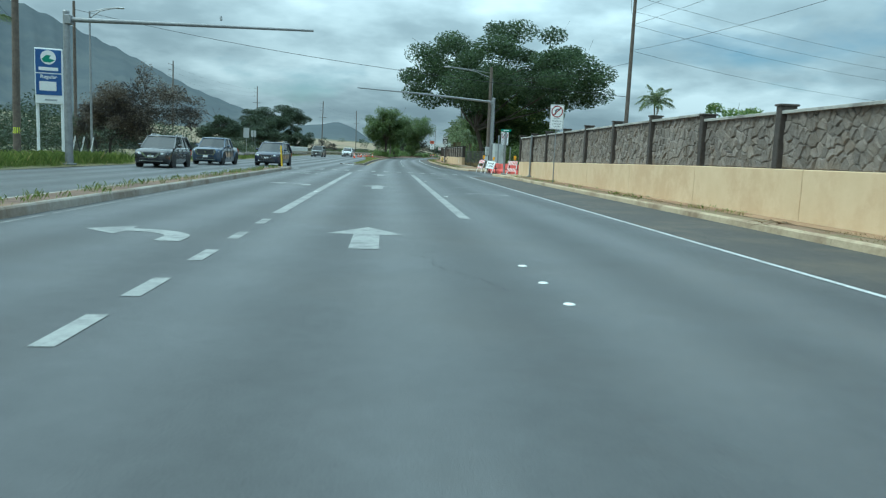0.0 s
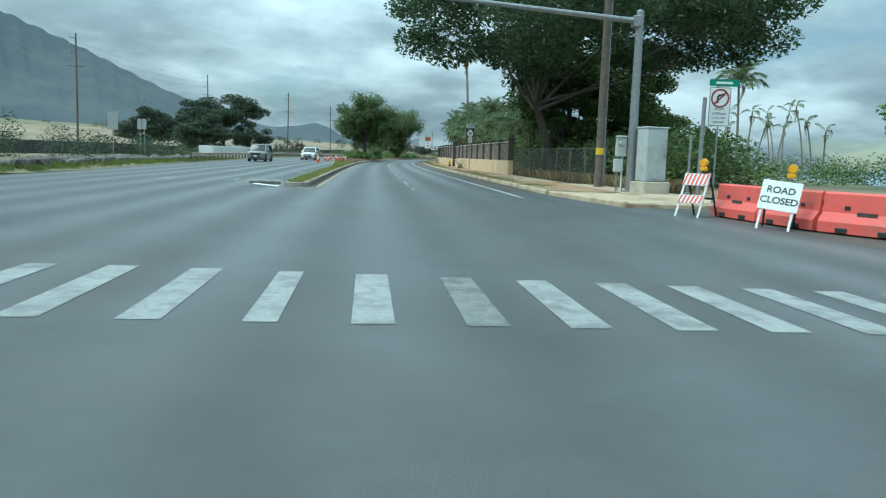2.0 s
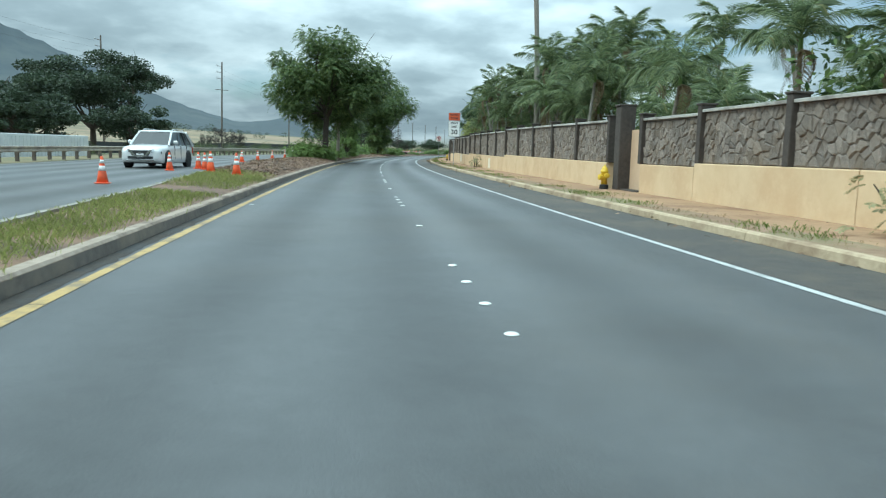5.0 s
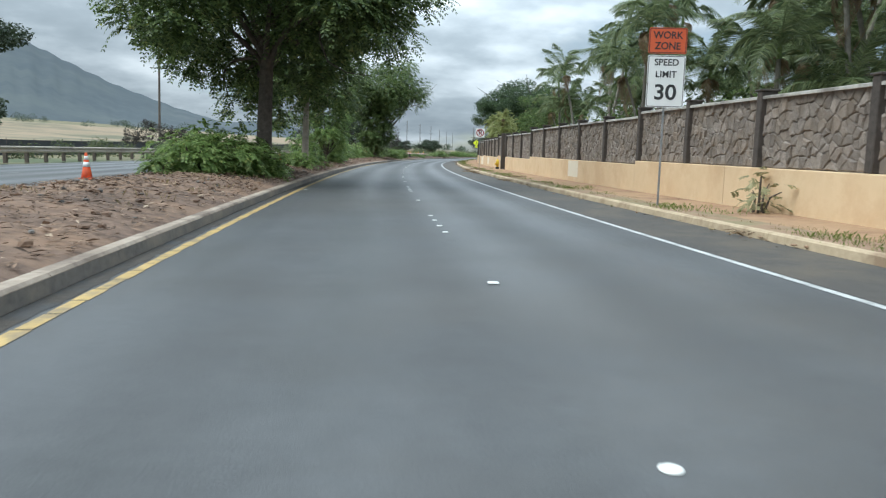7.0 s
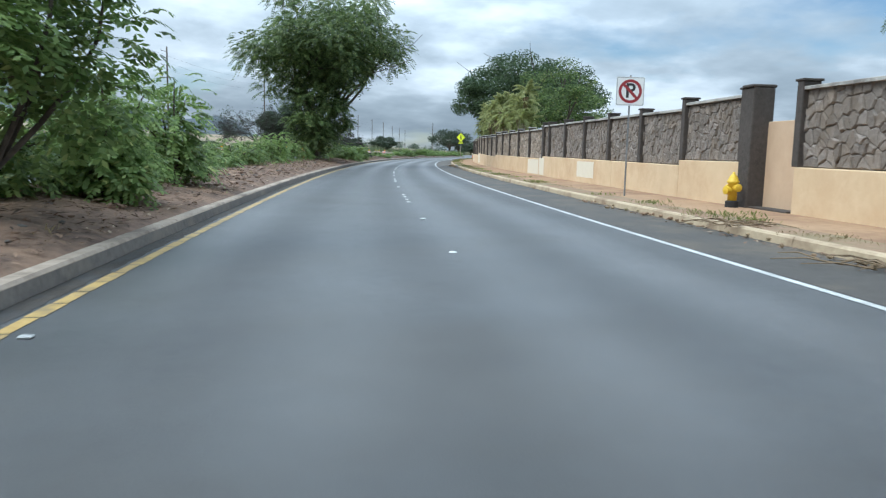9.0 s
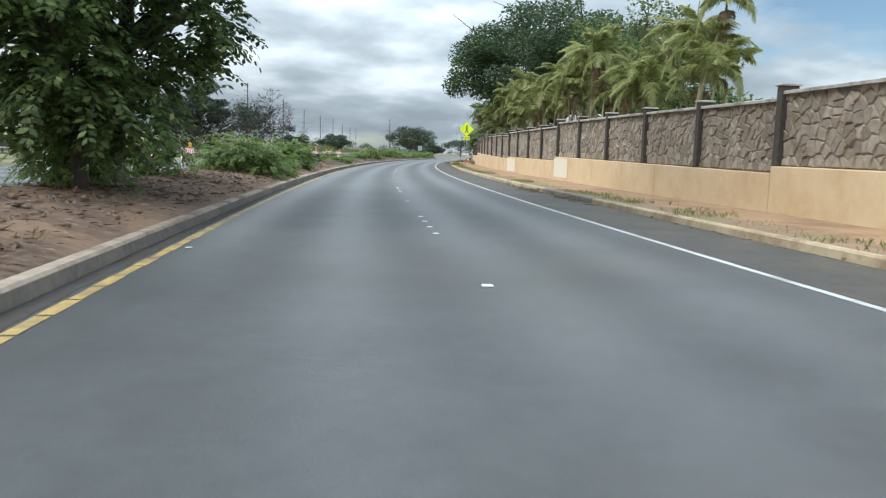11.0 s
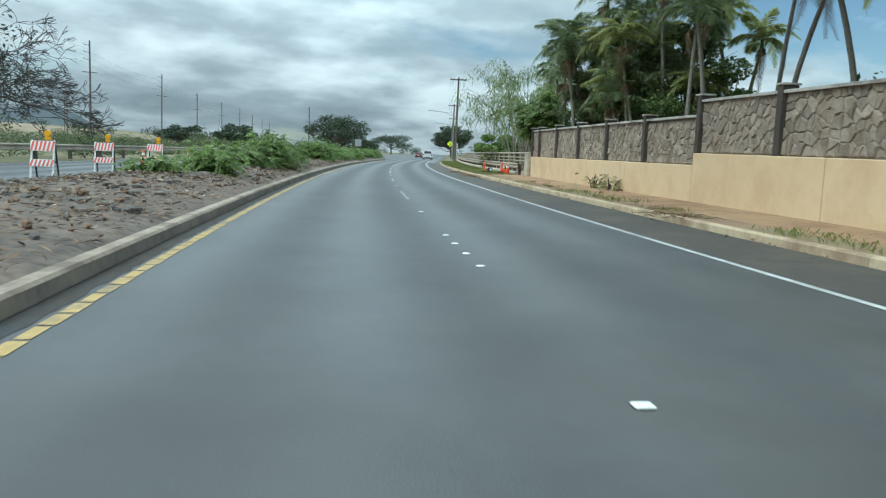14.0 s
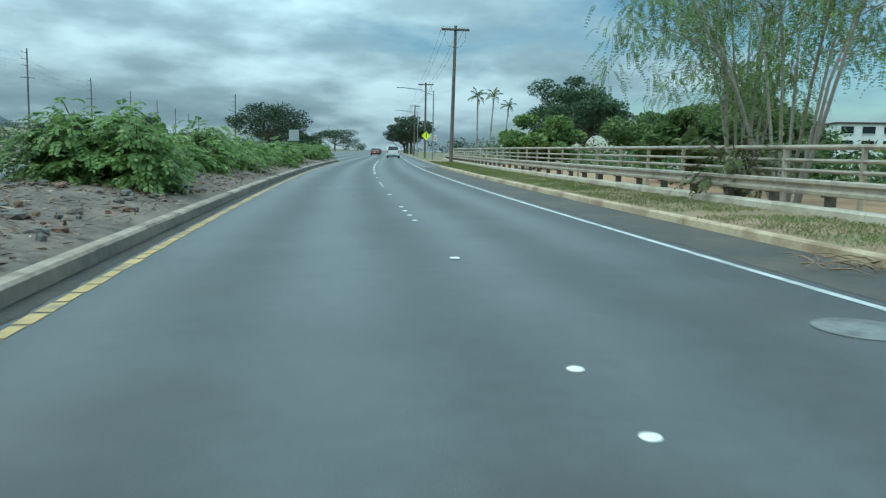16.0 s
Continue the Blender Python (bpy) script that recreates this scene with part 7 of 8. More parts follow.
# huge spreading tree behind the junction
q = road(91.5, 10.3)
tree(q.x, q.y, 18.2, 13.7, 0.25, 5.0, 96, 74000, 0.34, "leaf_dark", "huge dark spreading shade tree behind the fence", 21, crown_low=0.25, flat=0.8, lean=(-1.3, 0.2), clump_r=0.16, shift=(4.0, 0))
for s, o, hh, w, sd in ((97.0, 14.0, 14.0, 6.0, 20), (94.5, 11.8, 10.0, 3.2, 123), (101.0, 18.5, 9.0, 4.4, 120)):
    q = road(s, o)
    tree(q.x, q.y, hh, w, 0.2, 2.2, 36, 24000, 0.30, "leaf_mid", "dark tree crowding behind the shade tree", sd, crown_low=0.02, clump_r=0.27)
# median trees
q = road(177.0, -5.4)
tree(q.x, q.y, 13.0, 6.0, 0.27, 4.6, 70, 92000, 0.19, "leaf_mid", "large leafy tree with drooping branches in the median", 23, crown_low=0.13, flat=0.95, lean=(0.15, 0.1), clump_r=0.22, droop=0.5, spray=0.6,
     low=((0.4, 5.2, 3.1, 0.55), (-0.7, 5.8, 3.2, 0.6), (-1.6, 4.8, 3.0, 0.6)))
q = road(189.2, -5.3)
tree(q.x, q.y, 10.5, 3.2, 0.17, 4.2, 36, 34000, 0.17, "leaf_mid", "leafy tree with a straight forked trunk in the median", 24, bark="pale_bark", crown_low=0.18, lean=(0.1, 0.1), clump_r=0.30, droop=0.6, spray=0.6, shift=(-0.3, 0),
     low=((0.0, 4.0, 2.9, 0.36), (-0.8, 4.9, 3.0, 0.36), (-1.7, 3.4, 3.1, 0.4)))
q = road(200.9, -5.4)
tree(q.x, q.y, 6.2, 1.6, 0.08, 0.9, 24, 11000, 0.16, "leaf_bright", "bushy light green young tree leafed down to the ground", 124, crown_low=0.0, flat=1.0, clump_r=0.34, droop=0.6, spray=0.5)
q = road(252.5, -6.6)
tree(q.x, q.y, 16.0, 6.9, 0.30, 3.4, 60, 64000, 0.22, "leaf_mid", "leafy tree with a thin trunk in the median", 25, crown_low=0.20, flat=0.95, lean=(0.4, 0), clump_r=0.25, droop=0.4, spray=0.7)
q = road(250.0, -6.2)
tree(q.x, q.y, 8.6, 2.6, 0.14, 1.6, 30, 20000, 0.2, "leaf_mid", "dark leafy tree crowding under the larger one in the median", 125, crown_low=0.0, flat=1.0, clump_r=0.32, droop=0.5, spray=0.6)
# inland trees
for x, y, h, w, low, fl, n, sd, label in ((-31, 212, 13.2, 10.0, 0.42, 0.6, 30000, 26, "dark umbrella-shaped tree beyond the oncoming lanes"),
                                          (-35, 196, 9.8, 7.5, 0.05, 0.8, 20000, 127, "dark rounded tree beyond the oncoming lanes"),
                                          (-30, 186, 8.0, 5.5, 0.03, 0.8, 14000, 128, "dark rounded tree beyond the oncoming lanes"),
                                          (-42, 194, 9.6, 6.5, 0.12, 0.8, 18000, 27, "dark rounded tree beyond the oncoming lanes"),
                                          (-24, 203, 8.0, 5.0, 0.10, 0.8, 8000, 29, "dark rounded tree beyond the oncoming lanes")):
    tree(x, y, h, w, 0.4, h * 0.26, 36, n, 0.42, "leaf_far", label, sd, crown_low=low, flat=fl, clump_r=0.25)
# behind the near wall
tree(45, 95, 10.5, 6, 0.3, 3, 20, 6000, 0.5, "leaf_green", "green tree behind the near wall", 31, crown_low=0.2)
tree(58, 112, 10.0, 6, 0.3, 3, 20, 6000, 0.5, "leaf_green", "green tree behind the near wall", 32, crown_low=0.2)
# tall grove behind the wall
q = road(317.6, 16.8)
tree(q.x, q.y, 18.8, 13.6, 0.6, 5.5, 84, 52000, 0.40, "leaf_dark", "tall dense dark green tree behind the wall", 33, crown_low=0.30, clump_r=0.19,
     low=((-11.0, 4.0, 8.8, 1.5), (-9.5, 7.0, 8.4, 1.5), (-11.8, 0.5, 9.2, 1.4), (-6.0, 9.5, 8.4, 1.5), (-3.0, -10.0, 8.8, 1.5)))
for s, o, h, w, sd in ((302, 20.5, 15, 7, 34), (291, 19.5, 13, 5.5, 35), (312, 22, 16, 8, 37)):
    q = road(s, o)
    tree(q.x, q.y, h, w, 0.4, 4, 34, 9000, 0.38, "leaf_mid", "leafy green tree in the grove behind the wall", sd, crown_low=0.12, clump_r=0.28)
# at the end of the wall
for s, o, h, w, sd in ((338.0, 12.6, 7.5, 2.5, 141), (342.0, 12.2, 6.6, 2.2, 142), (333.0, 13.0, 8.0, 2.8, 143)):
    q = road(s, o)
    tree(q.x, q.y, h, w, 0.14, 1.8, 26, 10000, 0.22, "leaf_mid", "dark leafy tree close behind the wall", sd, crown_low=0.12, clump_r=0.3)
for s, o, h, w, sd in ((345.3, 9.1, 5.6, 1.6, 140),):
    q = road(s, o)
    tree(q.x, q.y, h, w, 0.12, 1.6, 22, 11000, 0.20, "leaf_green", "slim leafy tree leaning at the end of the wall", sd, crown_low=0.36, clump_r=0.28, spray=0.5)
# beyond the bridge
for x, y, h, w, sd, mtl in ((98, 422, 13.5, 6.2, 38, "leaf_dark"), (90, 408, 10, 5, 39, "leaf_dark"), (74, 372, 5.6, 4.2, 40, "leaf_mid"), (84, 392, 5.6, 4.5, 41, "leaf_mid"), (110, 400, 8, 5, 42, "leaf_dark"),
                            (70, 388, 4.0, 3.2, 43, "leaf_green"), (63, 366, 3.6, 2.6, 44, "leaf_mid")):
    tree(x, y, h, w, 0.3, h * 0.25, 22, 9000, 0.4, mtl, "dense green tree beyond the bridge railing", sd, crown_low=0.08, clump_r=0.32)
# far trees by the road ahead
for x, y, h, w, sd in ((84, 522, 12.5, 11.5, 45), (118, 640, 11, 12, 46), (55, 530, 8, 7, 47), (40, 540, 7.5, 7, 48), (140, 560, 14, 8, 49), (150, 585, 12, 8, 50), (165, 620, 10, 8, 51), (106, 566, 5, 6, 52), (170, 720, 12, 14, 53)):
    tree(x, y, h, w, 0.4, h * 0.3, 26, 6000, 0.7, "leaf_far", "dark umbrella-shaped tree far down the road", sd, crown_low=0.22, flat=0.7, clump_r=0.28)


def bare_tree(x, y, height, spread, seed, label, leaves=0, foliage="leaf_dark", stout=1.0, size=0.36):
    r = np.random.default_rng(seed)
    t = thing("bare_tree", Matrix.Translation((x, y, 0)), label, "tree", "bare trees")
    b = Build()
    tips = []

    def grow(a, d, ln, rad, depth):
        c = a + d * ln
        b.tube([a, a.lerp(c, 0.5) + Vector(r.normal(size=3)) * ln * 0.06, c], [max(rad, 0.016), max(rad * 0.82, 0.015), max(rad * 0.62, 0.014)], 5, False)
        if depth == 0:
            tips.append(c)
            return
        for _ in range(3 if depth > 1 else 2 + (r.random() < 0.6)):
            nd = (d + Vector(r.normal(size=3)) * 0.55 + Vector((d.x, d.y, 0)) * 0.35 + Vector((0, 0, -0.06))).normalized()
            grow(c, nd, ln * r.uniform(0.62, 0.85), rad * 0.62, depth - 1)

    base = Vector((0, 0, -0.3))
    b.tube([base, Vector((0, 0, height * 0.15)), Vector((0.1, 0, height * 0.25))], [0.42 * stout, 0.32 * stout, 0.26 * stout], 10)
    for k in range(6):
        a = 2 * math.pi * k / 6 + r.uniform(-0.3, 0.3)
        grow(Vector((0.1, 0, height * 0.24)), Vector((math.cos(a) * spread, math.sin(a) * spread, height * 0.55)).normalized(), height * 0.22, 0.11 * stout, 6)
    part("branchwork", b, "dead_wood", t, tidy=False)
    if leaves:
        pick = r.choice(len(tips), min(len(tips), 60), replace=False)
        part("crown", leaf_mesh("crown", [tuple(tips[i]) for i in pick], list(r.uniform(0.09, 0.22, len(pick)) * height), leaves, size, foliage, seed + 3), None, t)


bare_tree(16.2, 347.5, 10.6, 10.5, 61, "bare grey flat-topped tree beyond the oncoming lanes", stout=0.8)
bare_tree(10.5, 350.0, 11.5, 8.5, 62, "half-bare umbrella-shaped tree beyond the oncoming lanes", 7000, "leaf_far", size=0.3)
bare_tree(2.0, 346.0, 11.5, 10.0, 63, "bare umbrella-shaped tree beyond the oncoming lanes", 2500, "leaf_far", size=0.3)
tree(7.6, 349.0, 12.8, 5.8, 0.3, 3.0, 44, 34000, 0.30, "leaf_far", "dark dense tree among bare ones beyond the oncoming lanes", 160, crown_low=0.10, flat=0.8, clump_r=0.22)
bare_tree(-21, 258, 6.0, 5.0, 64, "small bare tree beyond the guardrail", stout=0.6)
bare_tree(-21.6, 69.5, 7.4, 2.0, 67, "dry brownish thicket tree with bare twigs beside the oncoming lanes", 15000, "leaf_brown", 0.35, 0.17)
bare_tree(-24.5, 68.5, 5.4, 2.0, 68, "dry brownish thicket tree with bare twigs beside the oncoming lanes", 12000, "leaf_brown", 0.35, 0.17)


def feathery_tree(x, y, seed):
    """Many thin pale stems with sparse hanging leaflets and dark pods."""
    r = np.random.default_rng(seed)
    t = thing("feathery_tree", Matrix.Translation((x, y, 0.0)), "airy many-stemmed tree with sparse hanging leaves and pods", "tree")
    b, centres, rads = Build(), [], []
    pods = Build()
    for k in range(9):
        a = 2 * math.pi * k / 9 + r.uniform(-0.25, 0.25)
        reach, top = r.uniform(1.4, 4.6), r.uniform(6.0, 10.5)
        pts = [Vector((0.35 * math.cos(a), 0.35 * math.sin(a), 0)), Vector((0.4 * reach * math.cos(a), 0.4 * reach * math.sin(a), top * 0.45)), Vector((0.75 * reach * math.cos(a), 0.75 * reach * math.sin(a), top * 0.8)),
               Vector((reach * math.cos(a), reach * math.sin(a), top))]
        b = Build().tube(pts, [0.055, 0.042, 0.024, 0.01], 6, False)
        for j in range(15):
            u = r.uniform(0.25, 1.0) * 3
            i = min(2, int(u)); p = pts[i].lerp(pts[i + 1], u - i)
            e = p + Vector((math.cos(a) * r.uniform(0.2, 1.6) + r.normal() * 0.9, math.sin(a) * r.uniform(0.2, 1.6) + r.normal() * 0.9, r.uniform(-0.5, 0.9)))
            m_ = p.lerp(e, 0.55) + Vector((0, 0, 0.3))
            b.tube([p, m_, e, e - Vector((0, 0, r.uniform(0.4, 1.1)))], [0.020, 0.012, 0.007, 0.004], 4, False)
            for w in (m_, e, e - Vector((0, 0, 0.5))):
                centres.append(tuple(w - Vector((0, 0, 0.15)))); rads.append(0.42)
            c = e.lerp(m_, r.random()) + Vector((r.normal() * 0.2, r.normal() * 0.2, 0))
            pods.tube([c, c - Vector((0.02, 0, 0.35 + 0.2 * r.random()))], [0.012, 0.006], 3, False)
        part("stem", b, "palm_trunk", t, tidy=False)
    part("crown", spray_mesh("crown", centres, rads, 2600, 0.42, 0.075, "leaf_green", seed + 1, 1.3, 9), None, t)
    tagged(part("pod_growth", pods, "dead_wood", t, tidy=False), kind="stuff")


q = road(364, 10.6); feathery_tree(q.x, q.y, 71)
q = road(369, 12.0); feathery_tree(q.x, q.y, 72)


# ---------------------------------------------------------------- palms
def frond_mesh(name, length, leaflet, seed, droop, material="frond_green", thin=0.013):
    """One arching frond along +x: midrib and paired drooping leaflets."""
    r = np.random.default_rng(seed)
    b = Build()
    n = 30
    pts = []
    for k in range(n + 1):
        u = k / n
        pts.append(Vector((length * (u - 0.24 * u * u * droop), 0, length * (0.62 * u - droop * 0.95 * u * u))))
    b.tube(pts[::3], [0.032 * (1 - 0.85 * k / 10) for k in range(11)], 4, False)
    for k in range(3, n + 1):
        u = k / n
        ln = leaflet * (math.sin(math.pi * min(1, u * 0.82 + 0.14)) * 0.9 + 0.15)
        tng = (pts[k] - pts[k - 1]).normalized()
        for side in (-1, 1):
            for j in (0, 0.5):
                p = pts[k - 1].lerp(pts[k], j)
                out = (Vector((0, side, 0)) * 0.9 + tng * 0.65 + Vector((0, 0, r.uniform(-0.55, 0.15)))).normalized()
                e = p + out * ln * r.uniform(0.85, 1.1) - Vector((0, 0, ln * r.uniform(0.15, 0.6)))
                m_ = p + out * ln * 0.5 + Vector((0, 0, 0.02))
                w = tng * thin
                b.add([p - w, p + w, m_ + w * 1.2, e, m_ - w * 1.2], [(0, 1, 2, 3, 4)])
    return b.mesh(name, material)


FRONDS = [frond_mesh("frond", 2.9, 0.75, 80 + k, d) for k, d in enumerate((0.65, 0.85, 1.05, 0.5))]
GOLDEN = [frond_mesh("frond", 2.5, 0.62, 180 + k, d, "frond_golden", 0.021) for k, d in enumerate((0.75, 1.0, 1.25, 0.6))]
DRY = frond_mesh("frond", 2.2, 0.5, 90, 1.9, "frond_dry")


def palm(x, y, h, lean, seed, k=1.0, fronds=13, trunk_r=0.10, z0=0.0, label="slender palm with arching feathery fronds behind the wall", dry=2, kind=None):
    r = np.random.default_rng(seed)
    t = thing("palm", Matrix.Translation((x, y, z0)), label, "palm tree", "palms")
    pts = [Vector((lean * h * 0.1 * u * u * math.cos(seed), lean * h * 0.1 * u * u * math.sin(seed), h * u - 0.3 * (1 - u))) for u in np.linspace(0, 1, 9)]
    part("trunk", Build().tube(pts, [trunk_r * (1.25 - 0.4 * u) for u in np.linspace(0, 1, 9)], 8), "palm_cane" if kind == "golden" else "palm_trunk", t, tidy=False, smooth=True)
    part("crownshaft", Build().tube([pts[-1], pts[-1] + Vector((0, 0, 0.55 * k))], [trunk_r * 1.0, trunk_r * 0.6], 8), "leaf_bright", t, tidy=False)
    top = pts[-1] + Vector((0, 0, 0.45 * k))
    for i in range(fronds):
        a = i * 2.39996 + r.uniform(-0.2, 0.2)
        tilt = -66 + 88 * (i + r.random()) / fronds
        m = Matrix.Translation(top) @ Matrix.Rotation(a, 4, "Z") @ Matrix.Rotation(radians(tilt), 4, "Y") @ Matrix.Diagonal((k, k, k, 1))
        part("frond", (GOLDEN if kind == "golden" else FRONDS)[int(r.integers(0, 4))], None, t, m=m)
    for i in range(dry):
        m = Matrix.Translation(top - Vector((0, 0, 0.3))) @ Matrix.Rotation(r.uniform(0, 6.3), 4, "Z") @ Matrix.Rotation(radians(35), 4, "Y") @ Matrix.Diagonal((k * 0.9, k * 0.9, k * 0.9, 1))
        part("frond", DRY, None, t, "dry brown hanging frond", m=m)
    return t


def palm_on(s, o, h, seed, lean=0.9, **kw):
    q = road(s, o)
    return palm(q.x, q.y, h, lean, seed, **kw)


pr = np.random.default_rng(5)
# low clumps behind the wall, early stretch
for k, s in enumerate(np.linspace(116, 176, 28)):
    palm_on(s + pr.uniform(-1.2, 1.2), 9.6 + pr.uniform(0, 6.5), pr.uniform(1.6, 4.6) + (1.4 if s > 140 else 0), 200 + k, k=pr.uniform(0.8, 1.1), fronds=13, trunk_r=0.08)
for k in range(15):
    s = 150 + 56 * (k + pr.random()) / 15
    palm_on(s, 11.0 + pr.uniform(0, 4.5), pr.uniform(2.6, 5.4), 430 + k, k=pr.uniform(0.75, 0.95), fronds=12, trunk_r=0.07, dry=1, lean=1.8)
for k in range(26):
    s = 148 + 30 * (k + pr.random()) / 26
    palm_on(s, 12.0 + pr.uniform(0, 6.5), pr.uniform(4.6, 8.2), 520 + k, k=pr.uniform(0.85, 1.1), fronds=14, trunk_r=0.08, dry=2, lean=1.6)
palm_on(109.4, 12.9, 4.3, 243, k=0.62, fronds=11, lean=0.4)
for k, (s, o, h) in enumerate(((126.0, 12.9, 5.7), (123.8, 13.6, 5.1), (126.6, 15.8, 5.3), (130.0, 13.2, 5.2), (122.6, 14.8, 4.4))):
    palm_on(s, o, h, 244 + k, k=0.68, fronds=12, trunk_r=0.08, lean=1.2)
palm_on(101.6, 9.3, 3.1, 240, k=0.62, fronds=11, lean=0.4)
palm_on(102.9, 11.2, 3.2, 241, k=0.75, fronds=13, lean=0.4)
palm_on(104.0, 11.8, 3.5, 242, k=0.7, fronds=12, lean=0.4)
# taller ones
for k, (s, o, h) in enumerate(((178, 10.5, 6.0), (180.5, 12.0, 7.4), (183, 11.0, 6.6), (186, 12.6, 7.6), (189.5, 11.2, 6.8), (193, 12.2, 6.4), (196, 13.4, 6.9), (201, 12.2, 6.6), (206, 12.0, 6.2))):
    palm_on(s, o, h + 0.2, 260 + k, k=0.85, fronds=10, trunk_r=0.085, lean=1.6)
    palm_on(s + 0.7, o + 0.4, h - 1.6, 460 + k, k=0.75, fronds=9, trunk_r=0.06, lean=2.4)
for k in range(54):
    s = 262 + 58 * (k // 3 + 0.35 * pr.random()) / 18
    palm_on(s, 10.2 + 1.6 * (k // 3 % 2) + pr.uniform(0, 1.2), pr.uniform(3.2, 6.8), 300 + k, k=pr.uniform(0.68, 0.95), fronds=11, trunk_r=0.05, dry=2, lean=1.5, kind="golden",
            label="clumped golden cane palm with thin leaning stems")
for k in range(15):
    s = 330 + 13 * (k + pr.random()) / 15
    palm_on(s, 10.8 + pr.uniform(0, 5.0), pr.uniform(5.0, 9.0), 340 + k, k=pr.uniform(0.72, 0.9), fronds=12, trunk_r=0.085, dry=2, lean=1.6, kind="golden" if k % 3 else None)
for k in range(9):
    s = 332 + 10 * (k + pr.random()) / 9
    palm_on(s, 10.2 + pr.uniform(0, 3.5), pr.uniform(2.4, 6.2), 480 + k, k=pr.uniform(0.6, 0.8), fronds=12, trunk_r=0.07, dry=2, lean=1.5, kind="golden" if k % 2 else None)
for k in range(9):
    s = 331 + 11 * (k + pr.random()) / 9
    palm_on(s, 9.9 + pr.uniform(0, 2.8), pr.uniform(3.0, 5.2), 560 + k, k=pr.uniform(0.55, 0.75), fronds=12, trunk_r=0.07, dry=3, lean=1.6, kind="golden" if k % 4 == 0 else None)
for k, (s, o, h) in enumerate(((339.0, 9.4, 6.2), (340.6, 10.2, 7.0), (342.2, 9.6, 5.2), (337.4, 10.6, 7.6), (343.0, 10.8, 4.2))):
    palm_on(s, o, h, 580 + k, k=0.85, fronds=14, trunk_r=0.08, dry=2, lean=1.2)
for k, (s, o, h) in enumerate(((322.5, 11.0, 6.8), (325.0, 12.2, 7.4), (327.6, 11.2, 6.4), (319.6, 11.8, 6.6))):
    palm_on(s, o, h, 590 + k, k=0.8, fronds=9, trunk_r=0.08, dry=1, lean=1.8)
palm(16.9, 165.3, 16.6, 0.4, 380, 0.75, 22, 0.20, label="very tall thin palm with a shaggy crown behind the wall", dry=16)
palm(55, 149, 12.5, 1.4, 381, 1.7, 16, 0.18, label="coconut palm behind the near wall")
palm(24, 178, 8.5, 0.3, 382, 0.95, 20, 0.16, label="stout fan-crowned palm behind the wall")
for k, (x, y, h) in enumerate(((37, 118, 6.5), (42, 126, 5.5), (50, 130, 7.5), (54, 138, 6.8), (36.2, 111, 6.0), (37.6, 112, 5.0), (39.0, 110.6, 6.2), (40.4, 112.0, 4.8), (41.6, 110.4, 6.8), (43.2, 111.5, 5.4), (45.0, 112.5, 4.6))):
    palm(x, y, h, 1.6, 390 + k, 0.5, 3 + k % 2, 0.08, label="thin battered palm with few fronds remaining", dry=2)
for k, (s, o, h) in enumerate(((480, 17, 10.5), (492, 21, 11.5), (505, 26, 10.5))):
    palm_on(s, o, h, 400 + k, 0.6, k=0.8, fronds=10, trunk_r=0.14, label="tall thin palm far beyond the bridge", dry=1)
palm(-24, 44, 7.0, 0.8, 410, 1.1, 12, 0.16, label="drooping palm beside the fuel sign", dry=6)


# ---------------------------------------------------------------- shrubs, grass and litter
def shrub(s, o, r0, h, seed, material="leaf_bright", count=2600, size=0.26, label="bright green feathery shrub in the median", name="shrub", z0=None, stems=7, tall=False):
    r = np.random.default_rng(seed)
    q = road(s, o)
    if z0 is None:
        z0 = bed(s, o)
    t = thing(name, Matrix.Translation((q.x, q.y, z0)), label, "shrub", "shrubs")
    b, centres, rads = Build(), [], []
    for k in range(stems):
        a = 2 * math.pi * k / stems + r.uniform(-0.4, 0.4)
        d = r.uniform(0.2, 0.95) * r0
        e = Vector((d * math.cos(a), d * math.sin(a), h * r.uniform(0.5, 1.0)))
        b = Build().tube([(0.1 * math.cos(a), 0.1 * math.sin(a), -0.1), e * 0.5 + Vector((0, 0, h * 0.12)), e], [0.035, 0.025, 0.01], 5, False)
        part("stem", b, "bark", t, tidy=False)
        for u in ((0.25, 0.4, 0.55, 0.7, 0.85, 1.0) if tall else (0.45, 0.75, 1.0)):
            centres.append(tuple(e * u + Vector(r.normal(size=3)) * r0 * 0.12)); rads.append(r0 * (r.uniform(0.5, 0.8) * (1.15 - u * 0.6) if tall else r.uniform(0.26, 0.42)))
    for k in range(6):
        a = r.uniform(0, 6.3)
        centres.append((r0 * 0.75 * math.cos(a), r0 * 0.75 * math.sin(a), h * 0.2)); rads.append(r0 * 0.34)
    part("foliage", spray_mesh("foliage", centres, rads, max(30, count // 9), 0.52 if size > 0.22 else 0.3, size * 0.56, material, seed + 1, 0.65, 8), None, t)


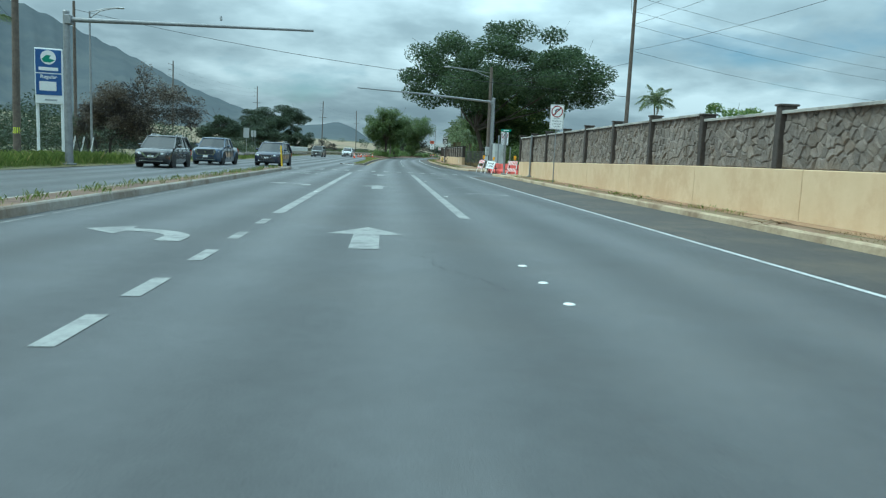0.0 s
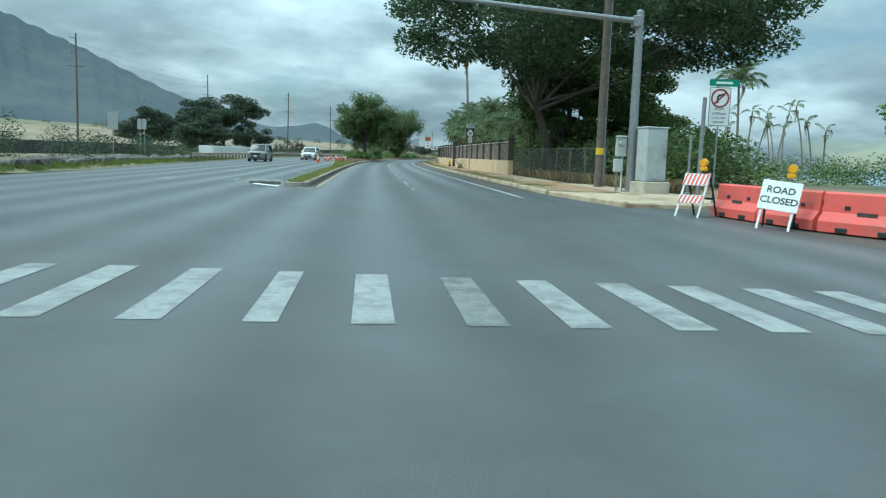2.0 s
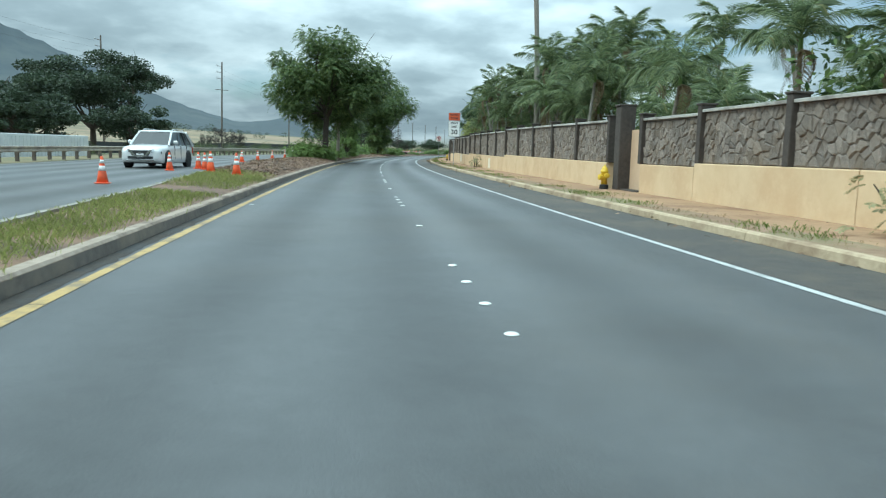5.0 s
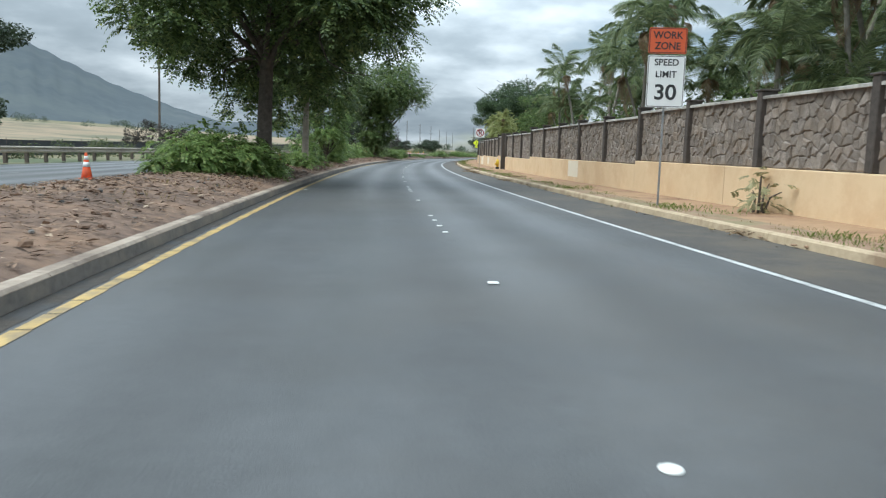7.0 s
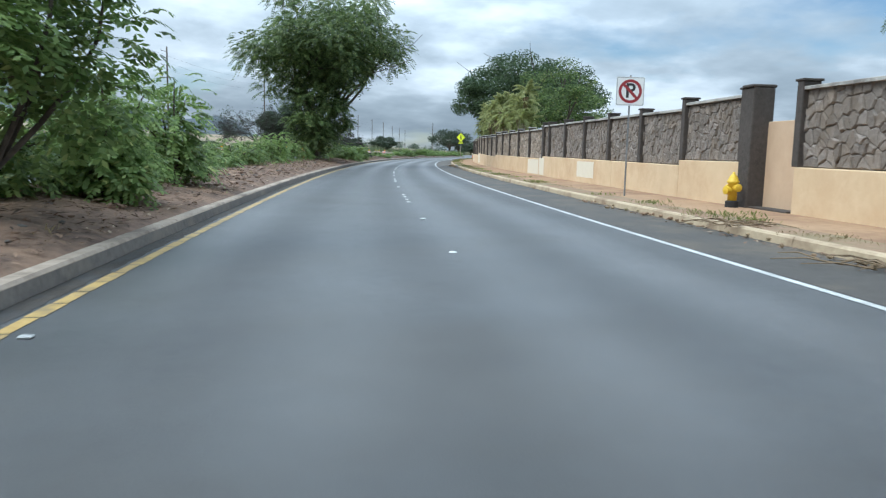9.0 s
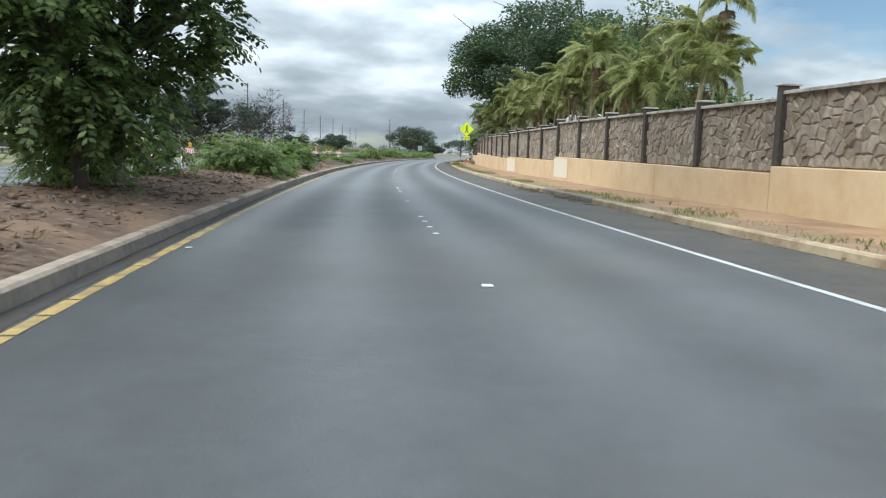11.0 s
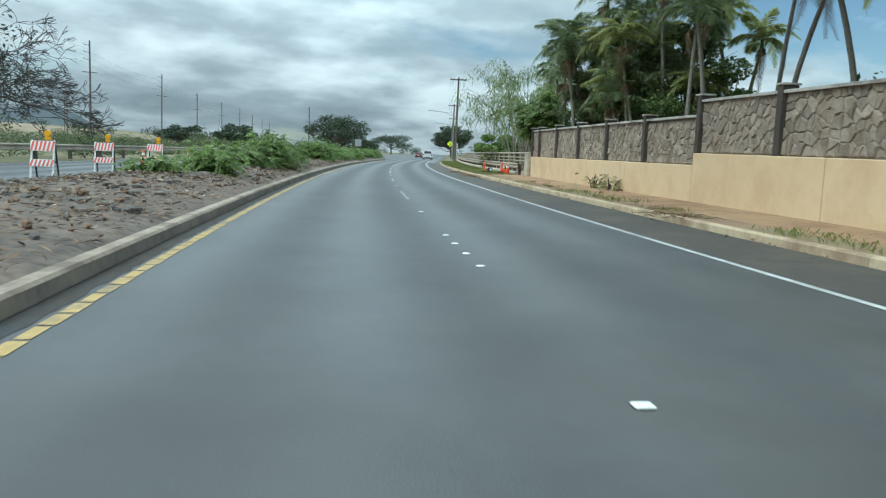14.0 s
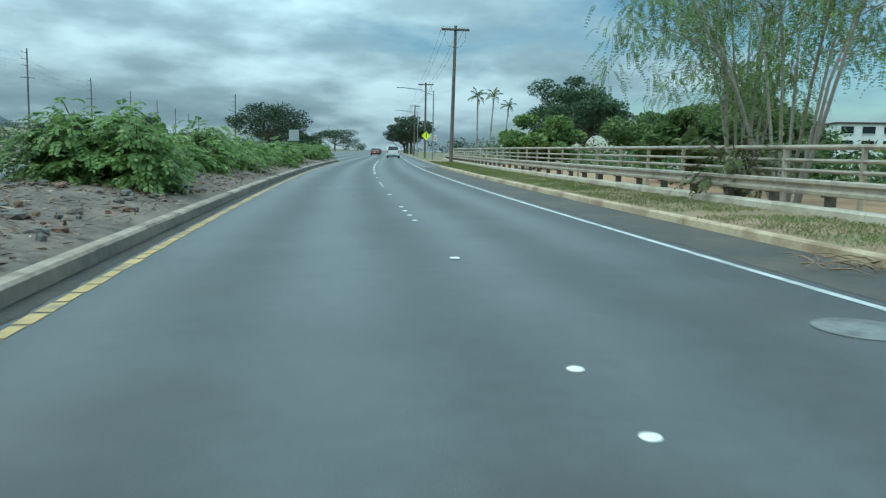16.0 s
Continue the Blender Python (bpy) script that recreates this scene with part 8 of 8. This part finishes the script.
for k, (s, o, r0, h, n) in enumerate(((170.5, -9.6, 0.4, 0.5, 500), (174.5, -8.3, 1.2, 1.3, 2600), (176.2, -6.9, 1.1, 1.1, 2600), (172.8, -6.9, 1.0, 1.2, 2400),
                                      (193.9, -5.3, 0.7, 0.8, 1100), (176.3, -5.5, 0.9, 1.2, 2200), (174.6, -6.2, 0.9, 0.9, 1800), (186.4, -5.0, 0.6, 0.6, 1000), (187.5, -5.5, 0.6, 0.55, 900), (188.6, -6.6, 0.7, 0.6, 1200), (196, -6.6, 0.8, 0.6, 1200), (199, -7.0, 0.7, 0.6, 1000), (203.5, -6.9, 1.5, 1.9, 4600), (207, -6.6, 1.4, 1.8, 4000), (210.5, -7.6, 1.4, 1.5, 3200), (213.5, -6.4, 1.0, 0.9, 1800), (217, -7.5, 1.2, 1.0, 2000), (221, -7.0, 1.1, 0.9, 1800),
                                      (226, -8.0, 1.4, 1.3, 2400), (232, -7.0, 1.3, 1.4, 2200), (238, -8.0, 1.6, 2.0, 2600), (244, -7.2, 1.5, 1.6, 2400), (251, -6.8, 1.3, 1.3, 2000), (257, -7.0, 1.2, 1.2, 2000),
                                      (263.5, -5.8, 1.7, 1.5, 4600), (266.3, -5.1, 1.3, 1.0, 4200), (269.0, -6.9, 1.4, 1.05, 4200), (284.0, -5.7, 0.5, 0.55, 900), (295.5, -6.8, 0.8, 0.45, 1000),
                                      (300.6, -5.0, 1.1, 0.45, 2200), (302.4, -6.3, 1.2, 0.6, 2400), (324.4, -5.9, 0.95, 0.7, 2400), (326.2, -6.4, 0.9, 0.65, 2200), (322.5, -7.0, 0.7, 0.4, 1400), (347.5, -5.6, 0.45, 0.45, 600), (350.0, -6.4, 0.5, 0.5, 600))):
    shrub(s, max(o, median_left(s) + 0.5), r0 * 0.9, h * 0.85, 500 + k, "leaf_bright" if k % 3 else "leaf_green", n)
for k, (s, o, r0, h, n) in enumerate(((274.8, -5.35, 0.95, 1.12, 7500), (276.0, -5.5, 0.7, 0.8, 3600))):
    shrub(s, o, r0, h, 640 + k, "leaf_bright", n, 0.30, "large bright green leafy bush in the median", stems=13, tall=True)
for k, (s, o, r0, h, n) in enumerate(((173.2, -5.7, 1.1, 1.05, 4200), (174.8, -5.1, 0.7, 0.8, 3000), (179.0, -5.2, 0.4, 0.5, 900), (171.6, -6.6, 0.7, 0.9, 2500))):
    shrub(s, o, r0, h, 650 + k, "leaf_bright", n, 0.26, "light green feathery bush at the foot of the median tree", stems=11, tall=True)
sr = np.random.default_rng(11)
for k in range(34):
    s = 334 + 2.75 * k
    if 340 < s < 359.5:
        continue
    near = s < 366
    shrub(s + sr.uniform(-0.6, 0.6), sr.uniform(-7.4, -5.5), sr.uniform(1.1, 1.7), sr.uniform(0.8, 1.05) if near else sr.uniform(0.6, 0.9), 560 + k, "leaf_bright" if k % 2 else "leaf_green", 4200)
for k, (s, o, h) in enumerate(((361.4, -6.4, 1.7), (361.0, -5.4, 1.25), (362.5, -5.8, 1.65), (371, -6.0, 1.4), (204.4, -5.2, 2.6), (209.6, -5.5, 2.5), (175.5, -7.0, 1.8), (335.5, -5.8, 1.5))):
    shrub(s, o, 0.75, h, 660 + k, "leaf_bright", 3600, 0.26, "slim light green sapling with drooping leaves in the median", "sapling", stems=5, tall=True)
for k, (s, o, r0, h) in enumerate(((164.4, 7.3, 0.55, 0.85), (117.4, 7.1, 0.6, 0.8), (329.2, 7.6, 0.6, 0.6), (327.6, 7.7, 0.5, 0.45))):
    shrub(s, o, r0, h, 620 + k, "leaf_pale", 360, 0.2, "pale straggly shrub growing at the foot of the wall", z0=0.14, stems=6)
q = 362.2
shrub(q, 8.3, 1.1, 1.3, 640, "leaf_olive", 900, 0.24, "dry fallen branches hanging over the guardrail", "fallen_branch", 0.4, 12)

# inland scrub and far woods, too many to count
def scrub(name, spots, material, label, seed, count, size):
    b = leaf_mesh(name, [p for p, _ in spots], [r for _, r in spots], count, size, material, seed)
    tagged(new(name, b), label, "scrub", kind="stuff")


spots = []
for y in np.arange(-20, 170, 3.0):
    x = np.interp(y, RY, RX) - sr.uniform(24, 36) - (4 if y > 76 else 0)
    spots.append(((x, y, sr.uniform(0.3, 2.2)), sr.uniform(1.2, 2.6)))
for y in np.arange(10, 110, 2.5):
    spots.append(((np.interp(y, RY, RX) - sr.uniform(30, 44), y, sr.uniform(1, 4)), sr.uniform(1.8, 3.4)))
scrub("roadside_scrub", spots, "leaf_far", "tangled dull green scrub beyond the oncoming lanes", 700, 80000, 0.24)
spots = []
for y in np.arange(150, 420, 3.0):
    x = np.interp(y, RY, RX) - sr.uniform(27, 34)
    spots.append(((x, y, sr.uniform(0.2, 1.0)), sr.uniform(0.9, 1.9)))
scrub("dry_scrub", spots, "leaf_scrub", "low dull green scrub behind the guardrail", 701, 34000, 0.24)
spots = []
for k in range(300):
    y = sr.uniform(322, 560)
    spots.append(((np.interp(y, RY, RX) - sr.uniform(26, 80), y, sr.uniform(0.3, 1.4) + 0.5), sr.uniform(0.9, 2.0)))
scrub("green_scrub", spots, "leaf_scrub", "band of green bushes across the field", 702, 110000, 0.22)
spots = []
for k in range(420):
    a = sr.uniform(-30, 70)
    r = sr.uniform(420, 900)
    x, y = 40 + r * math.sin(radians(a)), 190 + r * math.cos(radians(a))
    o = x - np.interp(y, RY, RX)
    if -14 < o < 12 or (x < 20 and sr.random() < 0.6):
        continue
    spots.append(((x, y, float(land_height(np.array(x), np.array(y))) + sr.uniform(0.5, 4)), sr.uniform(3, 6)))
scrub("far_woods", spots, "leaf_far", "dark band of trees along the horizon", 703, 42000, 1.1)
spots = []
for k in range(130):
    x, y = sr.uniform(20, 70), sr.uniform(96, 150)
    spots.append(((x, y, sr.uniform(0.0, 2.0) - 0.5), sr.uniform(1.2, 2.6)))
for k in range(110):
    s = sr.uniform(78, 106)
    q = road(s, sr.uniform(11.6, 18))
    spots.append(((q.x, q.y, sr.uniform(0.2, 2.4)), sr.uniform(1.0, 2.2)))
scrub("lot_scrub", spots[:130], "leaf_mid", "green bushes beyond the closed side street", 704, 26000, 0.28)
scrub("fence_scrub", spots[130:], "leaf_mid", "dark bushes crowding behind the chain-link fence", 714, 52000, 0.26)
spots = []
for k in range(200):
    s = sr.uniform(105, 205) if k < 80 else sr.uniform(258, 346) if k < 150 else sr.uniform(142, 204)
    q = road(s, sr.uniform(11, 20))
    spots.append(((q.x, q.y, sr.uniform(0.8, 3.6)), sr.uniform(1.2, 2.2)))
scrub("garden_hedge", spots, "leaf_mid", "dark garden planting behind the wall", 705, 58000, 0.28)
spots = []
for k in range(110):
    q = road(sr.uniform(352, 440), sr.uniform(13, 40))
    spots.append(((q.x, q.y, sr.uniform(-0.5, 1.8)), sr.uniform(1.2, 2.4)))
scrub("gulch_bushes", spots, "leaf_mid", "green bushes beyond the bridge railing", 706, 24000, 0.36)


def grass(name, spots, height, material, label, seed):
    """Tufts of narrow bent blades: (s, o, z, blades)."""
    r = np.random.default_rng(seed)
    b, vs, fs = Build(), [], []
    for s, o, z, n in spots:
        p = road(s, o, bed(s, o) - 0.01 if z is None else z)
        for _ in range(n):
            a = r.uniform(0, 6.283); l = height * r.uniform(0.5, 1.3)
            c = p + Vector((r.normal() * 0.12, r.normal() * 0.12, 0))
            d = Vector((math.cos(a), math.sin(a), 0)); w = Vector((-d.y, d.x, 0)) * 0.0027 * (1 + height)
            k = len(vs)
            vs += [c - w, c + w, c + d * l * 0.25 + Vector((0, 0, l * 0.7)) + w * 0.7, c + d * l * 0.6 + Vector((0, 0, l)), c + d * l * 0.25 + Vector((0, 0, l * 0.7)) - w * 0.7]
            fs.append((k, k + 1, k + 2, k + 3, k + 4))
    b.add(vs, fs)
    tagged(new(name, b.mesh(name, material)), label, "grass", kind="stuff")


gr = np.random.default_rng(31)
grass("median_grass", [(s, gr.uniform(median_left(s) + 0.27, -4.2), None, int(3 + 12 * max(0, noise.noise(Vector((s * 0.35, 7, 1))) + 0.4))) for s in gr.uniform(71.5, 136, 5200) if noise.noise(Vector((s * 0.3, 7, 4))) > -0.22], 0.095, "grass_olive", "fresh green grass in the narrow median", 1)
grass("near_median_grass", [(s, gr.uniform(-8.45, -7.7), 0.14, 8) for s in gr.uniform(-5, 46, 170)], 0.14, "grass_green", "tufts of green grass in the near median", 2)
grass("kerb_weeds", [(s, right_edge(s) + gr.uniform(0.2, 1.0) * (1 if gr.random() < 0.7 else 1.6), 0.13, 8) for s in np.r_[gr.uniform(2, 46, 200), gr.uniform(72, 346, 2600)] if noise.noise(Vector((s * 0.3, 3, 3))) > 0.05], 0.10, "grass_green", "low weeds behind the kerb", 3)
grass("kerb_dry_grass", [(s, right_edge(s) + gr.uniform(0.2, 1.1), 0.13, 8) for s in np.r_[gr.uniform(2, 46, 200), gr.uniform(72, 346, 1100)] if noise.noise(Vector((s * 0.24, 9, 3))) > -0.1], 0.06, "grass_dry", "dry grass tufts behind the kerb", 4)
grass("bridge_grass", [(s, gr.uniform(5.1, 7.6), 0.13, 9) for s in gr.uniform(346, 420, 6500) if noise.noise(Vector((s * 0.4, 2, 8))) > -0.32], 0.065, "grass_lawn", "green grass strip before the guardrail", 5)
grass("lot_dry_grass", [(s, 9.2 - 0.072 * (s - 77) + abs(gr.normal()) * 1.3 + 0.1, 0.05, 12) for s in gr.uniform(72, 94, 900)], 0.46, "grass_dry", "tall dry grass on the vacant ground", 6)
grass("verge_grass", [(s, gr.uniform(left_edge(s) - 3.5, left_edge(s)), 0.02 + far_rise(s), 9) for s in gr.uniform(-10, 130, 1500)], 0.26, "grass_green", "rough green grass beside the oncoming lanes", 7)
grass("verge_tall_grass", [(s, gr.uniform(-20, -16.8), 0.02, 10) for s in gr.uniform(20, 46, 500)], 0.55, "grass_green", "tall green grass below the fuel sign", 8)
grass("median_dry_grass", [(s, gr.uniform(median_left(s) + 0.4, -4.5), None, 7) for s in gr.uniform(136, 400, 900)][::3], 0.12, "grass_dry", "dry tufts and straw on the median earth", 9)


def rocks(name, spots, material, label, seed):
    """Uneven stones, joined: (s, o, z, size)."""
    r = np.random.default_rng(seed)
    b = Build()
    ico = [(0, 0, 1), (0.89, 0, 0.45), (0.28, 0.85, 0.45), (-0.72, 0.53, 0.45), (-0.72, -0.53, 0.45), (0.28, -0.85, 0.45), (0.72, 0.53, -0.45), (-0.28, 0.85, -0.45), (-0.89, 0, -0.45), (-0.28, -0.85, -0.45), (0.72, -0.53, -0.45), (0, 0, -1)]
    tri = [(0, 1, 2), (0, 2, 3), (0, 3, 4), (0, 4, 5), (0, 5, 1), (1, 6, 2), (2, 7, 3), (3, 8, 4), (4, 9, 5), (5, 10, 1), (6, 7, 2), (7, 8, 3), (8, 9, 4), (9, 10, 5), (10, 6, 1), (11, 7, 6), (11, 8, 7), (11, 9, 8), (11, 10, 9), (11, 6, 10)]
    for s, o, z, k in spots:
        p = road(s, o, bed(s, o) + 0.02 if z is None else z)
        sc = k * r.uniform(0.6, 1.4, 3) * np.array([1, 1, 0.6])
        b.add([(p.x + x * sc[0] * r.uniform(0.8, 1.2), p.y + y * sc[1] * r.uniform(0.8, 1.2), p.z + q_ * sc[2]) for x, y, q_ in ico], tri)
    tagged(new(name, b.mesh(name, material)), label, "stones", kind="stuff")


rocks("median_stones", [(s, gr.uniform(median_left(s) + 0.3, -4.4), None, gr.uniform(0.03, 0.07 if s < 290 else 0.12)) for s in np.r_[gr.uniform(136, 290, 500), gr.uniform(290, 400, 900)]], "rock", "loose stones and rubble on the median earth", 41)
rocks("median_clods", [(s, gr.uniform(median_left(s) + 0.3, -4.4), None, gr.uniform(0.03, 0.09)) for s in gr.uniform(136, 400, 1800)], "earth", "brown clods and mulch on the median earth", 42)
rocks("kerb_rubble", [(s, right_edge(s) + gr.normal() * 0.25, 0.05, gr.uniform(0.02, 0.06)) for s in np.r_[gr.uniform(200, 212, 60), gr.uniform(255, 268, 60), gr.uniform(100, 345, 200)]], "red_earth", "broken earth lying along the kerb", 43)
rocks("boulder_row", [(s, left_edge(s) - gr.uniform(2.5, 4.5), 0.3, gr.uniform(0.25, 0.6)) for s in gr.uniform(76, 128, 90)], "rock", "row of grey boulders beyond the oncoming verge", 44)


def litter(name, spots, size, label, seed):
    """Curled dead leaves and bark chips lying flat: (s, o, z)."""
    r = np.random.default_rng(seed)
    vs, fs = [], []
    for s, o, z in spots:
        p = road(s, o, bed(s, o) + r.uniform(0.015, 0.075) if z is None else z + 0.012)
        a, l = r.uniform(0, 6.283), size * r.uniform(0.4, 1.5)
        d = Vector((math.cos(a), math.sin(a), r.normal() * 0.18)) * l
        w = Vector((-math.sin(a), math.cos(a), r.normal() * 0.25)) * l * r.uniform(0.1, 0.4)
        k = len(vs)
        up = Vector((0, 0, l * r.uniform(0.0, 0.15)))
        vs += [p - d, p + w + up, p + d, p - w + up * 0.6]
        fs.append((k, k + 1, k + 2, k + 3))
    tagged(new(name, Build().add(vs, fs).mesh(name, "litter")), label, "litter", kind="stuff")


litter("median_litter", [(s, gr.uniform(median_left(s) + 0.2, -4.12), None) for s in gr.uniform(136, 400, 46000)], 0.064, "dead leaves and bark chips strewn over the median earth", 51)
litter("median_bark", [(s, gr.uniform(median_left(s) + 0.2, -4.12), None) for s in np.r_[gr.uniform(133, 215, 9000), gr.uniform(250, 350, 8000)]], 0.06, "pale bark strips, twigs and chips lying on the median", 55)
litter("footpath_litter", [(s, gr.uniform(right_edge(s) + 0.2, wall_line(s) - 0.1), 0.145) for s in np.r_[gr.uniform(72, 345, 2600), gr.uniform(0, 48, 300)] if noise.noise(Vector((s * 0.21, 4, 8))) > 0.12], 0.035, "dead leaves scattered on the dusty footpath", 52)
litter("kerb_litter", [(s, right_edge(s) - abs(gr.normal()) * 0.18, 0.0) for s in np.r_[gr.uniform(72, 345, 1500), gr.uniform(195, 212, 400), gr.uniform(255, 268, 400)]], 0.05, "dead leaves blown along the kerb", 53)


def twigs(name, s, o, n, ln, label, seed, material="frond_dry", z=0.1):
    r = np.random.default_rng(seed)
    q = road(s, o)
    b = Build()
    for _ in range(n):
        a, l = r.uniform(0, 6.28), ln * r.uniform(0.4, 1)
        c = Vector((r.normal() * ln * 0.35, r.normal() * ln * 0.35, r.uniform(0, 0.06)))
        b.tube([c, c + Vector((math.cos(a) * l * 0.5, math.sin(a) * l * 0.5, 0.05)), c + Vector((math.cos(a) * l, math.sin(a) * l, 0.01))], [0.012, 0.009, 0.004], 4, False)
    whole(name, b, "pale_bark" if material == "wood" else material, label, "litter", m=Matrix.Translation((q.x, q.y, z)))


for k, (s, o, n, ln) in enumerate(((14.5, 6.4, 10, 0.5), (160.5, 5.0, 14, 0.5), (184, 4.9, 20, 0.7), (186.5, 5.6, 16, 0.6), (200, 4.9, 26, 0.8), (204, 5.2, 30, 0.8), (258, 5.0, 18, 0.6), (262.5, 4.9, 22, 0.7), (316, 5.3, 40, 0.7), (318, 5.6, 16, 0.6),
                                   (343, 4.6, 26, 1.0), (346, 4.9, 20, 0.8), (350.5, 4.7, 24, 0.9), (353, 4.4, 20, 0.7), (272, -6.2, 12, 0.5), (150, -7, 14, 0.5), (355, -6.4, 20, 0.7))):
    twigs("dead_leaves", s, o, n, ln, "heap of dry fronds and twigs by the kerb", 800 + k, z=bed(s, o) + 0.02 if o < -4.05 else 0.12 if o > 5 else 0.02)

# burnt stumps in the median
def stump(s, o, r0, h, seed):
    r = np.random.default_rng(seed)
    q = road(s, o)
    t = thing("tree_stump", Matrix.Translation((q.x, q.y, bed(s, o))), "charred black tree stump in the median", "stump", "stumps")
    rings = []
    for z, k in ((-0.1, 1.5), (0.1, 1.15), (h * 0.5, 1.0), (h, 0.92)):
        rings.append([Vector((r0 * k * (1 + 0.14 * math.sin(3 * a + seed) + 0.06 * r.normal()) * math.cos(a), r0 * k * (1 + 0.12 * math.sin(5 * a)) * math.sin(a), z + (0.05 * r.normal() if z == h else 0))) for a in np.linspace(0, 2 * math.pi, 18, endpoint=False)])
    part("bole", Build().loft(rings), "burnt_wood", t)
    part("root", Build().tube([(r0, 0, 0.1), (r0 * 1.9, 0.15, 0.0), (r0 * 2.5, 0.3, -0.08)], [0.12, 0.08, 0.04], 6), "burnt_wood", t)


stump(288.5, -6.2, 0.36, 0.62, 1)
stump(291.5, -6.0, 0.31, 0.56, 2)

# far buildings
def building(x, y, w, d, h, floors, turn, label):
    bl = thing("building", Matrix.Translation((x, y, -3)) @ Matrix.Rotation(radians(turn), 4, "Z"), label, "building")
    part("wall", Build().box((0, 0, h / 2), (w, d, h), 0.05), "container_white", bl)
    part("roof", Build().box((0, 0, h + 0.15), (w + 0.8, d + 0.8, 0.3), 0.05), "wall_post", bl)
    for f in range(floors):
        for k in range(int(w / 4)):
            wn = part("window", Build().box((-w / 2 + 2 + 4 * k, -d / 2 - 0.02, (f + 0.55) * h / floors), (2.4, 0.08, h / floors * 0.5), 0.02), "car_glass", bl)
            part("window_sill", Build().box((-w / 2 + 2 + 4 * k, -d / 2 - 0.1, (f + 0.27) * h / floors), (2.6, 0.25, 0.1), 0.02), "container_white", wn)


building(188, 439, 14, 9, 11.3, 4, -40, "white apartment block far beyond the trees")
building(-120, 430, 22, 9, 5, 1, 10, "low pale shed in the dry field")
building(-36, 208, 16, 6, 2.6, 1, -70, "low pale building behind the trees")
